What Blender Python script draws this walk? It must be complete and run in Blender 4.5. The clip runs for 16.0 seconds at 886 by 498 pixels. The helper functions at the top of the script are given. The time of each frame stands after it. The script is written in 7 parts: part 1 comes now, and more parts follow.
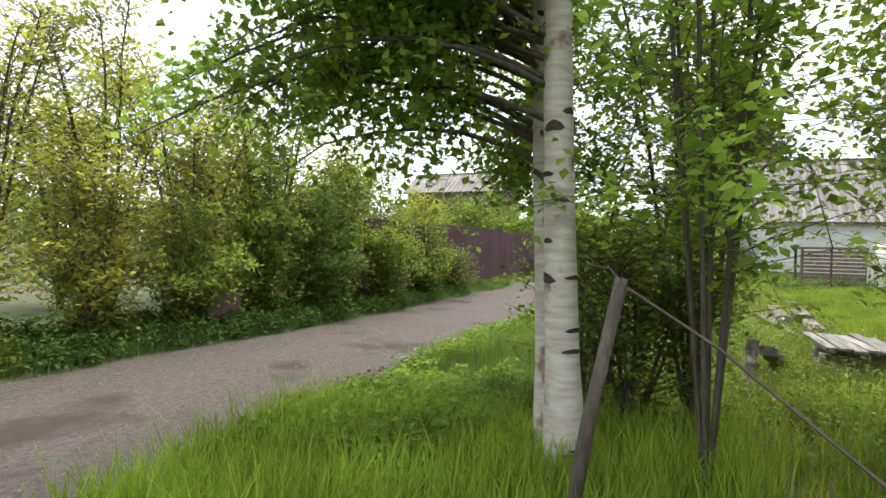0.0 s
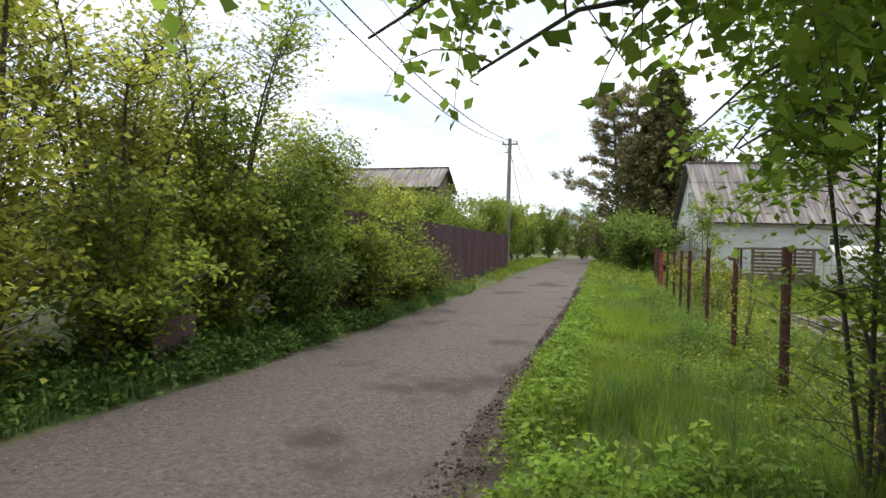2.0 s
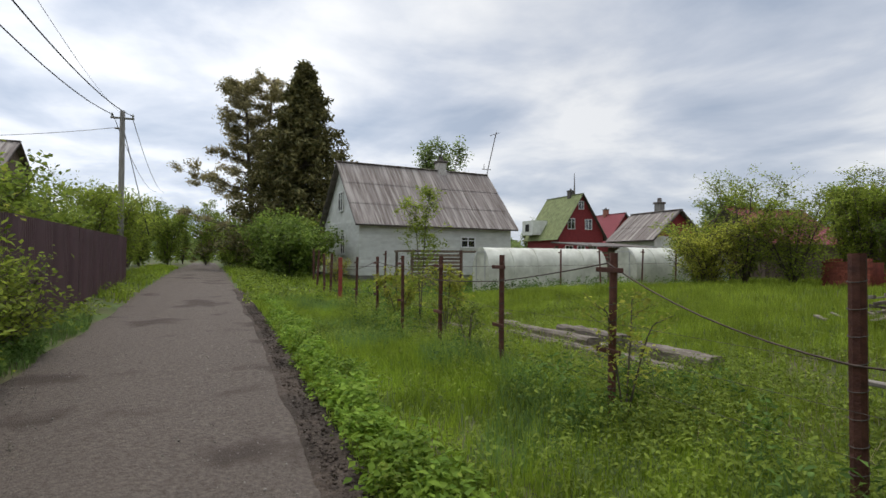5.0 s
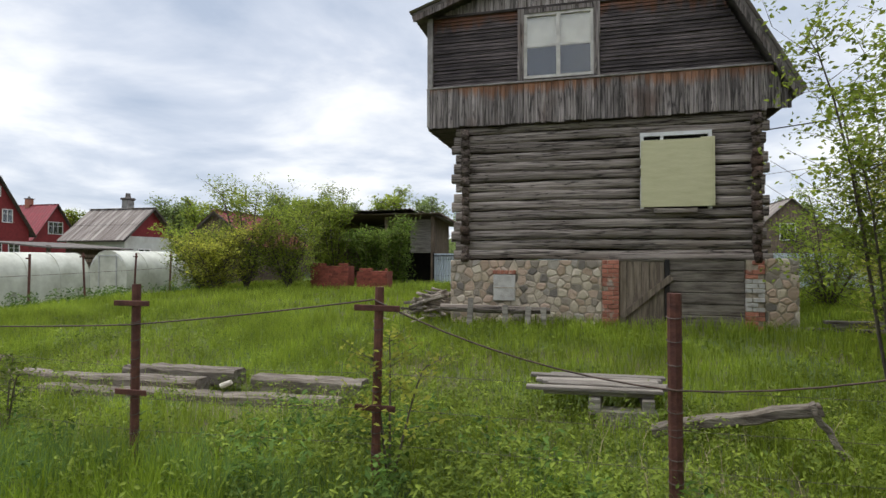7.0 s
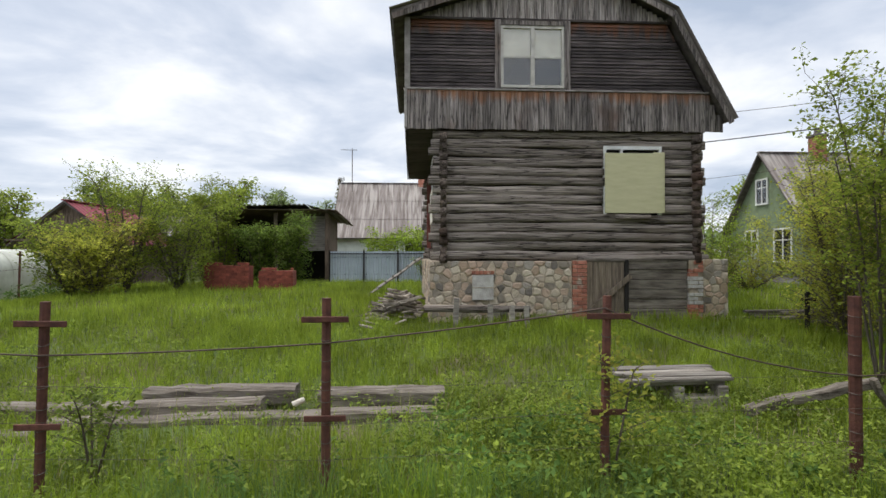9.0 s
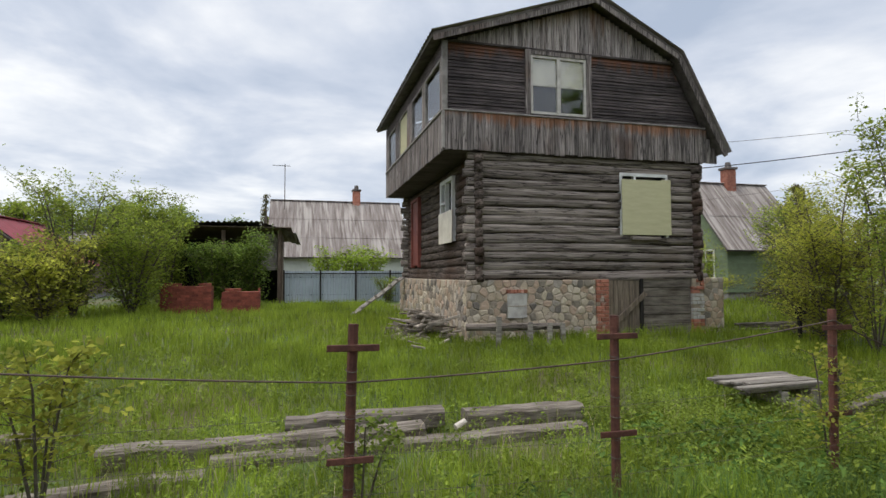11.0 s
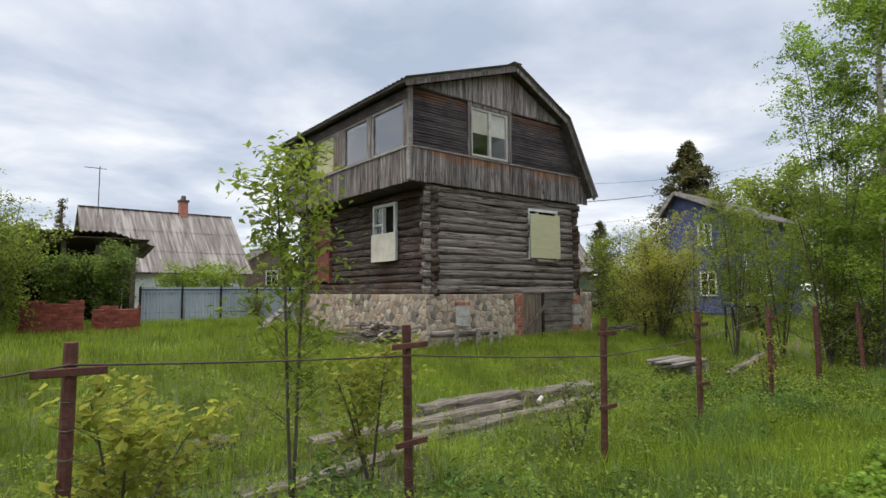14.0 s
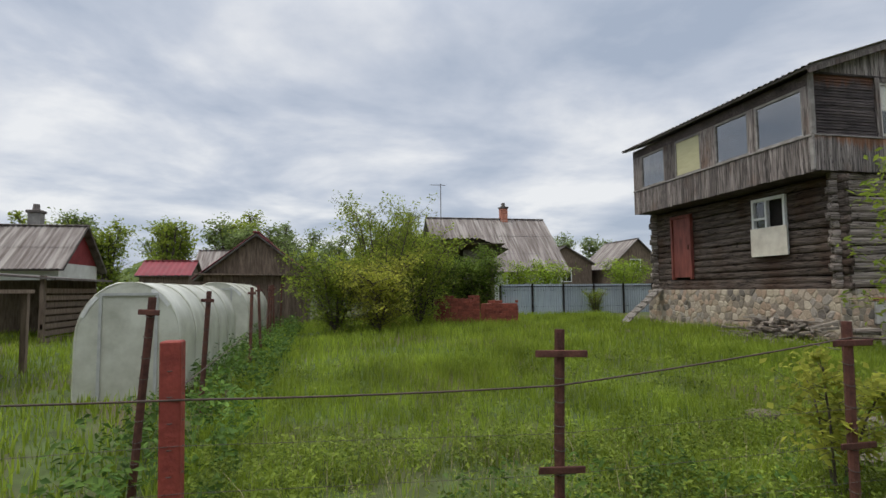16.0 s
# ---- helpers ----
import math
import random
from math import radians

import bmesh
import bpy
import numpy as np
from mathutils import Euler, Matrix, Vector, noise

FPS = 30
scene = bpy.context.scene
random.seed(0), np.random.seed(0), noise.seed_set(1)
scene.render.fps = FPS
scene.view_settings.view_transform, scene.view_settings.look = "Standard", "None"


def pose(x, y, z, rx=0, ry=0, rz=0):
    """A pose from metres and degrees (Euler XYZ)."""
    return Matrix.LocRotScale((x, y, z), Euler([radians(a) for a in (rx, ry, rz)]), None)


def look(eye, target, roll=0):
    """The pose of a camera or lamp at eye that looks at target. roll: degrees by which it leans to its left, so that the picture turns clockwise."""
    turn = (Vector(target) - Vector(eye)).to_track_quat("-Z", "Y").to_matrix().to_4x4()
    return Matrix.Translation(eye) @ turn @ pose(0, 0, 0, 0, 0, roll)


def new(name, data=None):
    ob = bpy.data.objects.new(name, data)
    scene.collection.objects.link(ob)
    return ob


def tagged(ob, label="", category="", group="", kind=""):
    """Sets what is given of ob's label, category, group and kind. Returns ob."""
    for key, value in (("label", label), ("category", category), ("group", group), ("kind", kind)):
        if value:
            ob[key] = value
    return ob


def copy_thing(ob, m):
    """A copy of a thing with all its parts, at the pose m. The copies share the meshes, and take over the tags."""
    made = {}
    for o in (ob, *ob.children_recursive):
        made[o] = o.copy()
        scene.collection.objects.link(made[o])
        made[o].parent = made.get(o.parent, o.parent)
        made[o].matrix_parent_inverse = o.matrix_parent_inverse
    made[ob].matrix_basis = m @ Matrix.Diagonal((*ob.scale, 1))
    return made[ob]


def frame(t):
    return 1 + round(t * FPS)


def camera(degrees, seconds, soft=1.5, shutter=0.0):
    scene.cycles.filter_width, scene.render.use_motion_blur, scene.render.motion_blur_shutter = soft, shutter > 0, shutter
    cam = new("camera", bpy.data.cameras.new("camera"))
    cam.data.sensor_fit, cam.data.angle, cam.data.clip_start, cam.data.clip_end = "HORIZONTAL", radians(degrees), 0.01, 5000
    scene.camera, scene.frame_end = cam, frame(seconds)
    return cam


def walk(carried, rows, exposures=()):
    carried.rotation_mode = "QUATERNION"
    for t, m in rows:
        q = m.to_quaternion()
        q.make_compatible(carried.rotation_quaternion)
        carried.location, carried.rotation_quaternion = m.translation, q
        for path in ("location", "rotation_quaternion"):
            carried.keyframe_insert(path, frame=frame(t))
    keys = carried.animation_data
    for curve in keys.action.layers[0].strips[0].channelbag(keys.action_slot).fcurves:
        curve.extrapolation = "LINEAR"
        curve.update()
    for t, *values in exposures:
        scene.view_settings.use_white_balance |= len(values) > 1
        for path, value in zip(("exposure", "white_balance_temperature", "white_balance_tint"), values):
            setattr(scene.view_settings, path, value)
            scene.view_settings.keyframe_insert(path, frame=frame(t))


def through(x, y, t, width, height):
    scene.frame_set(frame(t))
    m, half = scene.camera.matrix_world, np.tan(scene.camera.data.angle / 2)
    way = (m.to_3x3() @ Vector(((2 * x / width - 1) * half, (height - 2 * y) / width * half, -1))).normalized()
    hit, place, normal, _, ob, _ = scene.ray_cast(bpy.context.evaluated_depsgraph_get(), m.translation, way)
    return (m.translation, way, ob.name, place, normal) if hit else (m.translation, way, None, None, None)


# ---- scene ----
cam = camera(77.1, 16.0)
PATH = [
    (0, (6.695, 3.994, 1.107), (4.906, 3.1, 1.103), 1.4),
    (0.5, (6.559, 3.299, 1.08), (4.804, 2.34, 1.077), 1.7),
    (0.9, (6.253, 2.74, 1.028), (4.501, 1.777, 1.019), 0.7),
    (1, (6.216, 2.587, 1.037), (4.449, 1.65, 1.03), 1.6),
    (1.5, (5.8, 1.933, 1.057), (3.979, 1.107, 1.051), 1.7),
    (2, (5.254, 1.525, 1.08), (3.342, 0.936, 1.081), 1.6),
    (2.5, (4.706, 1.14, 1.132), (2.733, 0.815, 1.14), 1.5),
    (3, (4.005, 0.841, 1.12), (2.008, 0.731, 1.134), 1.5),
    (3.2, (3.701, 0.72, 1.126), (1.701, 0.683, 1.141), 1.4),
    (5.3, (0.88, -0.222, 1.152), (-0.882, 0.723, 1.189), 0.4),
    (5.5, (0.639, -0.256, 1.193), (-1.024, 0.856, 1.229), 0.4),
    (6, (0.008, -0.347, 1.304), (-1.238, 1.217, 1.337), 0.2),
    (6.5, (-0.63, -0.571, 1.359), (-1.443, 1.256, 1.403), 0.2),
    (7, (-1.334, -0.736, 1.409), (-1.829, 1.201, 1.446), 0.1),
    (7.5, (-2.033, -0.864, 1.425), (-2.321, 1.115, 1.459), 0.0),
    (8, (-2.759, -0.95, 1.429), (-2.876, 1.046, 1.463), -0.1),
    (8.5, (-3.515, -0.995, 1.462), (-3.507, 1.005, 1.487), 0.1),
    (9, (-4.24, -1.067, 1.517), (-4.127, 0.93, 1.538), 0.0),
    (11.5, (-7.849, -0.649, 1.509), (-7.236, 1.251, 1.634), -0.1),
    (12, (-8.533, -0.708, 1.512), (-7.798, 1.145, 1.668), -0.1),
    (12.5, (-9.252, -0.648, 1.492), (-8.355, 1.133, 1.644), 0.0),
    (13, (-9.976, -0.595, 1.487), (-8.934, 1.106, 1.642), 0.0),
    (13.5, (-10.683, -0.516, 1.468), (-9.522, 1.105, 1.62), -0.1),
    (14, (-11.486, -0.436, 1.455), (-10.257, 1.134, 1.608), -0.2),
    (14.5, (-12.308, -0.35, 1.394), (-11.065, 1.209, 1.55), 0.0),
    (15, (-13.219, -0.242, 1.388), (-12.015, 1.348, 1.541), -0.1),
    (15.5, (-14.091, -0.246, 1.416), (-13.173, 1.524, 1.565), -0.1),
    (16, (-14.85, -0.223, 1.44), (-14.441, 1.729, 1.588), -0.5),
]
walk(cam, [(t, look(eye, target, roll)) for t, eye, target, roll in PATH],
     [(0, 1.06), (0.5, 0.97), (1.0, 0.8), (2.0, 0.5), (3.2, 0.27), (5.3, -0.12), (6.5, 0.15), (7.0, 0.25), (8, 0.28), (9, 0.28), (12, 0.12), (13, 0.18), (14.5, 0.22), (15.3, 0.05), (16, -0.1)])

# ---- world and light ----
world = bpy.data.worlds.new("overcast_sky")
scene.world = world
world.use_nodes = True
wt = world.node_tree
wt.nodes.clear()


def wnode(kind, **kw):
    n = wt.nodes.new(kind)
    for k, v in kw.items():
        n.inputs[k].default_value = v
    return n


sky = wt.nodes.new("ShaderNodeTexSky")
sky.sky_type, sky.sun_disc = "NISHITA", False
sky.sun_elevation, sky.sun_rotation = radians(68), radians(276)
skybg = wnode("ShaderNodeBackground", Strength=0.10)
wt.links.new(sky.outputs[0], skybg.inputs[0])
tc = wt.nodes.new("ShaderNodeTexCoord")
sep = wt.nodes.new("ShaderNodeSeparateXYZ")
wt.links.new(tc.outputs["Generated"], sep.inputs[0])


def wmath(op, a, b):
    n = wt.nodes.new("ShaderNodeMath")
    n.operation = op
    for i, v in enumerate((a, b)):
        if isinstance(v, (int, float)):
            n.inputs[i].default_value = v
        else:
            wt.links.new(v, n.inputs[i])
    return n.outputs[0]


zz = wmath("ADD", wmath("MAXIMUM", sep.outputs[2], 0.0), 0.16)
comb = wt.nodes.new("ShaderNodeCombineXYZ")
wt.links.new(wmath("DIVIDE", sep.outputs[0], zz), comb.inputs[0])
wt.links.new(wmath("DIVIDE", sep.outputs[1], zz), comb.inputs[1])
cl1 = wnode("ShaderNodeTexNoise", Scale=1.15, Detail=8.0, Roughness=0.53, Distortion=0.25)
wt.links.new(comb.outputs[0], cl1.inputs["Vector"])
ramp = wt.nodes.new("ShaderNodeValToRGB")
ramp.color_ramp.elements[0].position, ramp.color_ramp.elements[0].color = 0.35, (0.44, 0.51, 0.63, 1)
ramp.color_ramp.elements[1].position, ramp.color_ramp.elements[1].color = 0.63, (0.96, 0.97, 0.985, 1)
mid = ramp.color_ramp.elements.new(0.48)
mid.color = (0.63, 0.68, 0.775, 1)
wt.links.new(cl1.outputs[0], ramp.inputs[0])
cloudbg = wnode("ShaderNodeBackground", Strength=1.0)
# an overcast sky is brighter overhead than at the horizon
rise = wt.nodes.new("ShaderNodeMapRange")
rise.interpolation_type = "SMOOTHSTEP"
for key, val in (("From Min", 0.42), ("From Max", 0.95), ("To Min", 1.0), ("To Max", 2.6)):
    rise.inputs[key].default_value = val
wt.links.new(sep.outputs[2], rise.inputs["Value"])
veil = wt.nodes.new("ShaderNodeMapRange")
veil.interpolation_type = "SMOOTHSTEP"
for key, val in (("From Min", 0.25), ("From Max", 0.95), ("To Min", 1.0), ("To Max", 1.4)):
    veil.inputs[key].default_value = val
wt.links.new(wmath("ADD", wmath("MULTIPLY", sep.outputs[0], -0.8), wmath("MULTIPLY", sep.outputs[1], -0.6)), veil.inputs["Value"])
wt.links.new(wmath("MULTIPLY", rise.outputs[0], veil.outputs[0]), cloudbg.inputs["Strength"])
wt.links.new(ramp.outputs[0], cloudbg.inputs[0])
mixw = wnode("ShaderNodeMixShader", Fac=0.88)
wt.links.new(skybg.outputs[0], mixw.inputs[1])
wt.links.new(cloudbg.outputs[0], mixw.inputs[2])
outw = wt.nodes.new("ShaderNodeOutputWorld")
wt.links.new(mixw.outputs[0], outw.inputs[0])

sun_data = bpy.data.lights.new("sun", "SUN")
sun_data.energy, sun_data.angle, sun_data.color = 1.5, radians(20), (1.0, 0.92, 0.78)
sun = new("sun", sun_data)
sun.matrix_basis = look((-10, 1, 25), (0, 0, 0))

# ---- materials ----


def material(name, base, dark, scale=6.0, rough=0.8, bump=0.3, bscale=30.0, stretch=(1, 1, 1), metal=0.0,
             isle=0.0, big=None, bigscale=0.7, bigcut=(0.45, 0.62), bdist=0.02, shift=0.0, spec=0.3, bigvec=False,
             crack=None, stain=None):
    """A two-scale surface: grain between base and dark, large stains of colour big, relief.
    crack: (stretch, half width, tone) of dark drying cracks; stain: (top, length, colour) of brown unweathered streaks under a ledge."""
    m = bpy.data.materials.new(name)
    m.use_nodes = True
    t = m.node_tree
    b = t.nodes["Principled BSDF"]
    co = t.nodes.new("ShaderNodeTexCoord")
    mp = t.nodes.new("ShaderNodeMapping")
    mp.inputs["Scale"].default_value = stretch
    t.links.new(co.outputs["Object"], mp.inputs[0])
    vec = mp.outputs[0]
    if shift:
        oi = t.nodes.new("ShaderNodeObjectInfo")
        sc = t.nodes.new("ShaderNodeVectorMath")
        sc.operation = "SCALE"
        sc.inputs[0].default_value = (37.0, 19.0, 53.0)
        t.links.new(oi.outputs["Random"], sc.inputs["Scale"])
        ad = t.nodes.new("ShaderNodeVectorMath")
        t.links.new(vec, ad.inputs[0])
        t.links.new(sc.outputs[0], ad.inputs[1])
        vec = ad.outputs[0]
    n1 = t.nodes.new("ShaderNodeTexNoise")
    n1.inputs["Scale"].default_value, n1.inputs["Detail"].default_value = scale, 6
    n1.inputs["Roughness"].default_value = 0.62
    t.links.new(vec, n1.inputs["Vector"])
    r1 = t.nodes.new("ShaderNodeValToRGB")
    r1.color_ramp.elements[0].position, r1.color_ramp.elements[0].color = 0.32, (*dark, 1)
    r1.color_ramp.elements[1].position, r1.color_ramp.elements[1].color = 0.66, (*base, 1)
    t.links.new(n1.outputs[0], r1.inputs[0])
    col = r1.outputs[0]
    if big:
        n2 = t.nodes.new("ShaderNodeTexNoise")
        n2.inputs["Scale"].default_value, n2.inputs["Detail"].default_value = bigscale, 4
        t.links.new(vec if bigvec else co.outputs["Object"], n2.inputs["Vector"])
        r2 = t.nodes.new("ShaderNodeValToRGB")
        r2.color_ramp.elements[0].position, r2.color_ramp.elements[1].position = bigcut
        t.links.new(n2.outputs[0], r2.inputs[0])
        mx = t.nodes.new("ShaderNodeMixRGB")
        mx.inputs[2].default_value = (*big, 1)
        t.links.new(r2.outputs[0], mx.inputs[0])
        t.links.new(col, mx.inputs[1])
        col = mx.outputs[0]
    gap = None
    if crack:
        cm = t.nodes.new("ShaderNodeMapping")
        cm.inputs["Scale"].default_value = crack[0]
        t.links.new(vec if not shift else ad.outputs[0], cm.inputs[0])
        n4 = t.nodes.new("ShaderNodeTexNoise")
        n4.inputs["Scale"].default_value, n4.inputs["Detail"].default_value = 1.0, 3
        t.links.new(cm.outputs[0], n4.inputs["Vector"])
        r4 = t.nodes.new("ShaderNodeValToRGB")
        e = r4.color_ramp.elements
        e[0].position, e[0].color = 0.5 - crack[1], (1, 1, 1, 1)
        e[1].position, e[1].color = 0.5 + crack[1], (1, 1, 1, 1)
        e.new(0.5).color = (crack[2], crack[2], crack[2], 1)
        t.links.new(n4.outputs[0], r4.inputs[0])
        gap = r4.outputs[0]
        m4 = t.nodes.new("ShaderNodeMixRGB")
        m4.blend_type, m4.inputs[0].default_value = "MULTIPLY", 1.0
        t.links.new(col, m4.inputs[1])
        t.links.new(gap, m4.inputs[2])
        col = m4.outputs[0]
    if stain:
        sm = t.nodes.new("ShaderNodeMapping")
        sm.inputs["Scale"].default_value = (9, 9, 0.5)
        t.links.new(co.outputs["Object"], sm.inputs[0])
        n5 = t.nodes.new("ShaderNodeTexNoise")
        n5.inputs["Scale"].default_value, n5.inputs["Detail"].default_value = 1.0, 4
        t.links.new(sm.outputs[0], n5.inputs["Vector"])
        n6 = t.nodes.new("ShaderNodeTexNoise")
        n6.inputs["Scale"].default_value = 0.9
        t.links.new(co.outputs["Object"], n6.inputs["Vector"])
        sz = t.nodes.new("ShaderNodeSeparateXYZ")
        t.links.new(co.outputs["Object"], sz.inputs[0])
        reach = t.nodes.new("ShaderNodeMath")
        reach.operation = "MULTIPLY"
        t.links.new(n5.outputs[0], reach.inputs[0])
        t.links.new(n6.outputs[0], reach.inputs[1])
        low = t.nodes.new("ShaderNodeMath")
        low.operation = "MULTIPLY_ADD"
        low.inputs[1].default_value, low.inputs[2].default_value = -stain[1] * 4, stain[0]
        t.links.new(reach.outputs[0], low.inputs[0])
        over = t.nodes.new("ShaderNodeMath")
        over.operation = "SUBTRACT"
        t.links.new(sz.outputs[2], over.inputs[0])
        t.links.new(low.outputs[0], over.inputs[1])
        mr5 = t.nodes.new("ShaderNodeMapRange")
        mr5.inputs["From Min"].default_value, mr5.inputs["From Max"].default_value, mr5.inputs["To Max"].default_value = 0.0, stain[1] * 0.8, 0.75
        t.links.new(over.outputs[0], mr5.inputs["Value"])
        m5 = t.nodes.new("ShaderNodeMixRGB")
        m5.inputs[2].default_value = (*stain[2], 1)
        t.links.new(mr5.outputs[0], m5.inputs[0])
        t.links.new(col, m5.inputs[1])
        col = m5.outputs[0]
    if isle or shift:
        if isle:
            g = t.nodes.new("ShaderNodeNewGeometry")
            rnd, amount = g.outputs["Random Per Island"], isle
        else:
            rnd, amount = oi.outputs["Random"], shift
        mr = t.nodes.new("ShaderNodeMapRange")
        mr.inputs["To Min"].default_value, mr.inputs["To Max"].default_value = 1 - amount, 1 + amount
        t.links.new(rnd, mr.inputs["Value"])
        hs = t.nodes.new("ShaderNodeHueSaturation")
        t.links.new(mr.outputs[0], hs.inputs["Value"])
        t.links.new(col, hs.inputs["Color"])
        col = hs.outputs[0]
    t.links.new(col, b.inputs["Base Color"])
    b.inputs["Roughness"].default_value, b.inputs["Metallic"].default_value = rough, metal
    b.inputs["Specular IOR Level"].default_value = spec
    if bump:
        n3 = t.nodes.new("ShaderNodeTexNoise")
        n3.inputs["Scale"].default_value, n3.inputs["Detail"].default_value = bscale, 5
        t.links.new(vec, n3.inputs["Vector"])
        bp = t.nodes.new("ShaderNodeBump")
        bp.inputs["Strength"].default_value, bp.inputs["Distance"].default_value = bump, bdist
        t.links.new(n3.outputs[0], bp.inputs["Height"])
        last = bp.outputs[0]
        if gap:
            bp2 = t.nodes.new("ShaderNodeBump")
            bp2.inputs["Strength"].default_value, bp2.inputs["Distance"].default_value = 0.8, 0.012
            t.links.new(gap, bp2.inputs["Height"])
            t.links.new(last, bp2.inputs["Normal"])
            last = bp2.outputs[0]
        t.links.new(last, b.inputs["Normal"])
    return m


def leaf_material(name, light, dark, through=0.35, rough=0.65):
    """Foliage: each leaf its own tone, part of the light passes through."""
    m = bpy.data.materials.new(name)
    m.use_nodes = True
    t = m.node_tree
    b = t.nodes["Principled BSDF"]
    g = t.nodes.new("ShaderNodeNewGeometry")
    r = t.nodes.new("ShaderNodeValToRGB")
    r.color_ramp.elements[0].color, r.color_ramp.elements[1].color = (*dark, 1), (*light, 1)
    t.links.new(g.outputs["Random Per Island"], r.inputs[0])
    co = t.nodes.new("ShaderNodeTexCoord")
    n = t.nodes.new("ShaderNodeTexNoise")
    n.inputs["Scale"].default_value = 1.1
    t.links.new(co.outputs["Object"], n.inputs["Vector"])
    mr = t.nodes.new("ShaderNodeMapRange")
    mr.inputs["From Min"].default_value, mr.inputs["From Max"].default_value = 0.3, 0.7
    mr.inputs["To Min"].default_value, mr.inputs["To Max"].default_value = 0.6, 1.35
    t.links.new(n.outputs[0], mr.inputs["Value"])
    hs = t.nodes.new("ShaderNodeHueSaturation")
    t.links.new(mr.outputs[0], hs.inputs["Value"])
    t.links.new(r.outputs[0], hs.inputs["Color"])
    t.links.new(hs.outputs[0], b.inputs["Base Color"])
    b.inputs["Roughness"].default_value = rough
    b.inputs["Specular IOR Level"].default_value = 0.14
    tr = t.nodes.new("ShaderNodeBsdfTranslucent")
    t.links.new(hs.outputs[0], tr.inputs[0])
    mix = t.nodes.new("ShaderNodeMixShader")
    mix.inputs[0].default_value = through
    t.links.new(b.outputs[0], mix.inputs[1])
    t.links.new(tr.outputs[0], mix.inputs[2])
    t.links.new(mix.outputs[0], t.nodes["Material Output"].inputs[0])
    return m


def glass_material(name, gloss):
    """A thin pane: a share of mirror over clear glass."""
    m = bpy.data.materials.new(name)
    m.use_nodes = True
    t = m.node_tree
    gl = t.nodes.new("ShaderNodeBsdfGlossy")
    gl.inputs["Roughness"].default_value = 0.03
    tp = t.nodes.new("ShaderNodeBsdfTransparent")
    tp.inputs[0].default_value = (0.96, 0.97, 0.965, 1)
    mix = t.nodes.new("ShaderNodeMixShader")
    mix.inputs[0].default_value = gloss
    t.links.new(tp.outputs[0], mix.inputs[1])
    t.links.new(gl.outputs[0], mix.inputs[2])
    t.links.new(mix.outputs[0], t.nodes["Material Output"].inputs[0])
    return m


M_SOIL = material("soil_and_grass", (0.09, 0.13, 0.035), (0.05, 0.065, 0.02), 3.0, 0.95, 0.6, 25, big=(0.10, 0.085, 0.045), bigscale=0.5)
M_ROAD = material("gravel_road", (0.158, 0.130, 0.110), (0.074, 0.058, 0.048), 24.0, 0.92, 1.0, 60, big=(0.066, 0.050, 0.041), bigscale=0.75, bigcut=(0.55, 0.63), bdist=0.03)
M_CLOD = material("dark_shoulder_soil", (0.115, 0.088, 0.070), (0.045, 0.033, 0.026), 14.0, 0.95, 1.0, 30, big=(0.05, 0.038, 0.03), bigscale=2.0, bdist=0.04)
M_PEBBLE = material("pebbles", (0.26, 0.235, 0.215), (0.14, 0.12, 0.105), 9, 0.9, 0.3, 40, isle=0.35)
M_LOG = material("weathered_log", (0.365, 0.312, 0.27), (0.085, 0.067, 0.057), 4.0, 0.9, 0.9, 7, (0.3, 5, 9), shift=0.28, big=(0.17, 0.135, 0.11), bigscale=0.9, bigcut=(0.55, 0.78), spec=0.1,
                 crack=((2.6, 1.6, 1.9), 0.03, 0.10))
# side-wall logs: grain along y, base about half as bright as the front logs
M_LOGY = material("weathered_darker_side_log", (0.20, 0.16, 0.135), (0.035, 0.027, 0.022), 4.0, 0.9, 1.0, 7, (5, 0.5, 9), spec=0.1, shift=0.25, big=(0.085, 0.055, 0.04), bigscale=0.8,
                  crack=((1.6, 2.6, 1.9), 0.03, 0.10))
M_BOARDV = material("grey_vertical_board", (0.33, 0.285, 0.26), (0.05, 0.038, 0.034), 4.0, 0.85, 0.6, 10, (9, 9, 0.4), shift=0.34, big=(0.15, 0.10, 0.075), bigscale=1.3, bigcut=(0.55, 0.75),
                    crack=((1.4, 1.4, 2.0), 0.035, 0.25))
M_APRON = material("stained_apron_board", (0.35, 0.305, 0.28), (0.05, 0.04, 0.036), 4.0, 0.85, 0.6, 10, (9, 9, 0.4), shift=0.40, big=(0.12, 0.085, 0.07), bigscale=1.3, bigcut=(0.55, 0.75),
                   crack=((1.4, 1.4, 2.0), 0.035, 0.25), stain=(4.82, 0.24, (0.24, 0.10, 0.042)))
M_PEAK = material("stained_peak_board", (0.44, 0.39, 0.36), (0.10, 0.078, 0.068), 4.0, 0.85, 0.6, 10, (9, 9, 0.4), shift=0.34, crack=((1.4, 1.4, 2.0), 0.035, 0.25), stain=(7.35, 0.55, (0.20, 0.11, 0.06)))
M_BOARDH = material("dark_siding", (0.155, 0.125, 0.115), (0.03, 0.023, 0.022), 4.0, 0.8, 0.5, 12, (0.6, 6, 12), shift=0.30, big=(0.055, 0.042, 0.04), bigscale=1.6, bigcut=(0.42, 0.66), crack=((1.0, 1.2, 1.2), 0.03, 0.3))
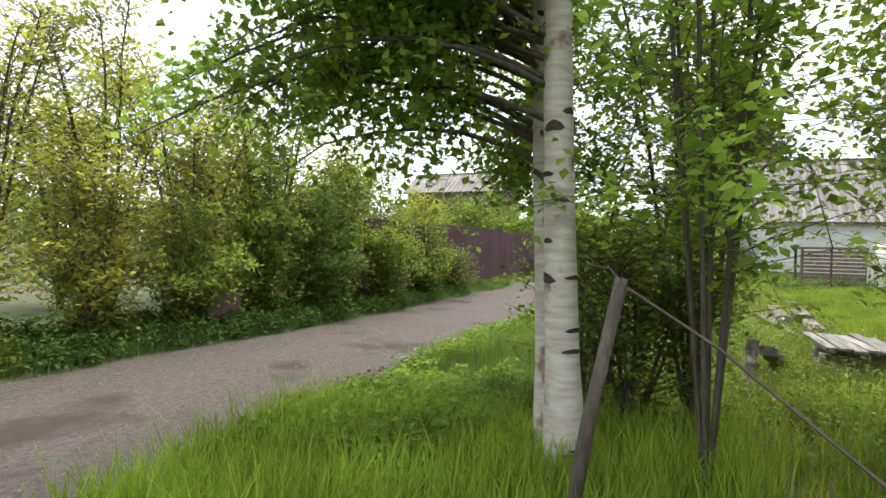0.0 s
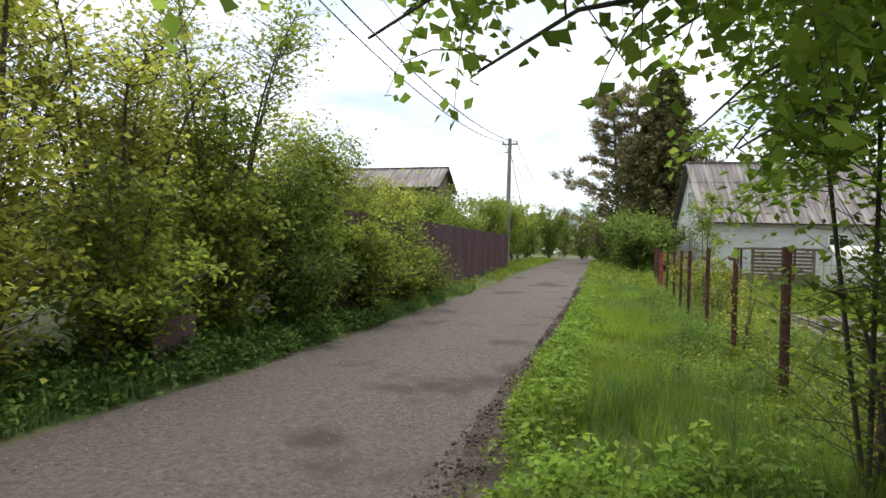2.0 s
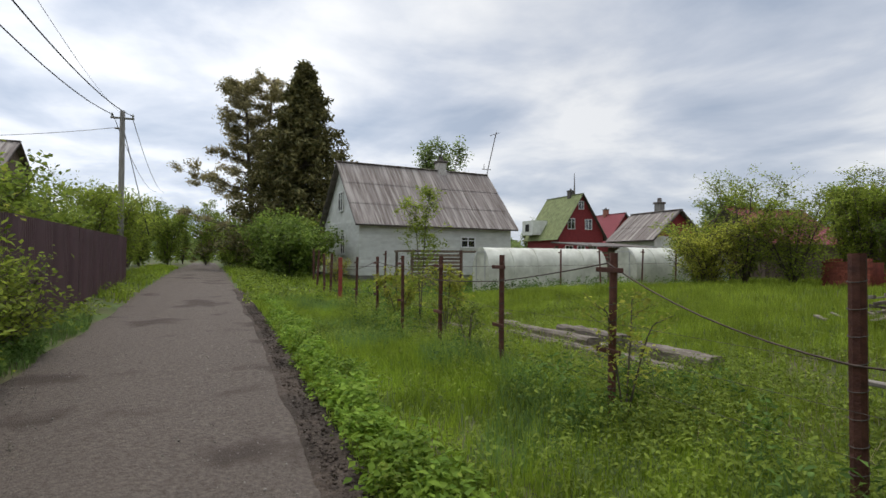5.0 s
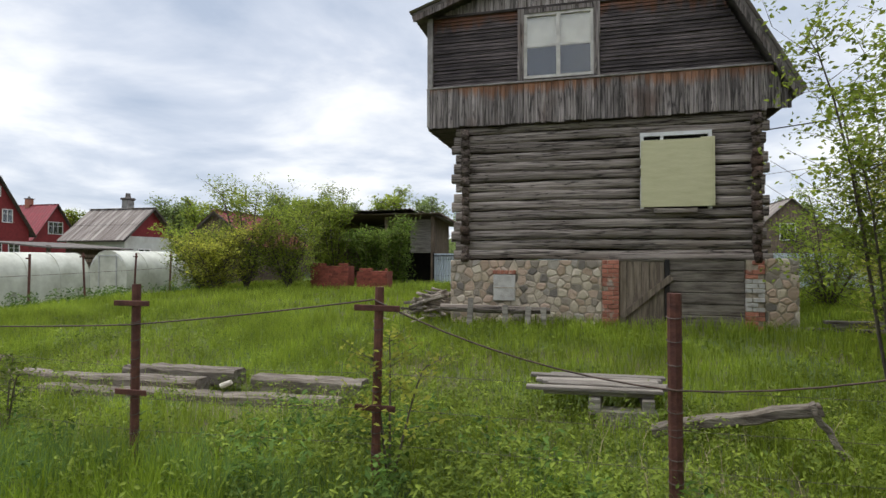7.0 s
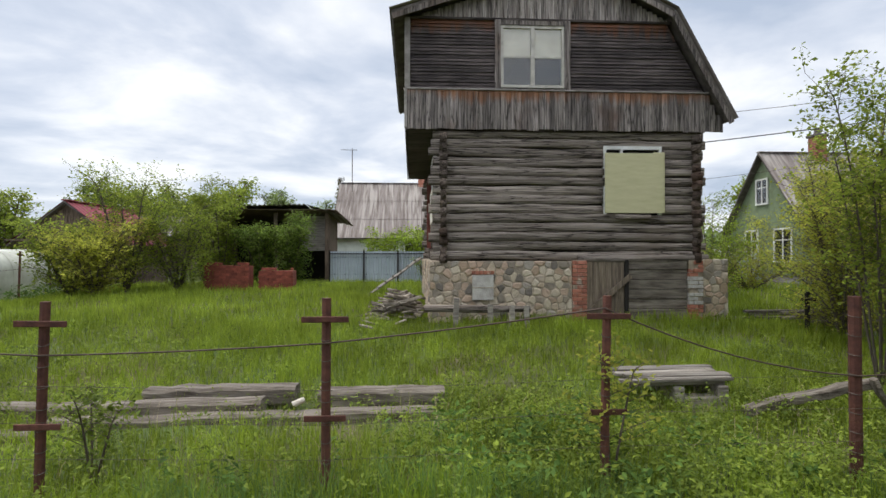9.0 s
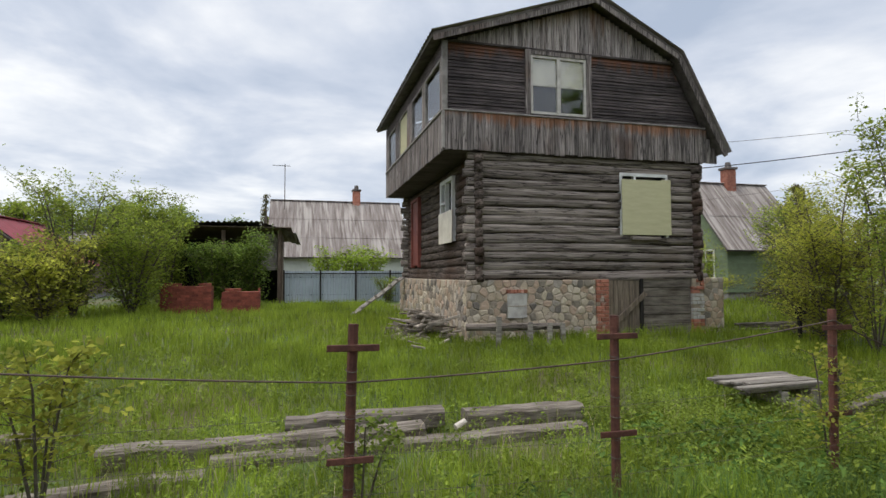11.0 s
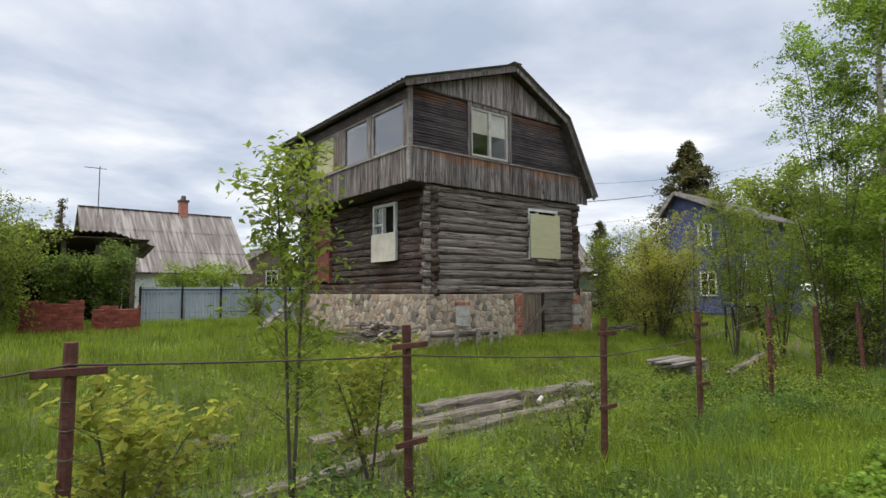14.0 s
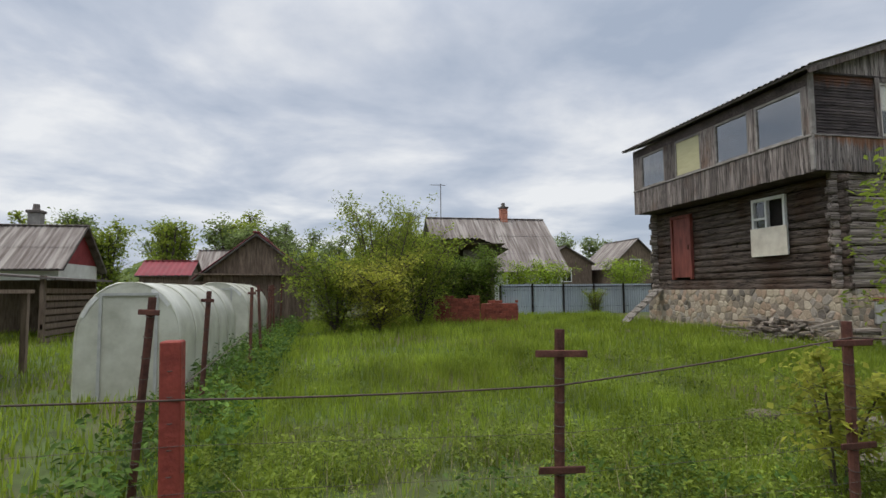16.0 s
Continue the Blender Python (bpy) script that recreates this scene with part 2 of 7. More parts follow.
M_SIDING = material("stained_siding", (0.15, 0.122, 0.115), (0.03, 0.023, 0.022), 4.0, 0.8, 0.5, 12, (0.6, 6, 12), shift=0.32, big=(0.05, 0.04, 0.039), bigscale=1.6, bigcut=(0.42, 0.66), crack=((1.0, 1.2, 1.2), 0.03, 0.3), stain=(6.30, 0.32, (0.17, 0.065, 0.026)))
M_PLANK = material("silver_plank", (0.33, 0.30, 0.26), (0.12, 0.10, 0.085), 4.0, 0.85, 0.6, 20, (0.5, 5, 5), shift=0.25)
M_TIMBER = material("old_timber", (0.26, 0.225, 0.185), (0.06, 0.045, 0.035), 4.0, 0.9, 0.8, 18, (0.5, 4, 4), shift=0.2)
M_DOORW = material("cellar_door_wood", (0.24, 0.19, 0.14), (0.08, 0.06, 0.045), 4.0, 0.85, 0.5, 20, (5, 5, 0.5), shift=0.15)
M_STONE = material("field_stone", (0.40, 0.335, 0.275), (0.20, 0.16, 0.13), 9.0, 0.85, 0.7, 22, shift=0.2)


def mixed_stone(m, tones):
    """Field stones of several kinds: a tone of its own for each stone under the grain."""
    t = m.node_tree
    oi = t.nodes.new("ShaderNodeObjectInfo")
    rp = t.nodes.new("ShaderNodeValToRGB")
    rp.color_ramp.interpolation = "CONSTANT"
    e = rp.color_ramp.elements
    e[0].color = (*tones[0], 1)
    e[1].position, e[1].color = 1 / len(tones), (*tones[1], 1)
    for k in range(2, len(tones)):
        e.new(k / len(tones)).color = (*tones[k], 1)
    t.links.new(oi.outputs["Random"], rp.inputs[0])
    b = t.nodes["Principled BSDF"]
    old = b.inputs["Base Color"].links[0].from_socket
    mx = t.nodes.new("ShaderNodeMixRGB")
    mx.inputs[0].default_value = 0.8
    t.links.new(old, mx.inputs[1])
    t.links.new(rp.outputs[0], mx.inputs[2])
    t.links.new(mx.outputs[0], b.inputs["Base Color"])


mixed_stone(M_STONE, [(0.44, 0.35, 0.25), (0.50, 0.42, 0.31), (0.13, 0.115, 0.10), (0.38, 0.275, 0.19), (0.56, 0.48, 0.37), (0.27, 0.225, 0.175), (0.45, 0.37, 0.285), (0.33, 0.295, 0.25), (0.46, 0.33, 0.24), (0.21, 0.18, 0.14)])
M_MORTAR = material("mortar", (0.40, 0.335, 0.255), (0.22, 0.18, 0.135), 9.0, 0.95, 0.8, 30)
M_BRICK = material("red_brick", (0.44, 0.185, 0.125), (0.26, 0.10, 0.068), 9.0, 0.9, 0.6, 40, shift=0.25, big=(0.42, 0.36, 0.30), bigscale=5.0, bigcut=(0.60, 0.72))
M_BLOCK = material("pale_block", (0.50, 0.48, 0.44), (0.34, 0.31, 0.28), 8.0, 0.9, 0.4, 40)
ROOF_TONE = dict(rough=0.9, bump=0.4, bscale=20, isle=0.10, big=(0.33, 0.30, 0.27), bigscale=0.8, bigcut=(0.50, 0.64), bigvec=True)
M_ROOFOLD = material("asbestos_roof", (0.27, 0.24, 0.22), (0.12, 0.095, 0.083), 1.6, stretch=(0.35, 5, 0.35), **ROOF_TONE)
M_ROOFOLDX = material("asbestos_roof_along", (0.27, 0.24, 0.22), (0.12, 0.095, 0.083), 1.6, stretch=(5, 0.35, 0.35), **ROOF_TONE)
M_ROOFDARK = material("dark_roof_edge", (0.16, 0.14, 0.125), (0.06, 0.05, 0.045), 4.0, 0.8, 0.4, 20, shift=0.1)
M_BEIGE = material("beige_board", (0.52, 0.49, 0.30), (0.45, 0.42, 0.25), 2.5, 0.8, 0.15, 12, (1, 1, 5))
M_WHITE = material("white_paint", (0.74, 0.74, 0.71), (0.56, 0.55, 0.52), 4.0, 0.6, 0.2, 30)
M_PAPER = material("old_paper", (0.74, 0.68, 0.57), (0.56, 0.50, 0.41), 3.0, 0.9, 0.2, 10)
M_WINGREY = material("weathered_window_frame", (0.34, 0.315, 0.29), (0.17, 0.15, 0.135), 5.0, 0.8, 0.4, 30, shift=0.15)
M_SASH = material("flaking_pale_sash", (0.60, 0.57, 0.51), (0.36, 0.33, 0.29), 7.0, 0.75, 0.3, 40)
M_DOORRED = material("red_brown_door", (0.26, 0.08, 0.06), (0.13, 0.04, 0.032), 3.0, 0.6, 0.2, 20, (3, 3, 0.6))
M_RUST = material("rusty_steel", (0.15, 0.062, 0.045), (0.075, 0.032, 0.026), 14, 0.75, 0.4, 60, metal=0.2, shift=0.2)
M_REDPOST = material("red_painted_post", (0.34, 0.07, 0.05), (0.20, 0.04, 0.03), 10, 0.7, 0.3, 40)
M_WIRE = material("wire", (0.10, 0.065, 0.05), (0.05, 0.035, 0.03), 20, 0.7, 0.0)
M_CABLE = material("power_cable", (0.03, 0.03, 0.032), (0.02, 0.02, 0.022), 20, 0.6, 0.0)
M_THINWIRE = material("thin_fence_wire", (0.12, 0.10, 0.085), (0.07, 0.055, 0.05), 20, 0.6, 0.0, metal=0.4)
M_BIRCH = material("birch_bark", (0.68, 0.63, 0.55), (0.42, 0.36, 0.30), 5, 0.8, 0.5, 30, (1, 1, 5), big=(0.26, 0.17, 0.13), bigscale=4.5, bigcut=(0.60, 0.68), bdist=0.01)
M_BARKMARK = material("birch_mark", (0.10, 0.075, 0.065), (0.035, 0.028, 0.025), 12, 0.95, 0.6, 40)
M_BARK = material("grey_bark", (0.14, 0.115, 0.09), (0.06, 0.048, 0.038), 6.0, 0.9, 0.6, 20, (4, 4, 1))
M_FENCEBROWN = material("brown_metal_sheet", (0.115, 0.062, 0.066), (0.08, 0.042, 0.046), 1.2, 0.5, 0.05, 10, spec=0.4, shift=0.06)
M_FENCEBLUE = material("blue_grey_metal_sheet", (0.42, 0.47, 0.51), (0.34, 0.38, 0.42), 1.2, 0.5, 0.05, 10, spec=0.4, shift=0.05)
M_SIDINGW = material("white_siding", (0.62, 0.63, 0.58), (0.48, 0.48, 0.43), 2.0, 0.75, 0.2, 20, shift=0.06)
M_FOUND = material("foundation", (0.26, 0.25, 0.23), (0.16, 0.15, 0.14), 5, 0.95, 0.4, 30)
M_POLY = material("polycarbonate", (0.60, 0.60, 0.51), (0.38, 0.375, 0.30), 2.0, 0.35, 0.1, 30, spec=0.5)
M_REDHOUSE = material("red_house_boards", (0.22, 0.028, 0.03), (0.14, 0.02, 0.02), 3, 0.75, 0.2, 20)
M_ROOFGREEN = material("mossy_green_roof", (0.22, 0.25, 0.11), (0.12, 0.14, 0.06), 2, 0.85, 0.3, 15)
M_ROOFRED = material("red_metal_roof", (0.24, 0.035, 0.045), (0.17, 0.03, 0.035), 2, 0.55, 0.2, 15)
M_WOODSHED = material("shed_boards", (0.20, 0.15, 0.11), (0.08, 0.055, 0.04), 4, 0.85, 0.4, 20, (4, 4, 0.6), shift=0.2)
M_BLUEHOUSE = material("blue_violet_boards", (0.105, 0.12, 0.24), (0.075, 0.085, 0.18), 3, 0.7, 0.2, 20, shift=0.05)
M_GREENHOUSE = material("green_boards", (0.20, 0.25, 0.15), (0.14, 0.175, 0.10), 3, 0.75, 0.2, 20, shift=0.06)
# near black: shade painted behind panes and gaps; also the colour of dark ironwork
M_DARK = material("near_black_shade_and_dark_parts", (0.03, 0.026, 0.023), (0.015, 0.013, 0.012), 3, 0.95, 0.0)
M_POLE = material("grey_wood_pole", (0.30, 0.28, 0.25), (0.17, 0.155, 0.14), 5, 0.9, 0.4, 20, (4, 4, 0.5))
M_CERAMIC = material("insulator", (0.5, 0.5, 0.48), (0.35, 0.35, 0.33), 5, 0.3, 0.0)
M_REDSHEET = material("red_stacked_bricks", (0.30, 0.085, 0.055), (0.15, 0.042, 0.03), 5, 0.85, 0.4, 30, shift=0.2)
M_STRAW = material("dry_straw", (0.42, 0.35, 0.22), (0.25, 0.20, 0.12), 6, 0.9, 0.0, isle=0.3)
M_FIREWOOD = material("firewood", (0.33, 0.285, 0.235), (0.10, 0.08, 0.062), 5, 0.9, 0.5, 20, shift=0.5)
M_GLASS = glass_material("window_glass", 0.09)
M_GLASSG = glass_material("gallery_glass", 0.22)

L_GRASS = leaf_material("grass_blades", (0.33, 0.43, 0.045), (0.15, 0.23, 0.022), 0.45)
L_GRASSLOT = leaf_material("meadow_grass", (0.31, 0.39, 0.045), (0.15, 0.215, 0.024), 0.45)
L_WEED = leaf_material("weed_leaves", (0.28, 0.35, 0.052), (0.10, 0.15, 0.026), 0.4)
L_NETTLE = leaf_material("dark_weed_leaves", (0.14, 0.23, 0.045), (0.05, 0.10, 0.02), 0.35)
L_ELDER = leaf_material("ground_elder_leaves", (0.25, 0.365, 0.045), (0.115, 0.205, 0.024), 0.4)
L_BLUEGRASS = leaf_material("blue_green_grass", (0.20, 0.30, 0.085), (0.10, 0.17, 0.045), 0.4)
L_BIRCH = leaf_material("birch_leaves", (0.36, 0.48, 0.07), (0.16, 0.27, 0.035), 0.62)
L_BUSH = leaf_material("bush_leaves", (0.33, 0.39, 0.06), (0.15, 0.21, 0.033), 0.60)
L_BUSHY = leaf_material("yellow_green_leaves", (0.50, 0.50, 0.085), (0.26, 0.29, 0.05), 0.66)
L_BUSHD = leaf_material("dark_bush_leaves", (0.22, 0.30, 0.055), (0.08, 0.13, 0.025), 0.48)
L_SPRUCE = leaf_material("spruce_needles", (0.20, 0.175, 0.065), (0.07, 0.075, 0.03), 0.2, 0.7)
L_PINE = leaf_material("pine_needles", (0.44, 0.38, 0.19), (0.20, 0.18, 0.09), 0.4, 0.7)
L_FAR = leaf_material("far_tree_leaves", (0.29, 0.36, 0.13), (0.13, 0.18, 0.06), 0.42)

# ---- mesh helpers ----
rng = np.random.default_rng(7)


def mesh_of(name, v, f, mat, smooth=False):
    """A mesh from an array of points and an array of equal faces, or a list of mixed ones."""
    me = bpy.data.meshes.new(name)
    v = np.asarray(v, dtype=np.float32).reshape(-1, 3)
    if isinstance(f, np.ndarray):
        n, k = f.shape
        me.vertices.add(len(v))
        me.vertices.foreach_set("co", v.ravel())
        me.loops.add(n * k)
        me.loops.foreach_set("vertex_index", f.astype(np.int32).ravel())
        me.polygons.add(n)
        me.polygons.foreach_set("loop_start", np.arange(0, n * k, k, dtype=np.int32))
        me.update(calc_edges=True)
    else:
        me.from_pydata(v.tolist(), [], [list(map(int, q)) for q in f])
        me.update()
    if smooth:
        me.polygons.foreach_set("use_smooth", np.ones(len(me.polygons), dtype=bool))
    me.materials.append(mat)
    return me


def join(*geos):
    v, f, k = [], [], 0
    for gv, gf in geos:
        gv = np.asarray(gv, dtype=float).reshape(-1, 3)
        v.append(gv)
        f += [[i + k for i in q] for q in gf]
        k += len(gv)
    return np.concatenate(v), f


def thing(name, loc=(0, 0, 0), label="", category="", group="", kind=""):
    ob = new(name)
    ob.location = loc
    ob.empty_display_size = 0.1
    return tagged(ob, label, category, group, kind)


def part(name, geo, mat, parent, label="", smooth=False, kind=""):
    """One mesh (points in the world) under a thing or under a part of one."""
    me = geo if isinstance(geo, bpy.types.Mesh) else mesh_of(name, geo[0], geo[1], mat, smooth)
    ob = new(name, me)
    ob.parent = parent
    if parent.type == "EMPTY":
        ob.matrix_parent_inverse = Matrix.Translation(-parent.location)
    return tagged(ob, label, kind=kind)


def solid(name, geo, mat, label="", category="", group="", kind="", smooth=False):
    """A top-level thing of one mesh."""
    return tagged(new(name, mesh_of(name, geo[0], geo[1], mat, smooth)), label, category, group, kind)


def box(x0, x1, y0, y1, z0, z1, c=0.0):
    """A box with its edges cut by c."""
    if c <= 0:
        v = [(x, y, z) for z in (z0, z1) for y in (y0, y1) for x in (x0, x1)]
        return np.array(v, float), [[0, 2, 3, 1], [4, 5, 7, 6], [0, 1, 5, 4], [2, 6, 7, 3], [0, 4, 6, 2], [1, 3, 7, 5]]
    bm = bmesh.new()
    bmesh.ops.create_cube(bm, size=1)
    bmesh.ops.scale(bm, vec=(x1 - x0, y1 - y0, z1 - z0), verts=bm.verts)
    bmesh.ops.bevel(bm, geom=bm.edges[:], offset=c, segments=1, affect="EDGES")
    bm.verts.index_update()
    v = np.array([q.co[:] for q in bm.verts]) + np.array([(x0 + x1) / 2, (y0 + y1) / 2, (z0 + z1) / 2])
    f = [[q.index for q in p.verts] for p in bm.faces]
    bm.free()
    return v, f


def beam(a, b, w, h, c=0.0, up=(0, 0, 1)):
    """A board from a to b, w wide and h thick."""
    a, b = np.array(a, float), np.array(b, float)
    d = b - a
    n = np.linalg.norm(d)
    d /= n
    s = np.cross(d, up)
    s /= np.linalg.norm(s)
    u = np.cross(s, d)
    v, f = box(0, n, -w / 2, w / 2, -h / 2, h / 2, c)
    return a + v[:, :1] * d + v[:, 1:2] * s + v[:, 2:] * u, f


def tube(pts, radii, sides=6, cap=True):
    pts = np.asarray(pts, float)
    n = len(pts)
    radii = np.broadcast_to(np.asarray(radii, float), (n,))
    d = np.gradient(pts, axis=0)
    d /= np.linalg.norm(d, axis=1, keepdims=True) + 1e-9
    ref = np.array([0.0, 0, 1]) if abs(d[0, 2]) < 0.8 else np.array([1.0, 0, 0])
    s = np.cross(d, ref)
    s /= np.linalg.norm(s, axis=1, keepdims=True) + 1e-9
    u = np.cross(d, s)
    a = np.arange(sides) * 2 * np.pi / sides
    v = pts[:, None] + radii[:, None, None] * (np.cos(a)[None, :, None] * s[:, None] + np.sin(a)[None, :, None] * u[:, None])
    f = [[i * sides + j, i * sides + (j + 1) % sides, (i + 1) * sides + (j + 1) % sides, (i + 1) * sides + j] for i in range(n - 1) for j in range(sides)]
    if cap:
        f += [list(range(sides))[::-1], [(n - 1) * sides + j for j in range(sides)]]
    return v.reshape(-1, 3), f


def tubes(strands, sides=3):
    """Many open strands (points k x 3, radii k) of equal count, as arrays."""
    out_v, out_f, k = [], [], 0
    for p, r in strands:
        v, f = tube(p, r, sides, False)
        out_v.append(v)
        out_f.append(np.array(f) + k)
        k += len(v)
    return np.concatenate(out_v), np.concatenate(out_f)


def sag(a, b, drop, n=12):
    a, b = np.array(a, float), np.array(b, float)
    t = np.linspace(0, 1, n)[:, None]
    p = a + (b - a) * t
    p[:, 2] -= (4 * drop * t * (1 - t))[:, 0]
    return p


def leaf_geo(pts, size, r, flat=0.5, fold=0.25, wide=0.62):
    """A folded leaf at each point; flat: how far the blades lie level."""
    n = len(pts)
    nor = r.normal(size=(n, 3))
    nor[:, 2] = np.abs(nor[:, 2]) + flat * 2.2
    nor /= np.linalg.norm(nor, axis=1, keepdims=True)
    ax = np.cross(nor, r.normal(size=(n, 3)))
    ax /= np.linalg.norm(ax, axis=1, keepdims=True) + 1e-9
    side = np.cross(nor, ax)
    sz = (size * r.uniform(0.6, 1.35, n))[:, None]
    base = pts - ax * sz * 0.5
    tip = pts + ax * sz * 0.5
    mid_ = pts - ax * sz * 0.06 + nor * sz * fold * 0.4
    v = np.stack([base, mid_ + side * sz * wide * 0.5, tip, mid_ - side * sz * wide * 0.5], 1).reshape(-1, 3)
    k = np.arange(n)[:, None] * 4
    f = np.concatenate([k + np.array([[0, 1, 2]]), k + np.array([[0, 2, 3]])], 0)
    return v, f


def blade_geo(x, y, z, h, w, r, lean=0.45):
    """Grass blades of three triangles each, bent over at the tip."""
    n = len(x)
    a = r.uniform(0, 2 * np.pi, n)
    d = np.stack([np.cos(a), np.sin(a), np.zeros(n)], 1)
    s = np.stack([-np.sin(a), np.cos(a), np.zeros(n)], 1) * (w / 2)[:, None]
    b = np.stack([x, y, z], 1)
    l = (h * lean * r.uniform(0.2, 1.3, n))[:, None]
    m = b + d * l * 0.3
    m[:, 2] += h * 0.6
    t = b + d * l
    t[:, 2] += h
    v = np.stack([b - s, b + s, m + s * 0.75, m - s * 0.75, t], 1).reshape(-1, 3)
    k = np.arange(n)[:, None] * 5
    f = np.concatenate([k + np.array([[0, 1, 2]]), k + np.array([[0, 2, 3]]), k + np.array([[3, 2, 4]])], 0)
    return v, f


def wavy(x, y, s, seed=0.0):
    """A cheap smooth noise of about -1 to 1 over the plan."""
    return (np.sin(x * s + 1.3 * np.sin(y * s * 0.7 + seed) + seed) + np.sin(y * s * 1.1 + 1.7 * np.sin(x * s * 0.6 - seed) + 2 * seed)
            + 0.6 * np.sin((x + y) * s * 1.9 + seed * 3)) / 2.6


# ---- ground ----
ROAD_L, ROAD_R = -2.5, 0.58


def road_right(x):
    """The lane's right edge, which opens out towards the birches."""
    return ROAD_R + 0.135 * np.clip(np.asarray(x, float) - 0.5, 0, 6)


def road_shift(x):
    return -0.026 * np.maximum(-np.asarray(x, float) - 9, 0)


def road_z(x):
    return np.interp(-np.asarray(x, float), [-400, 2, 8, 15, 22, 40, 90, 2500], [-0.36, -0.36, -0.24, -0.14, 0.06, 0.28, 0.35, 0.35])


def ground_z(x, y):
    x, y = np.asarray(x, float), np.asarray(y, float)
    r = road_z(x)
    yy = y - road_shift(x)
    lot = np.interp(y, [0.6, 2.5, 3.5, 5.4, 9.6, 14, 22, 60, 2500], [-0.33, -0.34, -0.34, -0.30, 0.10, 0.16, 0.34, 0.4, 0.4])
    left_lot = np.interp(y, [0.6, 3, 9, 20, 60, 2500], [-0.2, -0.25, -0.2, -0.05, 0.2, 0.4])
    k = np.clip((-x - 14) / 3.0, 0, 1)
    k2 = np.clip((-x - 19) / 5.0, 0, 1)
    far = lot * (1 - k) + left_lot * k
    far = far * (1 - k2) + np.maximum(left_lot, 0.05) * k2
    er = road_right(x)
    t = np.clip((yy - er - 0.12) / 1.6, 0, 1)
    right = r * (1 - t) + far * t + 0.05 * np.clip((yy - er) / 0.3, 0, 1)
    tl = np.clip((-yy - 2.5) / 0.8, 0, 1)
    left = r + 0.14 * tl
    base = np.where(yy > er - 0.03, right, np.where(yy < -2.45, left, r))
    off = (yy > er) | (yy < -2.5)
    bumps = 0.03 * wavy(x, y, 1.7, 0.4) * np.where(off, 1.0, 0.2)
    fade = np.clip(1 - (np.abs(x + 10) - 60) / 60, 0, 1)
    return base + bumps * fade


def axis_steps(lo, hi, step):
    inner = np.arange(lo, hi + step / 2, step)
    out = np.array([1.0, 2.5, 5, 10, 20, 40, 90, 200, 500, 1200, 2400])
    return np.concatenate([lo - out[::-1], inner, hi + out])


gx, gy = axis_steps(-46, 12, 0.35), axis_steps(-8, 26, 0.3)
GX, GY = np.meshgrid(gx, gy)
GZ = ground_z(GX, GY)
road_hollow = (GY - road_shift(GX) > -2.42) & (GY - road_shift(GX) < road_right(GX) - 0.08) & (np.abs(GX + 30) < 62)
GZ = GZ - np.where(road_hollow, 0.06, 0.0)
nx, ny = len(gx), len(gy)
ii = (np.arange(ny - 1)[:, None] * nx + np.arange(nx - 1)[None, :]).ravel()
solid("ground", (np.stack([GX, GY, GZ], -1).reshape(-1, 3), np.stack([ii, ii + 1, ii + nx + 1, ii + nx], 1)), M_SOIL,
      "soft green turf and soil, uneven, under tall grass", "ground", kind="structure", smooth=True)

rx = np.concatenate([np.arange(-90, -46, 1.0), np.arange(-46, 14.1, 0.25), np.arange(15, 31, 1.0)])
rv = np.linspace(0, 1, 19)
RX, RV = np.meshgrid(rx, rv)
edge_l = ROAD_L - 0.12 + 0.10 * wavy(rx, rx * 0, 1.9, 1.0)
edge_r = road_right(rx) + 0.05 + 0.07 * wavy(rx, rx * 0 + 3, 2.3, 2.0)
RY = edge_l[None, :] * (1 - RV) + edge_r[None, :] * RV + road_shift(RX)
crown = 0.05 * np.sin(np.pi * RV) - 0.035 * np.exp(-((RV - 0.27) / 0.09) ** 2) - 0.035 * np.exp(-((RV - 0.73) / 0.09) ** 2)
hole = 0.03 * np.clip(wavy(RX, RY, 1.5, 3.0) - 0.35, 0, 1)
RZ = road_z(RX) + crown - hole + 0.006 * wavy(RX, RY, 6.0, 0.3) + np.where((RV < 0.01) | (RV > 0.99), -0.05, 0.0)
n1, n2 = len(rx), len(rv)
ii = (np.arange(n2 - 1)[:, None] * n1 + np.arange(n1 - 1)[None, :]).ravel()
sx = np.arange(-20, 3.01, 0.08)
sv = np.linspace(0, 1, 9)
SX, SV = np.meshgrid(sx, sv)
s_in = road_right(sx) - 0.22 + 0.07 * wavy(sx, sx * 0, 1.7, 0.6)
s_out = road_right(sx) + 0.22 + 0.04 * wavy(sx, sx * 0, 2.9, 1.6)
SY = s_in[None, :] * (1 - SV) + s_out[None, :] * SV + road_shift(SX)
SZ = np.maximum(ground_z(SX, SY), road_z(SX)) + 0.05 * np.sin(np.pi * SV) ** 0.6 * (0.7 + 0.3 * wavy(SX, SY, 9, 0.2)) + 0.012 * wavy(SX, SY, 23, 1.1) - np.where((SV < 0.01) | (SV > 0.99), 0.05, 0.0)
m1, m2 = len(sx), len(sv)
jj = (np.arange(m2 - 1)[:, None] * m1 + np.arange(m1 - 1)[None, :]).ravel()
solid("soil_shoulder", (np.stack([SX, SY, SZ], -1).reshape(-1, 3), np.stack([jj, jj + 1, jj + m1 + 1, jj + m1], 1)), M_CLOD,
      "crumbly dark soil scraped up along the lane edge", "ground", kind="structure", smooth=True)
solid("road", (np.stack([RX, RY, RZ], -1).reshape(-1, 3), np.stack([ii, ii + 1, ii + n1 + 1, ii + n1], 1)), M_ROAD,
      "packed brown-grey gravel lane with damp potholes", "road", kind="structure", smooth=True)

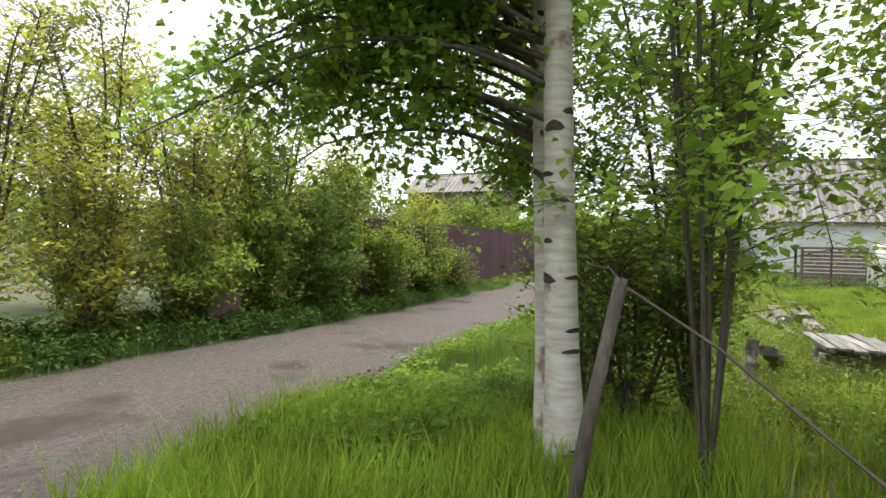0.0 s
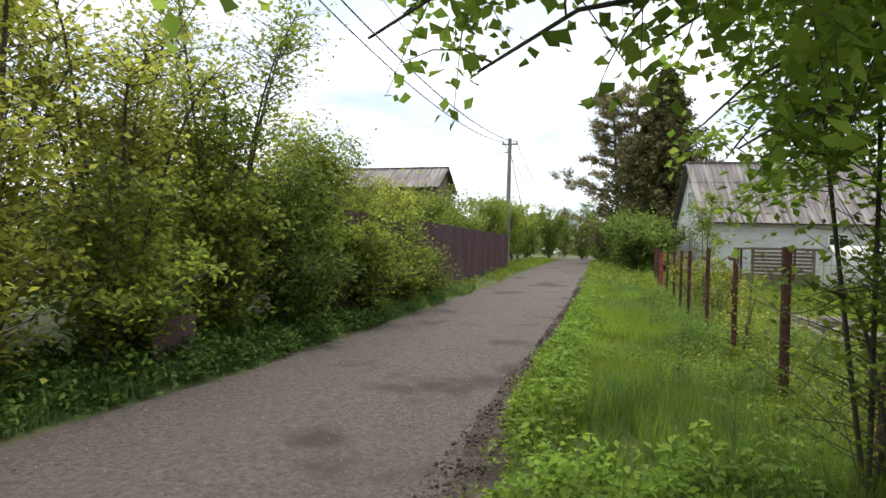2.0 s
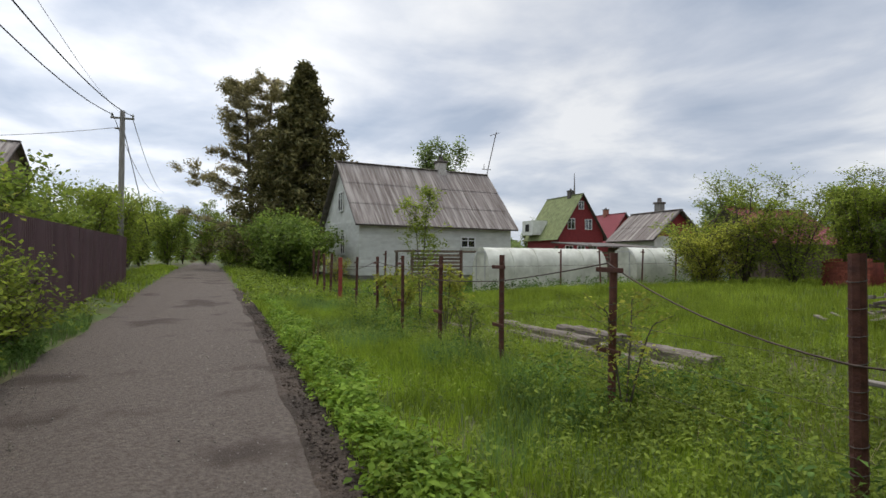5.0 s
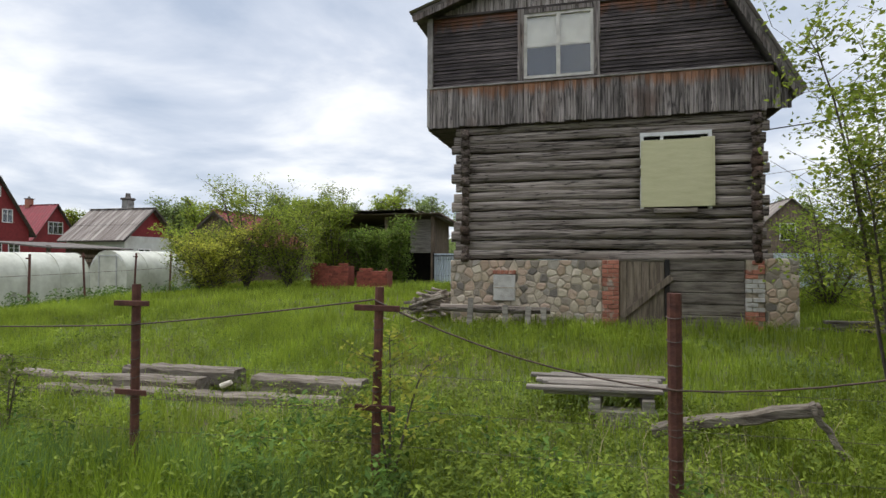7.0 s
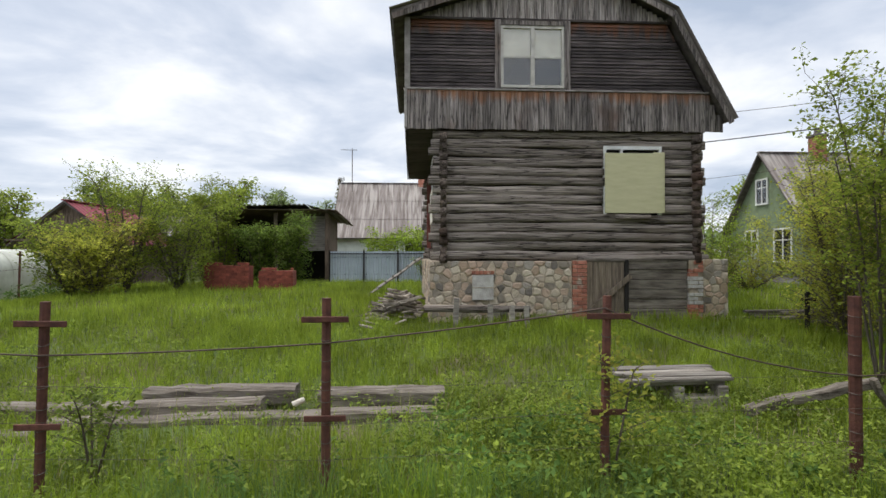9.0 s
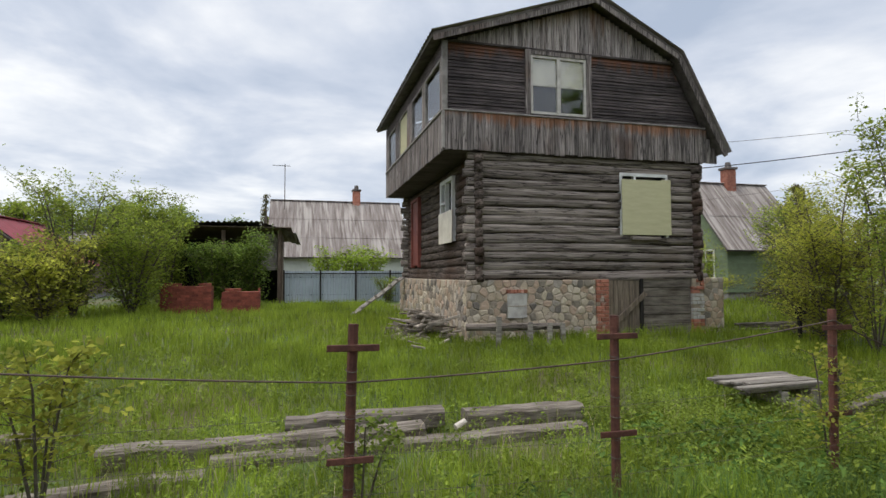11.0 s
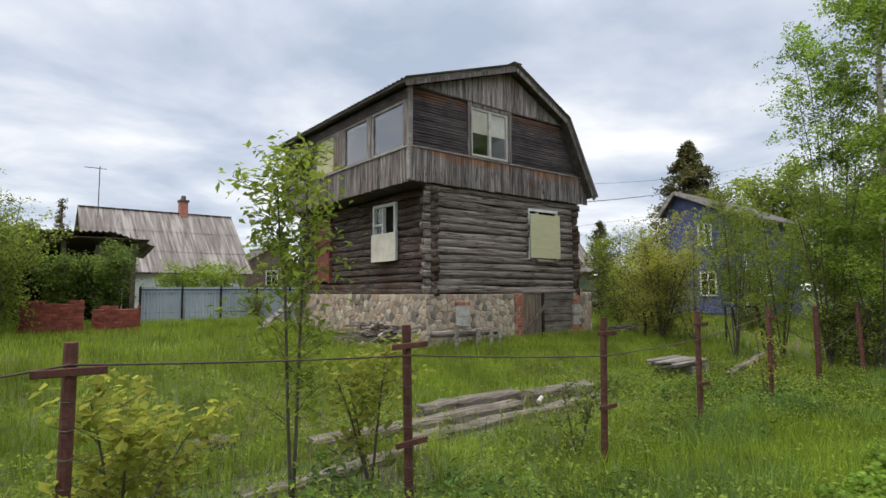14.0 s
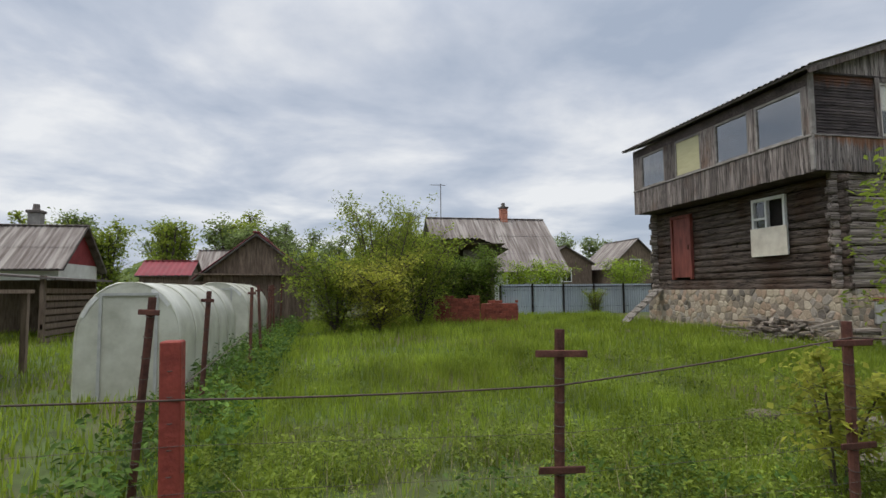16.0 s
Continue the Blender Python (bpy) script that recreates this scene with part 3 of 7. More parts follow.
# ---- log house ----
FX0, FX1 = -4.36, 2.10          # upper storey, across
FY0, FY1 = 9.93, 17.2           # front and back
ROOFLINE = [(-4.62, 6.20), (-1.06, 7.40), (0.98, 6.36), (2.16, 4.22)]


def roof_at(x):
    return float(np.interp(x, [p[0] for p in ROOFLINE], [p[1] for p in ROOFLINE]))


house = thing("log_house", (-1.0, 13.5, 0.1), "old weathered dark log house with stone base and gambrel roof", "house")


def log_geo(a, b, r0, seed):
    """An uneven hewn log: flattened faces, a wandering edge, a taper."""
    r = np.random.default_rng(seed)
    a, b = np.array(a, float), np.array(b, float)
    n = max(4, int(np.linalg.norm(b - a) / 0.28) + 2)
    t = np.linspace(0, 1, n)[:, None]
    p = a + (b - a) * t
    v, f = tube(p, np.full(n, r0), 10)
    c = np.repeat(p, 10, axis=0)
    o = v - c
    k = np.repeat(np.arange(n), 10)
    ph = r.uniform(0, 6.28, 4)
    taper = 1 + 0.10 * (np.linspace(0, 1, n) - 0.5) * r.choice([-1, 1])
    up = (0.090 + 0.009 * np.sin(np.arange(n) * 0.7 + ph[0]) + r.normal(0, 0.005, n)) * taper
    dn = (0.092 + 0.009 * np.sin(np.arange(n) * 0.6 + ph[1]) + r.normal(0, 0.005, n)) * taper
    o[:, 2] = np.clip(o[:, 2] * 1.25, -dn[k], up[k])
    side = 0.064 + r.uniform(-0.012, 0.014)
    for ax in (0, 1):
        if abs(b[ax] - a[ax]) < 0.01:
            o[:, ax] = np.clip(o[:, ax], -side, side) + r.normal(0, 0.004, len(o))
    o[:, 2] += 0.012 * np.sin(k * 0.35 + ph[2])
    return c + o, f


COURSE, NLOG, LOG0 = 0.1885, 14, 1.41
# near-black backing sheets paint the shade seen in gaps between the logs
walls = {"front": part("front_wall", box(-3.5, 1.45, 10.1, 10.14, 1.5, 3.98), M_DARK, house),
         "left": part("left_wall", box(-3.55, -3.51, 10.2, 17.1, 1.5, 3.98), M_DARK, house),
         "right": part("right_wall", box(1.5, 1.54, 10.2, 17.1, 1.5, 3.98), M_DARK, house),
         "back": part("back_wall", box(-3.5, 1.45, 17.16, 17.2, 1.5, 3.98), M_DARK, house)}
for i in range(NLOG):
    z = LOG0 + COURSE * (i + 0.5)
    zs = z - COURSE / 2 if i else z - COURSE / 2 + 0.04
    ends = [-3.86 + 0.05 * math.sin(i * 2.1), 1.74 + 0.05 * math.sin(i * 1.7)]
    cuts = [(ends[0], ends[1])]
    if 2.30 < z < 3.72:
        cuts = [(ends[0], -0.33), (0.86, ends[1])]
    for k, (a, b) in enumerate(cuts):
        part("log", log_geo((a, 10.07, z), (b, 10.07, z), 0.104, i * 7 + k), M_LOG, walls["front"], smooth=True)
    part("log", log_geo((ends[0], 17.05, z), (ends[1], 17.05, z), 0.104, i * 7 + 3), M_LOG, walls["back"], smooth=True)
    e0 = 9.86 + 0.04 * math.sin(i * 1.3)
    cuts = [(e0, 17.35)]
    if 2.27 < zs < 3.70:
        cuts = [(e0, 11.42), (12.52, 15.10), (16.08, 17.35)]
    elif 1.75 < zs <= 2.27:
        cuts = [(e0, 15.10), (16.08, 17.35)]
    for k, (a, b) in enumerate(cuts):
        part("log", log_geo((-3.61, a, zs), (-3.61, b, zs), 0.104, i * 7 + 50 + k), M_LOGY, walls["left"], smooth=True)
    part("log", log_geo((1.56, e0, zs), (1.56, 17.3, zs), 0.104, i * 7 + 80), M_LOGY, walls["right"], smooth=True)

part("floor_deck", box(-3.75, 1.7, 9.99, 17.2, 3.99, 4.05), M_BOARDH, house)
part("soffit", box(FX0 + 0.03, -3.5, 9.98, FY1, 4.0, 4.035), M_BOARDH, house, "dark boards under the overhanging storey")

# front window with its board
win = part("boarded_window", join(box(-0.35, 0.86, 10.0, 10.08, 3.66, 3.73), box(-0.35, -0.29, 10.0, 10.08, 2.3, 3.66), box(0.80, 0.86, 10.0, 10.08, 2.3, 3.66),
           box(0.0, 0.05, 10.0, 10.08, 3.5, 3.66)), M_WHITE, house, "white window frame covered with a beige board")
part("board", box(-0.345, 0.84, 9.925, 9.945, 2.36, 3.575, 0.004), M_BEIGE, win, "pale beige hardboard sheet")
part("board_strip", box(0.66, 0.90, 9.947, 9.957, 2.37, 3.60, 0.003), M_BEIGE, win)
part("sill", box(-0.12, 0.60, 9.90, 10.0, 2.25, 2.33, 0.01), M_LOG, win)

# side window and door
swin = part("side_window", join(box(-3.76, -3.66, 11.42, 12.52, 3.68, 3.76), box(-3.76, -3.66, 11.42, 11.49, 2.27, 3.68), box(-3.76, -3.66, 12.45, 12.52, 2.27, 3.68),
            box(-3.76, -3.66, 12.0, 12.06, 2.9, 3.68), box(-3.76, -3.66, 12.06, 12.45, 3.2, 3.25)), M_WHITE, house, "white side window half covered by a pale board")
part("board", box(-3.79, -3.765, 11.36, 12.55, 2.24, 2.98, 0.004), M_PAPER, swin, "pale board over the lower half")
part("pane", box(-3.71, -3.70, 12.06, 12.45, 2.98, 3.68), M_GLASS, swin)
rdoor = part("red_door", box(-3.72, -3.66, 15.16, 16.02, 1.78, 3.68, 0.006), M_DOORRED, house, "faded red-brown plank door")
part("door_frame", join(box(-3.77, -3.66, 15.08, 15.16, 1.72, 3.76), box(-3.77, -3.66, 16.02, 16.10, 1.72, 3.76), box(-3.77, -3.66, 15.16, 16.02, 3.68, 3.76)), M_DOORRED, rdoor)
part("door_handle", box(-3.76, -3.72, 15.24, 15.28, 2.65, 2.80, 0.004), M_RUST, rdoor)

# upper storey: walls behind the cladding
up_in = [(FX0 + 0.06, 4.05), (2.02, 4.05), (1.98, 4.40), (0.95, 6.28), (-1.06, 7.32), (FX0 + 0.06, 6.16)]


def gable_slab(y0, y1):
    n = len(up_in)
    v = [(x, y0, z) for x, z in up_in] + [(x, y1, z) for x, z in up_in]
    return v, [list(range(n)), list(range(2 * n - 1, n - 1, -1))] + [[i, i + n, (i + 1) % n + n, (i + 1) % n] for i in range(n)]


# near-black backing, shade painted behind the gable boards
gable = part("front_gable", box(-4.30, -2.46, 9.99, 10.02, 4.06, 6.2), M_DARK, house)
part("gable_backing", box(-1.16, 0.90, 9.99, 10.02, 4.06, 6.2), M_DARK, gable)
part("back_gable", gable_slab(17.1, 17.15), M_BOARDV, house)
r = np.random.default_rng(3)
x = FX0
while x < FX1 - 0.02:                                    # apron of upright boards
    w = min(r.uniform(0.085, 0.13), FX1 - x)
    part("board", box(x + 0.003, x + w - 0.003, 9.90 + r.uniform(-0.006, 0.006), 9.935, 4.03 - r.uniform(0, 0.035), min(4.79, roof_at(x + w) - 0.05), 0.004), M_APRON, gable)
    x += w
y = FY0
left = part("left_side", box(FX0 + 0.05, FX0 + 0.08, 9.95, FY1, 4.05, 4.80), M_DARK, house)
while y < FY1 - 0.02:
    w = min(r.uniform(0.085, 0.13), FY1 - y)
    part("board", box(FX0 - 0.01 + r.uniform(-0.006, 0.006), FX0 + 0.02, y + 0.003, y + w - 0.003, 4.0 - r.uniform(0, 0.03), 4.78, 0.004), M_BOARDV, left)
    y += w
z, i = 4.83, 0
while z < 6.22:                                          # lapped siding
    h = 0.068
    xr = float(np.interp(z + h, [4.22, 6.36], [2.16, 0.98])) - 0.03
    for a, b in ((FX0 + 0.09, -2.58), (-1.05, xr - 0.06)):
        v, f = box(a, b, 9.955, 9.985, z, z + h - 0.004)
        v[:, 1] += np.where((v[:, 2] < z + 0.01) & (v[:, 1] < 9.97), -0.018, 0.0) + 0.004 * math.sin(i * 2.3)
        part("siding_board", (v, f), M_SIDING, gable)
    z += h
    i += 1
x = FX0 + 0.1
while x < 0.98:                                          # upright boards of the peak
    w = r.uniform(0.095, 0.125)
    z1 = min(roof_at(x), roof_at(x + w)) - 0.07
    if z1 > 6.30:
        part("board", box(x + 0.003, x + w - 0.003, 9.93 + r.uniform(-0.005, 0.005), 9.965, 6.25, z1, 0.004), M_PEAK, gable)
    x += w
part("trim_board", box(FX0, 1.80, 9.875, 9.96, 4.79, 4.825, 0.005), M_WINGREY, gable, "weathered trim over the apron")
part("trim_board", box(FX0 + 0.06, 1.04, 9.91, 9.96, 6.21, 6.255, 0.005), M_BOARDH, gable)
part("corner_board", box(FX0 - 0.02, FX0 + 0.09, 9.89, 9.96, 4.83, 6.22, 0.006), M_WINGREY, gable)
part("corner_board", box(FX0 - 0.025, FX0 + 0.03, 9.885, 9.99, 4.03, 4.80, 0.006), M_WINGREY, gable)
part("window_post", box(-2.58, -2.46, 9.90, 9.98, 4.83, 6.22, 0.006), M_BOARDV, gable, "dark grey upright board")
part("window_post", box(-1.17, -1.05, 9.90, 9.98, 4.83, 6.22, 0.006), M_BOARDV, gable, "dark grey upright board")


def casement(name, x0, x1, y, z0, z1, parent, label):
    """A two-leaf window in a wall that faces the front."""
    w = 0.055
    fr = part(name, join(box(x0, x1, y, y + 0.07, z1 - w, z1), box(x0, x1, y, y + 0.07, z0, z0 + w), box(x0, x0 + w, y, y + 0.07, z0 + w, z1 - w),
                         box(x1 - w, x1, y, y + 0.07, z0 + w, z1 - w), box((x0 + x1) / 2 - w * 0.7, (x0 + x1) / 2 + w * 0.7, y - 0.01, y + 0.07, z0 + w, z1 - w)), M_SASH, parent, label)
    xm = (x0 + x1) / 2
    for a, b in ((x0 + w, xm - w * 0.7), (xm + w * 0.7, x1 - w)):
        part("pane", box(a, b, y + 0.03, y + 0.036, z0 + w, z1 - w), M_GLASS, fr)
        part("glazing_bar", box(a, b, y + 0.02, y + 0.05, z0 + (z1 - z0) * 0.48, z0 + (z1 - z0) * 0.51), M_SASH, fr)
        part("paper_sheet", box(a, b, y + 0.055, y + 0.058, z0 + (z1 - z0) * 0.50, z1 - w), M_PAPER, fr, "yellowed paper behind the upper glass")
    return fr


casement("attic_window", -2.46, -1.17, 9.93, 4.87, 6.12, house, "old grey window, paper in its upper half")
part("window_head", box(-2.46, -1.17, 9.91, 9.98, 6.12, 6.21, 0.005), M_BOARDV, house)

# glazed side gallery
for y0, y1, glass in ((10.14, 11.56, 1), (11.80, 13.05, 1), (13.66, 14.85, 0), (15.40, 16.72, 1)):
    sash = part("gallery_window", join(box(FX0, FX0 + 0.06, y0, y1, 5.88, 5.94), box(FX0, FX0 + 0.06, y0, y1, 4.82, 4.87), box(FX0, FX0 + 0.06, y0, y0 + 0.05, 4.87, 5.88),
                box(FX0, FX0 + 0.06, y1 - 0.05, y1, 4.87, 5.88)), M_WINGREY, house, "fixed gallery window in a grey frame" if glass else "gallery opening closed with a beige board")
    part("pane" if glass else "board", box(FX0 + 0.03, FX0 + 0.036, y0 + 0.05, y1 - 0.05, 4.87, 5.88), M_GLASSG if glass else M_BEIGE, sash)
for y0, y1 in ((9.96, 10.14), (11.56, 11.80), (13.05, 13.66), (14.85, 15.40), (16.72, FY1)):
    part("gallery_post", box(FX0 - 0.01, FX0 + 0.10, y0, y1, 4.80, 5.94, 0.005), M_BOARDV, house)
part("gallery_sill", box(FX0 - 0.04, FX0 + 0.08, 9.9, FY1, 4.775, 4.82, 0.006), M_WINGREY, house)
part("gallery_head", box(FX0 - 0.01, FX0 + 0.10, 9.9, FY1, 5.94, 6.20), M_BOARDH, house)
part("inner_partition", box(-2.9, -2.86, 10.1, 17.0, 4.1, 6.6), M_BOARDH, house)
part("attic_floor", box(FX0 + 0.1, 1.7, 10.05, 17.0, 4.06, 4.09), M_BOARDH, house)

# roof
RY0, RY1 = 9.66, 17.45
names = ("left_slope", "right_slope", "steep_slope")
for (xa, za), (xb, zb), nm in zip(ROOFLINE, ROOFLINE[1:], names):
    d = Vector((xb - xa, 0, zb - za)).normalized()
    u = Vector((-d.z, 0, d.x))
    slope = part(nm, ([(xa, RY0, za), (xb, RY0, zb), (xb, RY1, zb), (xa, RY1, za),
                       (xa + u.x * 0.05, RY0, za + u.z * 0.05), (xb + u.x * 0.05, RY0, zb + u.z * 0.05), (xb + u.x * 0.05, RY1, zb + u.z * 0.05), (xa + u.x * 0.05, RY1, za + u.z * 0.05)],
                      [[3, 2, 1, 0], [4, 5, 6, 7], [0, 1, 5, 4], [1, 2, 6, 5], [2, 3, 7, 6], [3, 0, 4, 7]]), M_ROOFDARK, house)
    part("barge_board", beam((xa, RY0 + 0.02, za - 0.06), (xb, RY0 + 0.02, zb - 0.06), 0.035, 0.11, 0.005), M_BOARDV, slope, "grey weathered barge board")
    nw = int(np.hypot(xb - xa, zb - za) / 0.05) + 2
    length = np.hypot(xb - xa, zb - za)
    ys = np.arange(RY0 - 0.06, RY1 + 0.06, 0.045)
    v = []
    for q in (-0.03, length + 0.02):
        for y in ys:
            hgt = 0.075 + 0.018 * math.sin(y * 2 * math.pi / 0.18)
            v.append((xa + d.x * q + u.x * hgt, y, za + d.z * q + u.z * hgt))
    m_ = len(ys)
    part("corrugated_sheet", (v, [[k, k + 1, k + m_ + 1, k + m_] for k in range(m_ - 1)]), M_ROOFOLD, slope, smooth=True)
part("ridge_cap", beam((-1.06, RY0 - 0.05, 7.50), (-1.06, RY1 + 0.05, 7.50), 0.30, 0.03, 0.008), M_ROOFDARK, house)

# ---- base of field stones ----


def clip_cell(poly, px, py, qx, qy):
    """The part of poly nearer to p than to q."""
    out = []
    mx_, my_, dx, dy = (px + qx) / 2, (py + qy) / 2, qx - px, qy - py
    side = [(a - mx_) * dx + (b - my_) * dy for a, b in poly]
    for i in range(len(poly)):
        j = (i + 1) % len(poly)
        if side[i] <= 0:
            out.append(poly[i])
        if (side[i] < 0) != (side[j] < 0):
            t = side[i] / (side[i] - side[j])
            out.append((poly[i][0] + t * (poly[j][0] - poly[i][0]), poly[i][1] + t * (poly[j][1] - poly[i][1])))
    return out


def stones(u0, u1, w0, w1, size, place, parent, seed):
    """Rounded field stones over a wall; place(u, w, d) gives the point d proud of it."""
    r = np.random.default_rng(seed)
    nu, nw = max(1, int((u1 - u0) / size)), max(1, int((w1 - w0) / (size * 0.8)))
    pts = [(u0 + (a + 0.5 + r.uniform(-0.42, 0.42) + 0.5 * (b % 2)) * (u1 - u0) / nu, w0 + (b + 0.5 + r.uniform(-0.36, 0.36)) * (w1 - w0) / nw) for b in range(nw) for a in range(-1, nu + 1)]
    for i, (px, py) in enumerate(pts):
        poly = [(u0, w0), (u1, w0), (u1, w1), (u0, w1)]
        for j, (qx, qy) in enumerate(pts):
            if i != j and abs(px - qx) < size * 3 and abs(py - qy) < size * 3 and len(poly) > 2:
                poly = clip_cell(poly, px, py, qx, qy)
        if len(poly) < 3:
            continue
        poly = [((1 - k) * p[0] + k * q[0], (1 - k) * p[1] + k * q[1]) for p, q in zip(poly, poly[1:] + poly[:1]) for k in (0.17, 0.83)]
        cx, cy = sum(p[0] for p in poly) / len(poly), sum(p[1] for p in poly) / len(poly)
        rad = sum(math.hypot(p[0] - cx, p[1] - cy) for p in poly) / len(poly)
        if rad < 0.03:
            continue
        rings, n = [], len(poly)
        for k, d in ((1 - 0.008 / rad, 0.0), (0.95 - 0.011 / rad, 0.007), (0.62, 0.010 + r.uniform(-0.006, 0.012))):
            rings += [place(cx + (p[0] - cx) * k, cy + (p[1] - cy) * k, d + r.uniform(-0.004, 0.004)) for p in poly]
        f = [[a * n + b, a * n + (b + 1) % n, (a + 1) * n + (b + 1) % n, (a + 1) * n + b] for a in range(2) for b in range(n)] + [[2 * n + b for b in range(n)]]
        part("stone", (rings, f), M_STONE, parent, smooth=False)


base_f = part("stone_base_front", box(-3.88, -1.03, 9.90, 10.3, -0.1, 1.39), M_MORTAR, house)
stones(-3.9, -1.04, 0.0, 1.40, 0.165, lambda u, w, d: (u, 9.90 - d, w), base_f, 5)
base_l = part("stone_base_left", box(-3.88, -3.55, 10.3, 17.3, -0.1, 1.39), M_MORTAR, house)
stones(9.9, 17.3, 0.05, 1.40, 0.20, lambda u, w, d: (-3.88 - d, u, w), base_l, 6)
base_r = part("stone_base_corner", box(1.66, 2.18, 9.90, 10.4, -0.1, 1.42), M_MORTAR, house)
stones(1.66, 2.19, 0.0, 1.44, 0.16, lambda u, w, d: (u, 9.90 - d, w), base_r, 7)
part("stone_base_side", box(1.30, 1.66, 10.3, 17.2, -0.1, 1.39), M_MORTAR, house)
part("stone_base_back", box(-3.55, 1.30, 16.9, 17.2, -0.1, 1.39), M_MORTAR, house)
for bx0, bx1 in ((-1.03, -0.74), (1.36, 1.65)):
    pier = part("brick_pier", box(bx0 + 0.01, bx1 - 0.01, 9.885, 10.25, -0.1, 1.41), M_MORTAR, house, "crumbling red brick pier")
    for k in range(17):
        zz0 = 0.03 + k * 0.081
        for a, b in (((bx0, bx0 + 0.185), (bx0 + 0.195, bx1)) if k % 2 else ((bx0, bx0 + 0.09), (bx0 + 0.10, bx1))):
            if r.uniform() > (0.06 if bx0 < 0 else 0.25):
                part("brick", box(a, b, 9.86 + r.uniform(-0.006, 0.008), 10.0, zz0, zz0 + 0.07, 0.005), M_BRICK if bx0 < 0 or k < 6 or k > 12 else M_BLOCK, pier)
vent = part("blocked_vent", box(-3.04, -2.62, 9.84, 9.95, 0.62, 1.12, 0.01), M_BLOCK, house, "pale block filling a cellar vent")
for k in range(6):
    part("brick", box(-3.05 + k * 0.075, -2.985 + k * 0.075, 9.835, 9.9, 1.13, 1.20, 0.004), M_BRICK, vent)
part("block_joint", box(-3.04, -2.62, 9.835, 9.86, 0.86, 0.875), M_MORTAR, vent)
cdoor = part("cellar_door", box(-0.73, 0.05, 9.97, 9.99, 0.02, 1.40), M_DARK, house, "grey plank cellar door, braced with a slanting board")
for k in range(6):
    part("plank", box(-0.73 + k * 0.13, -0.605 + k * 0.13, 9.93 + 0.004 * (k % 2), 9.97, 0.05, 1.40, 0.005), M_DOORW, cdoor)
part("brace", beam((-0.68, 9.89, 0.38), (0.16, 9.87, 1.10), 0.03, 0.11, 0.006), M_DOORW, cdoor)
part("door_jamb", box(0.05, 0.13, 9.90, 10.0, 0.0, 1.41, 0.006), M_DARK, cdoor)
infill = part("plank_infill", box(0.13, 1.36, 10.0, 10.05, 0.0, 1.41), M_DARK, house)
for k in range(7):
    part("plank", box(0.13, 1.36, 9.93 + 0.006 * (k % 3), 10.0, 0.03 + k * 0.198, 0.22 + k * 0.198, 0.01), M_TIMBER, infill)
part("sill_log", log_geo((-0.9, 9.98, 1.44), (1.8, 9.98, 1.44), 0.07, 991), M_LOG, house, smooth=True)


# ---- other houses ----
def corrugated(p00, p10, p11, p01, pitch=0.15, depth=0.02, rows=3):
    """A roof slope of overlapping wavy sheets: eave p00-p10, ridge p01-p11."""
    p00, p10, p11, p01 = (np.array(p, float) for p in (p00, p10, p11, p01))
    nrm = np.cross(p10 - p00, p01 - p00)
    nrm /= np.linalg.norm(nrm)
    nrm *= 1 if nrm[2] > 0 else -1
    length = np.linalg.norm(p10 - p00)
    sheets = []
    ncol = max(1, int(length / 1.1))
    for c in range(ncol):
        for k in range(rows):
            s = np.linspace(c / ncol, (c + 1) / ncol, 25)
            v = []
            for q, lift in (((k - 0.06 if k else -0.02) / rows, 0.02), ((k + 1) / rows, 0.0)):
                e = p00 + (p01 - p00) * q
                g = p10 + (p11 - p10) * q
                for t in s:
                    v.append(e + (g - e) * t + nrm * (0.03 + lift + depth * math.sin(t * length / pitch * 2 * math.pi)))
            sheets.append((v, [[i, i + 1, i + 26, i + 25] for i in range(24)]))
    return sheets


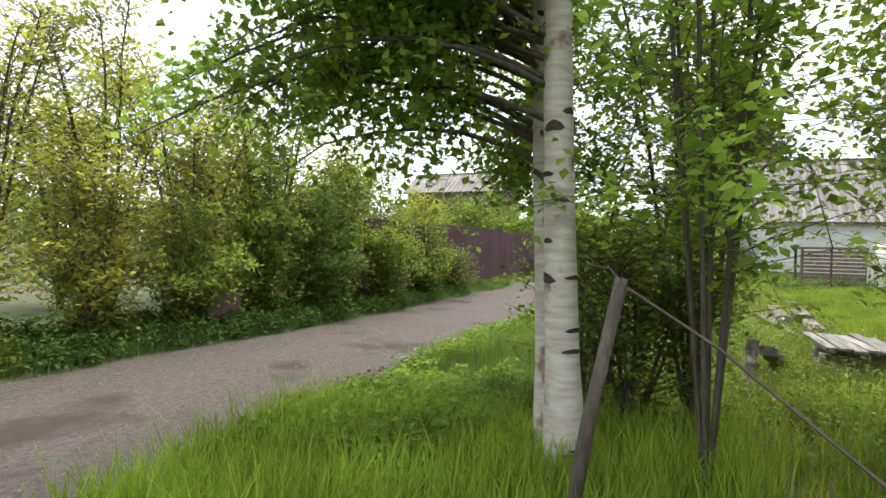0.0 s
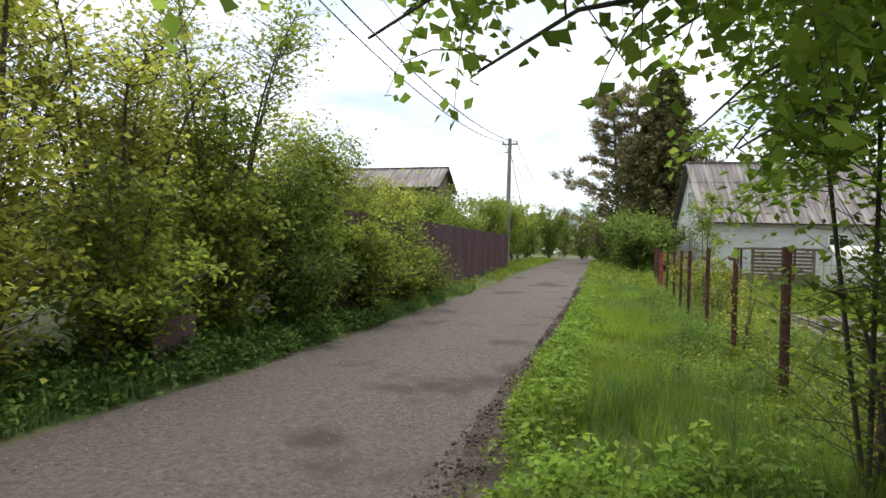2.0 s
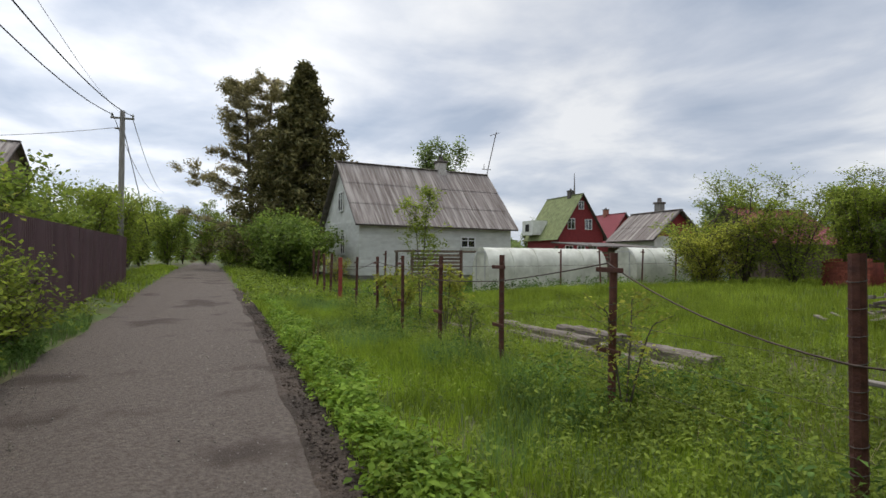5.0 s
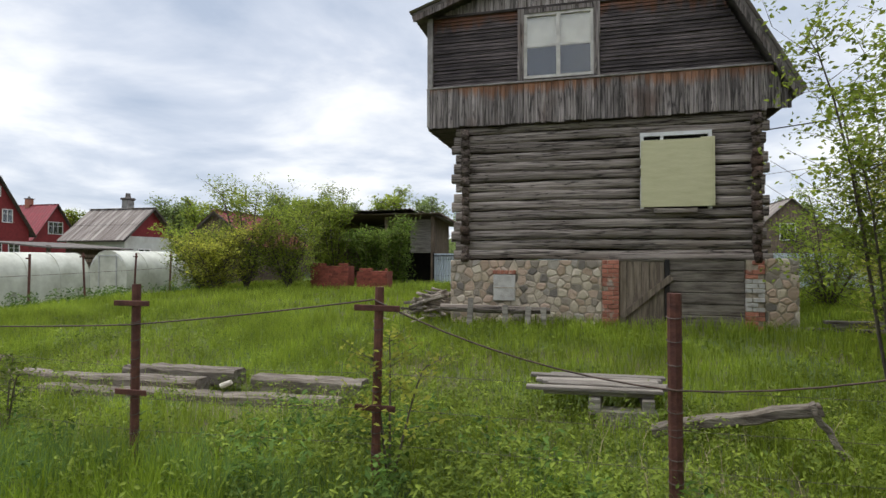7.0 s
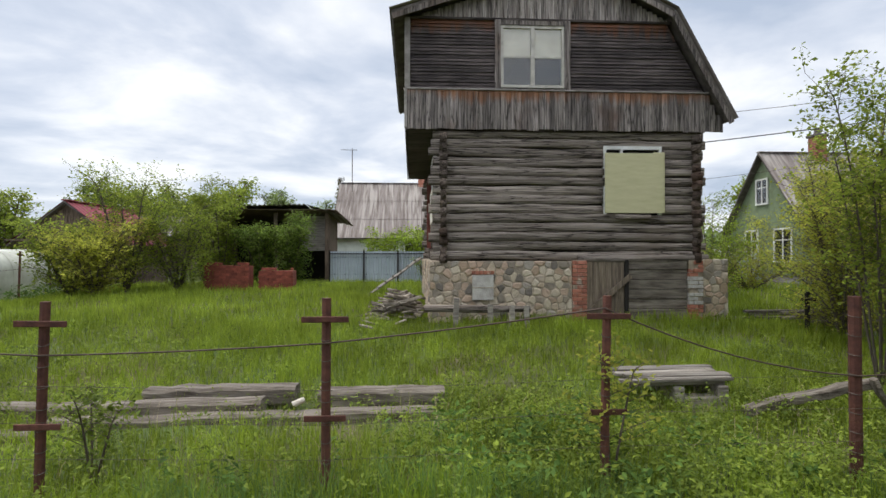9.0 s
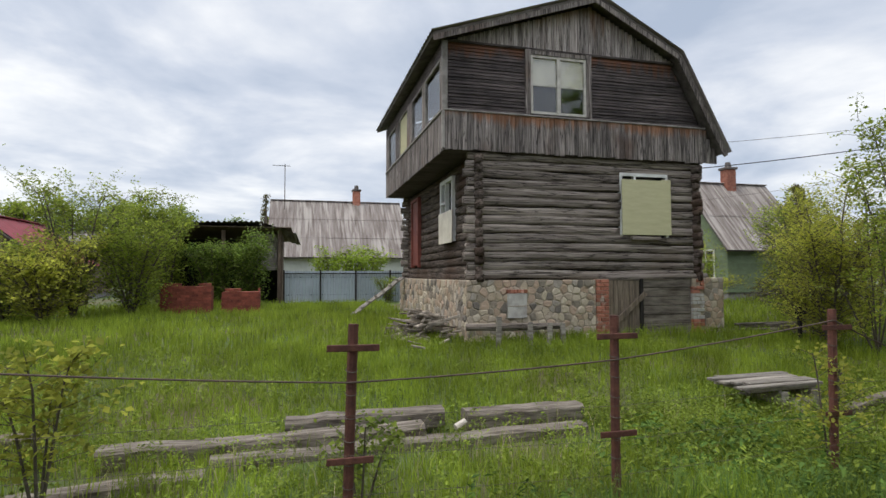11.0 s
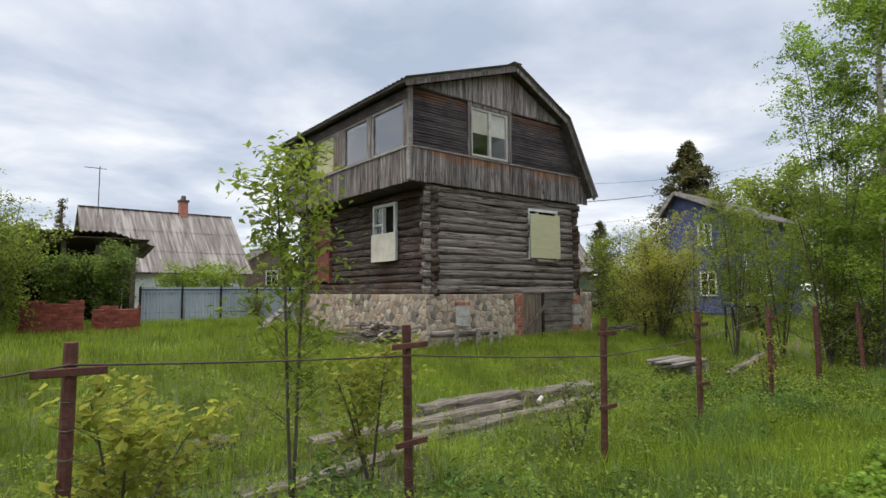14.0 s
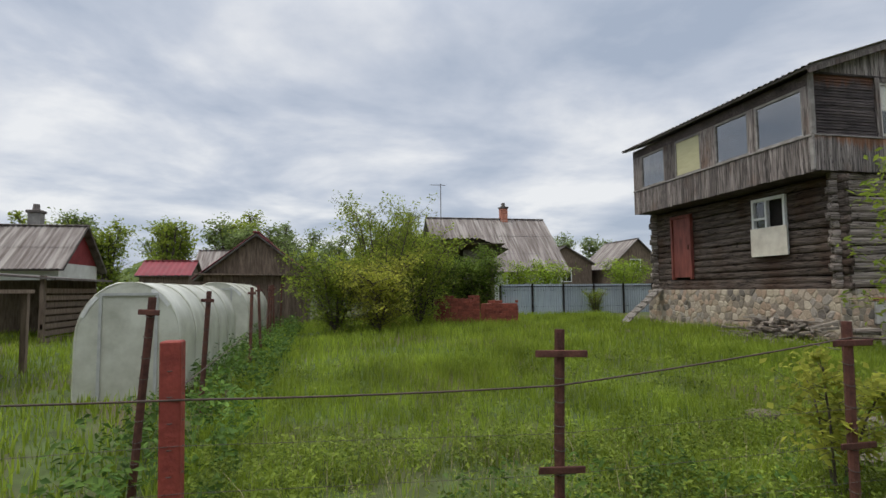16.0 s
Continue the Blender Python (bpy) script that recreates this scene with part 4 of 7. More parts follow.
def gable_house(name, label, x0, x1, y0, y1, z0, ze, zr, axis, wall, roof, over=0.35, rows=3, boards=0.0, found=0.3, pitch=0.16, gable_mat=None, group=""):
    """A gabled house: ridge along axis, walls to the eaves at ze, ridge at zr."""
    h = thing(name, ((x0 + x1) / 2, (y0 + y1) / 2, z0), label, "house", group)
    t = 0.18
    if axis == "y":
        xm = (x0 + x1) / 2
        g = [(x0, ze), (x1, ze), (xm, zr - 0.08)]
        k = (zr - ze) / (xm - x0)
        gables = [([(a, y, b) for a, b in g] + [(a, y + t, b) for a, b in g]) for y in (y0, y1 - t)]
        slopes = [((x0 - over, y0 - over, ze - k * over), (x0 - over, y1 + over, ze - k * over), (xm, y1 + over, zr), (xm, y0 - over, zr)),
                  ((x1 + over, y0 - over, ze - k * over), (x1 + over, y1 + over, ze - k * over), (xm, y1 + over, zr), (xm, y0 - over, zr))]
    else:
        ym = (y0 + y1) / 2
        g = [(y0, ze), (y1, ze), (ym, zr - 0.08)]
        k = (zr - ze) / (ym - y0)
        gables = [([(x, a, b) for a, b in g] + [(x + t, a, b) for a, b in g]) for x in (x0, x1 - t)]
        slopes = [((x0 - over, y0 - over, ze - k * over), (x1 + over, y0 - over, ze - k * over), (x1 + over, ym, zr), (x0 - over, ym, zr)),
                  ((x0 - over, y1 + over, ze - k * over), (x1 + over, y1 + over, ze - k * over), (x1 + over, ym, zr), (x0 - over, ym, zr))]
    if found:
        part("foundation", join(box(x0 + 0.03, x1 - 0.03, y0 + 0.03, y1 - 0.03, z0 - 0.5, z0 + found)), M_FOUND, h)
    zb = z0 + found
    ws = [part("wall", q, wall, h) for q in (box(x0, x1, y0, y0 + t, zb, ze), box(x0, x1, y1 - t, y1, zb, ze), box(x0, x0 + t, y0 + t, y1 - t, zb, ze), box(x1 - t, x1, y0 + t, y1 - t, zb, ze))]
    if boards:
        z = zb
        while z < ze - boards:
            for wq, q in zip(ws, (("x", y0, -1), ("x", y1, 1), ("y", x0, -1), ("y", x1, 1))):
                a, s = q[1], q[2]
                geo = box(x0, x1, min(a, a + s * 0.02), max(a, a + s * 0.02), z, z + boards * 0.9) if q[0] == "x" else box(min(a, a + s * 0.02), max(a, a + s * 0.02), y0, y1, z, z + boards * 0.9)
                part("siding_board", geo, wall, wq)
            z += boards
    for gv in gables:
        part("gable", (gv, [[0, 1, 2], [5, 4, 3], [0, 3, 4, 1], [1, 4, 5, 2], [2, 5, 3, 0]]), gable_mat or wall, h)
    for s in slopes:
        sl = part("roof_slope", ([*s, *[(a, b, c - 0.06) for a, b, c in s]], [[0, 1, 2, 3], [7, 6, 5, 4], [0, 4, 5, 1], [1, 5, 6, 2], [2, 6, 7, 3], [3, 7, 4, 0]]), M_ROOFDARK, h)
        for sh in corrugated(*s, pitch=pitch, rows=rows):
            part("roof_sheet", sh, roof, sl, smooth=True)
    if axis == "y":
        part("ridge_cap", beam(((x0 + x1) / 2, y0 - over, zr + 0.05), ((x0 + x1) / 2, y1 + over, zr + 0.05), 0.26, 0.04, 0.01), roof, h)
    else:
        part("ridge_cap", beam((x0 - over, (y0 + y1) / 2, zr + 0.05), (x1 + over, (y0 + y1) / 2, zr + 0.05), 0.26, 0.04, 0.01), roof, h)
    return h


def wall_window(parent, axis, at, a0, a1, z0, z1, s, bars=1, label="white-framed window"):
    """A window on a wall: axis 'x' faces along y (wall at y = at), 'y' faces along x; s: outward sign."""
    def q(b0, b1, c0, c1, d0, d1):
        e0, e1 = sorted((at + s * d0, at + s * d1))
        return box(b0, b1, e0, e1, c0, c1) if axis == "x" else box(e0, e1, b0, b1, c0, c1)
    w = 0.07
    fr = part("window", join(q(a0 - w, a1 + w, z1, z1 + w, 0.02, 0.07), q(a0 - w, a1 + w, z0 - w, z0, 0.02, 0.08), q(a0 - w, a0, z0, z1, 0.02, 0.07), q(a1, a1 + w, z0, z1, 0.02, 0.07),
                             *[q(a0 + (a1 - a0) * (k + 1) / (bars + 1) - 0.025, a0 + (a1 - a0) * (k + 1) / (bars + 1) + 0.025, z0, z1, 0.02, 0.06) for k in range(bars)],
                             q(a0, a1, z0 + (z1 - z0) * 0.66, z0 + (z1 - z0) * 0.66 + 0.04, 0.02, 0.055)), M_WHITE, parent, label)
    part("pane", q(a0, a1, z0, z1, 0.030, 0.036), M_GLASS, fr)
    # no room behind: a near-black sheet paints its shade
    part("room_shade_sheet", q(a0, a1, z0, z1, 0.022, 0.027), M_DARK, fr)
    return fr


def chimney(parent, x, y, z0, z1, mat, w=0.5):
    c = part("chimney", box(x - w / 2, x + w / 2, y - w / 2, y + w / 2, z0, z1, 0.02), mat, parent)
    part("chimney_cap", box(x - w * 0.62, x + w * 0.62, y - w * 0.62, y + w * 0.62, z1, z1 + 0.12, 0.02), M_ROOFDARK, c)
    part("flue_cowl", tube([(x, y, z1 + 0.12), (x, y, z1 + 0.38)], [0.15, 0.12], 8), M_ROOFDARK, c)


wh = gable_house("white_house", "white boarded cottage with weathered corrugated grey roof", -30.55, -24.95, 5.33, 13.93, 0.0, 3.07, 6.08, "y", M_SIDINGW, M_ROOFOLD, 0.3, 3, 0.15, 0.35)
chimney(wh, -27.75, 11.1, 5.7, 6.55, M_BLOCK, 0.5)
wall_window(wh, "y", -24.95, 10.85, 11.62, 1.80, 2.25, 1, 1)
wall_window(wh, "x", 5.33, -27.6, -27.0, 1.4, 2.3, -1, 1)
wall_window(wh, "x", 5.33, -28.0, -27.4, 3.6, 4.5, -1, 1, "small attic window")
wh.rotation_euler = (0, 0, radians(6.9))
aer = thing("tv_aerial", (-28.25, 14.1, 6.0), "thin leaning metal television aerial on the roof", "antenna")
part("mast", tube([(-28.25, 14.1, 6.0), (-28.2, 14.72, 8.7)], 0.028, 5), M_THINWIRE, aer)
part("crossbar", beam((-28.2, 14.3, 8.45), (-28.2, 14.95, 8.68), 0.03, 0.03), M_THINWIRE, aer)
part("lower_bracket", beam((-28.25, 13.8, 6.45), (-28.25, 14.4, 6.45), 0.03, 0.03), M_THINWIRE, aer)
part("lower_prong", tube([(-28.25, 13.95, 6.45), (-28.25, 13.95, 6.75)], 0.02, 4), M_THINWIRE, aer)

rh = gable_house("red_house", "tall red wooden house with steep mossy green roof", -69, -61.0, 40.5, 47.5, 0.3, 4.6, 10.0, "x", M_REDHOUSE, M_ROOFGREEN, 0.5, 2, 0.0, 0.5, 0.5)
for a0, a1, z0, z1 in ((41.9, 42.9, 5.3, 6.6), (44.6, 45.6, 5.3, 6.6), (43.6, 44.3, 8.0, 9.0), (41.5, 42.6, 1.6, 3.0), (43.4, 44.5, 1.6, 3.0), (45.3, 46.4, 1.6, 3.0)):
    wall_window(rh, "y", -61.0, a0, a1, z0, z1, 1, 1)
chimney(rh, -63.5, 44.0, 9.6, 10.6, M_ROOFDARK, 0.7)
part("roof_spire", tube([(-62.6, 44.0, 10.0), (-62.6, 44.0, 13.0)], [0.12, 0.04], 5), M_ROOFDARK, rh)
dorm = part("dormer", box(-68.5, -65.5, 39.3, 41.5, 4.6, 6.6), M_SIDINGW, rh, "white dormer under the green roof")
# dormer window is a near-black sheet, the room's shade put into its colour
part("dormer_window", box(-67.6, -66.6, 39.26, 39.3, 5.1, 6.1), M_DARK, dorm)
rh2 = gable_house("small_red_house", "small red wooden house with red metal roof", -77, -69.5, 55, 61.0, 0.3, 4.4, 8.6, "x", M_REDHOUSE, M_ROOFRED, 0.5, 2, 0.0, 0.5, 0.5)
wall_window(rh2, "y", -69.5, 57.0, 59.0, 4.7, 6.2, 1, 2)
chimney(rh2, -74, 58, 8.2, 9.4, M_BRICK, 0.7)

gh_ = gable_house("grey_roofed_house", "low pale house with grey corrugated roof and red-brown gable", -28.7, -24.85, 23.5, 27.1, 0.1, 2.62, 4.2, "x", M_SIDINGW, M_ROOFOLDX, 0.3, 2, 0.0, 0.3, 0.2, M_REDHOUSE)
chimney(gh_, -26.6, 25.5, 3.9, 4.75, M_FOUND, 0.45)
wall_window(gh_, "y", -24.85, 24.4, 25.2, 1.1, 1.9, 1, 1)

sh = gable_house("red_roofed_shed", "brown plank shed with dark red roof", -19.15, -15.55, 21.0, 25.5, 0.0, 2.13, 3.55, "y", M_WOODSHED, M_ROOFRED, 0.3, 1, 0.0, 0.1, 0.3)
for k in range(18):
    xk = -19.15 + k * 0.2
    zt = 2.13 + 1.42 * (1 - abs(xk + 0.1 + 17.35) / 1.8)
    part("board", box(xk, xk + 0.19, 20.95 + 0.006 * (k % 2), 21.0, 0.15, max(2.15, zt - 0.08), 0.004), M_WOODSHED, sh)
part("eave_shelf", beam((-19.4, 20.8, 2.08), (-15.3, 20.8, 2.05), 0.4, 0.05), M_WOODSHED, sh)
gable_house("red_roofed_outbuilding", "low outbuilding with a dull red metal roof", -25.2, -22.6, 34.0, 37.0, 0.2, 2.5, 3.3, "x", M_WOODSHED, M_ROOFRED, 0.2, 1, 0.0, 0.2, 0.3)
gable_house("grey_roofed_outbuilding", "low outbuilding with a grey corrugated roof", -23.0, -19.2, 37.5, 41.0, 0.2, 2.9, 4.2, "x", M_WOODSHED, M_ROOFOLDX, 0.2, 1, 0.0, 0.2, 0.3)

greyh = gable_house("house_behind_fence", "white house with weathered corrugated roof and brick chimney", -8.4, -1.2, 30.5, 38.0, 0.3, 2.75, 6.0, "x", M_SIDINGW, M_ROOFOLDX, 0.35, 3, 0.0, 0.4, 0.17)
chimney(greyh, -3.6, 34.2, 5.6, 6.7, M_BRICK, 0.45)
wall_window(greyh, "x", 30.5, -4.6, -3.6, 1.5, 2.4, -1, 1)
aer2 = thing("tv_aerial", (-7.9, 33.5, 5.6), "thin metal television aerial on a roof", "antenna")
part("mast", tube([(-7.9, 33.5, 5.3), (-7.9, 33.5, 8.1)], 0.025, 5), M_THINWIRE, aer2)
part("crossbar", beam((-8.6, 33.5, 8.0), (-7.6, 33.5, 8.0), 0.03, 0.03), M_THINWIRE, aer2)

bh = gable_house("dark_brown_cottage", "small dark brown cottage with felt roof", 5.0, 10.5, 50.0, 54.5, 0.4, 4.0, 5.6, "y", M_WOODSHED, M_ROOFDARK, 0.3, 1, 0.0, 0.3, 0.4)
wall_window(bh, "x", 50.0, 7.3, 8.3, 2.2, 3.4, -1, 1)
bh2 = gable_house("grey_cottage", "small grey cottage with steep pale roof", 11.5, 17.0, 48.0, 54.0, 0.4, 3.6, 6.2, "y", M_WOODSHED, M_ROOFOLD, 0.3, 1, 0.0, 0.3, 0.4)
wall_window(bh2, "x", 48.0, 13.5, 14.5, 3.0, 4.2, -1, 1)

gr = gable_house("green_house", "two-storey pale green boarded house with grey corrugated roof", 11.0, 15.3, 19.6, 24.6, 0.3, 2.9, 5.9, "x", M_GREENHOUSE, M_ROOFOLDX, 0.3, 2, 0.16, 0.4, 0.17)
wall_window(gr, "y", 11.0, 21.9, 22.6, 3.75, 4.75, -1, 1)
wall_window(gr, "y", 11.0, 20.4, 21.4, 1.25, 2.55, -1, 1)
wall_window(gr, "y", 11.0, 22.6, 23.4, 1.25, 2.55, -1, 1)
chimney(gr, 13.3, 22.0, 5.4, 6.6, M_BRICK, 0.5)

# blue house, its gable lower to one side
blue = thing("blue_house", (16.5, 12.6, 0.1), "two-storey blue-violet boarded house with white windows", "house")
prof = [(10.4, 0.4), (13.9, 0.4), (13.9, 5.2), (13.3, 6.0), (10.4, 4.72)]
n = len(prof)
bw = part("wall", ([(13.5, a, b) for a, b in prof] + [(13.7, a, b) for a, b in prof], [list(range(n)), list(range(2 * n - 1, n - 1, -1))] + [[i, i + n, (i + 1) % n + n, (i + 1) % n] for i in range(n)]), M_BLUEHOUSE, blue)
for k in range(24):
    zb = 0.45 + k * 0.18
    part("siding_board", box(13.475, 13.5, 10.4, 13.9, zb, zb + 0.165), M_BLUEHOUSE, bw)
bs = part("wall", box(13.7, 19.5, 10.4, 10.6, 0.4, 4.7), M_BLUEHOUSE, blue)
for k in range(23):
    part("siding_board", box(13.5, 19.5, 10.375, 10.4, 0.45 + k * 0.18, 0.615 + k * 0.18), M_BLUEHOUSE, bs)
part("wall", box(13.7, 19.5, 13.7, 13.9, 0.4, 5.1), M_BLUEHOUSE, blue)
part("wall", box(19.3, 19.5, 10.6, 13.7, 0.4, 4.7), M_BLUEHOUSE, blue)
part("foundation", box(13.55, 19.45, 10.45, 13.85, -0.2, 0.4), M_FOUND, blue)
for a, b in (((9.75, 4.46), (13.3, 6.06)), ((13.3, 6.06), (14.15, 5.0))):
    part("roof_slope", ([(13.1, a[0], a[1]), (19.9, a[0], a[1]), (19.9, b[0], b[1]), (13.1, b[0], b[1]), (13.1, a[0], a[1] + 0.09), (19.9, a[0], a[1] + 0.09), (19.9, b[0], b[1] + 0.09), (13.1, b[0], b[1] + 0.09)],
                        [[3, 2, 1, 0], [4, 5, 6, 7], [0, 1, 5, 4], [1, 2, 6, 5], [2, 3, 7, 6], [3, 0, 4, 7]]), M_ROOFDARK, blue)
    part("fascia", beam((13.08, a[0], a[1]), (13.08, b[0], b[1]), 0.04, 0.16, 0.0), M_WINGREY, blue)
wall_window(blue, "y", 13.5, 11.82, 12.32, 3.55, 4.45, -1, 1)
wall_window(blue, "y", 13.5, 11.68, 12.3, 1.28, 2.25, -1, 1)
wall_window(blue, "x", 10.4, 14.1, 16.2, 1.28, 2.25, -1, 2)
part("downpipe", tube([(13.45, 10.33, 0.2), (13.45, 10.33, 4.7)], 0.05, 6), M_WHITE, blue, "white downpipe")

# ---- fences ----


def fence_post(name, label, mat, w, height, plates, round_=True):
    """A post at the origin, its foot 0.3 below, with welded cross plates and wire ties."""
    p = thing(name, (0, 0, 0), label, "fence post", "posts of the wire fence")
    part("pole", tube([(0, 0, -0.3), (0.0, 0, height * 0.5), (0.004, 0, height)], w, 8) if round_ else box(-w, w, -w, w, -0.3, height, 0.008), mat, p, smooth=False)
    for z, half in plates:
        part("cross_plate", box(-half, half, -w - 0.02, -w - 0.005, z - 0.022, z + 0.022, 0.004), M_RUST, p)
    for k in range(9):
        z = 0.15 + k * (height - 0.3) / 8
        a = np.linspace(0, 2 * np.pi, 9)
        part("wire_tie", tube(np.stack([np.cos(a) * (w + 0.004), np.sin(a) * (w + 0.004), z + 0.01 * np.sin(a)], 1), 0.003, 4, False), M_THINWIRE, p)
    return p


FENCE = [(-2.80, 3.04), (-4.86, 3.02), (-6.83, 2.97), (-9.07, 3.06), (-11.21, 3.12), (-13.43, 3.12)]
lab = "rusty steel fence post with welded cross plates"
plain = fence_post("fence_post", lab, M_RUST, 0.034, 1.48, [(1.33, 0.17), (0.62, 0.15)])
first = FENCE[0]
plain.matrix_basis = pose(first[0], first[1], ground_z(*first), 0, 1.0, 4)
for i, (px, py) in enumerate(FENCE[1:]):
    copy_thing(plain, pose(px, py, float(ground_z(px, py)), 0.8 * math.sin(i * 3), 1.5 * math.sin(i * 2.1), 5 * math.sin(i)))
bare = fence_post("bare_fence_post", "red-brown rusty pipe fence post wound with wire", M_RUST, 0.045, 1.50, [])
bare.matrix_basis = pose(-0.77, 3.10, float(ground_z(-0.77, 3.1)), 0, -0.5, 0)
for px, py, lean in ((-17.8, 3.2, 2), (-19.6, 3.3, -2), (-21.4, 3.3, 3), (-23.0, 3.4, -1), (1.35, 3.05, 5)):
    copy_thing(bare, pose(px, py, float(ground_z(px, py)), 0, lean, 40))
wp = thing("leaning_wooden_post", (4.4, 3.42, -0.34), "leaning brown wooden stake with old wire on its head", "fence post")
part("stake", tube([(4.41, 3.40, -0.45), (4.37, 3.52, 0.4), (4.31, 3.63, 1.0)], [0.034, 0.03, 0.027], 8), M_BARK, wp, smooth=True)
part("wire", tube([(3.6, 3.3, 1.04), (4.1, 3.55, 1.03), (4.31, 3.64, 0.97), (4.55, 4.0, 0.78), (4.9, 4.6, 0.35), (5.2, 5.0, 0.05)], 0.006, 4), M_WIRE, wp)
corner = fence_post("corner_fence_post", "bright red square wooden corner post", M_REDPOST, 0.055, 1.42, [], False)
corner.matrix_basis = pose(-15.66, 3.12, float(ground_z(-15.66, 3.12)), 0, -0.8, 0)
side_post = fence_post("side_fence_post", "leaning rusty post of the side fence", M_RUST, 0.032, 1.62, [(1.5, 0.08)])
side_post.matrix_basis = pose(-16.35, 4.7, float(ground_z(-16.35, 4.7)), 0, 4, 0)
for i, py in enumerate((7.4, 11.4, 13.2, 15.2, 17.0, 18.6, 20.2)):
    copy_thing(side_post, pose(-16.4 + 0.1 * math.sin(i), py, float(ground_z(-16.4, py)), 0, 3 * math.sin(i * 2 + 1), 10 * i))

chain = [(1.35, 3.0, 1.02), (-0.77, 3.05, 0.58), (-2.80, 3.0, 1.12), (-4.86, 2.98, 0.88), (-6.83, 2.93, 0.82), (-9.07, 3.02, 0.98), (-11.21, 3.08, 1.08), (-13.43, 3.08, 0.84), (-15.6, 3.06, 0.86), (-17.8, 3.15, 0.9), (-21.4, 3.25, 0.9)]
cable = np.concatenate([sag(a, b, 0.10 if i < 2 else 0.012, 9)[:-1] for i, (a, b) in enumerate(zip(chain, chain[1:]))])
solid("fence_cable", tube(cable, 0.0065, 5), M_WIRE, "twisted rusty cable slung along the fence posts", "wire", smooth=True)
for dz in (-0.55, -0.3, -0.8):
    pts = np.array([(a, b, (0.86 if i % 2 else 0.9) + dz + 0.02 * math.sin(i * 1.7)) for i, (a, b, c) in enumerate(chain)])
    solid("fence_wire", tube(pts, 0.0016, 4), M_THINWIRE, "thin slack wire stretched between fence posts", "wire", "thin fence wires")
solid("side_fence_wire", tube(sag((-15.66, 3.1, 0.9), (-16.4, 20.2, 1.2), 0.1), 0.005, 4), M_WIRE, "rusty wire of the side fence", "wire")


def sheet_fence(name, label, pts, z0, z1, mat, rail_mat, step, pitch=0.11, depth=0.018, group=""):
    """A fence of ribbed metal sheets with rails and posts, along a line of plan points."""
    f = thing(name, (pts[0][0], pts[0][1], z0[0]), label, "fence")
    for (a, b), (za, zb), (ta, tb) in zip(zip(pts, pts[1:]), zip(z0, z0[1:]), zip(z1, z1[1:])):
        a, b = np.array(a, float), np.array(b, float)
        L = np.linalg.norm(b - a)
        d = (b - a) / L
        nrm = np.array([d[1], -d[0]])
        n = max(1, int(L / step))
        for k in range(n):
            s = np.linspace(k * L / n + 0.002, (k + 1) * L / n - 0.002, int(L / n / pitch) * 4 + 1)
            wv = depth * np.clip(1.6 * np.sin(s / pitch * 2 * np.pi), -1, 1)
            p = a[None] + d[None] * s[:, None] + nrm[None] * wv[:, None]
            lo, hi = za + (zb - za) * s / L, ta + (tb - ta) * (k + 0.5) / n + 0.0 * s
            v = np.concatenate([np.column_stack([p, lo]), np.column_stack([p, hi])])
            m = len(s)
            part("sheet", (v, [[i, i + 1, i + m + 1, i + m] for i in range(m - 1)]), mat, f, smooth=False)
            c = a + d * (k * L / n) - nrm * 0.05
            part("post", box(c[0] - 0.025, c[0] + 0.025, c[1] - 0.025, c[1] + 0.025, za + (zb - za) * k / n - 0.3, ta + (tb - ta) * k / n - 0.03), rail_mat, f)
        for q in (0.25, 0.8):
            part("rail", beam((*(a - nrm * 0.03), za + (ta - za) * q), (*(b - nrm * 0.03), zb + (tb - zb) * q), 0.03, 0.04), rail_mat, f)
    return f


sheet_fence("brown_sheet_fence", "dark brown ribbed metal sheet fence", [(-3.6, -3.05), (-7.7, -3.12), (-22.5, -3.62), (-22.9, -9.0)], [-0.2, -0.1, 0.25, 0.3], [1.72, 1.78, 1.88, 1.9], M_FENCEBROWN, M_RUST, 1.15)
sheet_fence("blue_sheet_fence", "pale blue-grey ribbed metal sheet fence", [(-7.65, 22.4), (12.2, 22.4)], [0.38, 0.38], [1.66, 1.66], M_FENCEBLUE, M_DARK, 1.42)
bf_posts = thing("dark_fence_posts", (-7.65, 22.3, 0.3), "dark steel posts and rail before the blue fence", "fence post")
for k in range(9):
    part("post", box(-7.68 + k * 1.42, -7.62 + k * 1.42, 22.30, 22.36, 0.2, 1.70), M_DARK, bf_posts)
part("rail", box(-7.65, 3.7, 22.32, 22.35, 1.54, 1.58), M_DARK, bf_posts)

# ---- power line ----
PX, PY = -27.6, -4.6
pp = thing("power_pole", (PX, PY, 0.0), "grey wooden power pole with crossarm and insulators", "utility pole")
part("pole", tube([(PX, PY, -0.3), (PX, PY, 7.8)], [0.15, 0.105], 10), M_POLE, pp)
part("crossarm", box(PX - 0.05, PX + 0.05, PY - 0.48, PY + 0.48, 7.42, 7.50, 0.01), M_POLE, pp)
part("lower_arm", box(PX - 0.05, PX + 0.05, PY - 0.30, PY + 0.12, 6.95, 7.01, 0.01), M_POLE, pp)
part("strut", tube([(PX, PY, 7.2), (PX - 1.3, PY + 1.0, 2.2)], 0.02, 5), M_CABLE, pp, "thin guy cable")
for k in (-0.42, 0.0, 0.42):
    part("insulator", tube([(PX, PY + k, 7.50), (PX, PY + k, 7.60), (PX, PY + k, 7.67)], [0.03, 0.055, 0.035], 8), M_CERAMIC, pp)
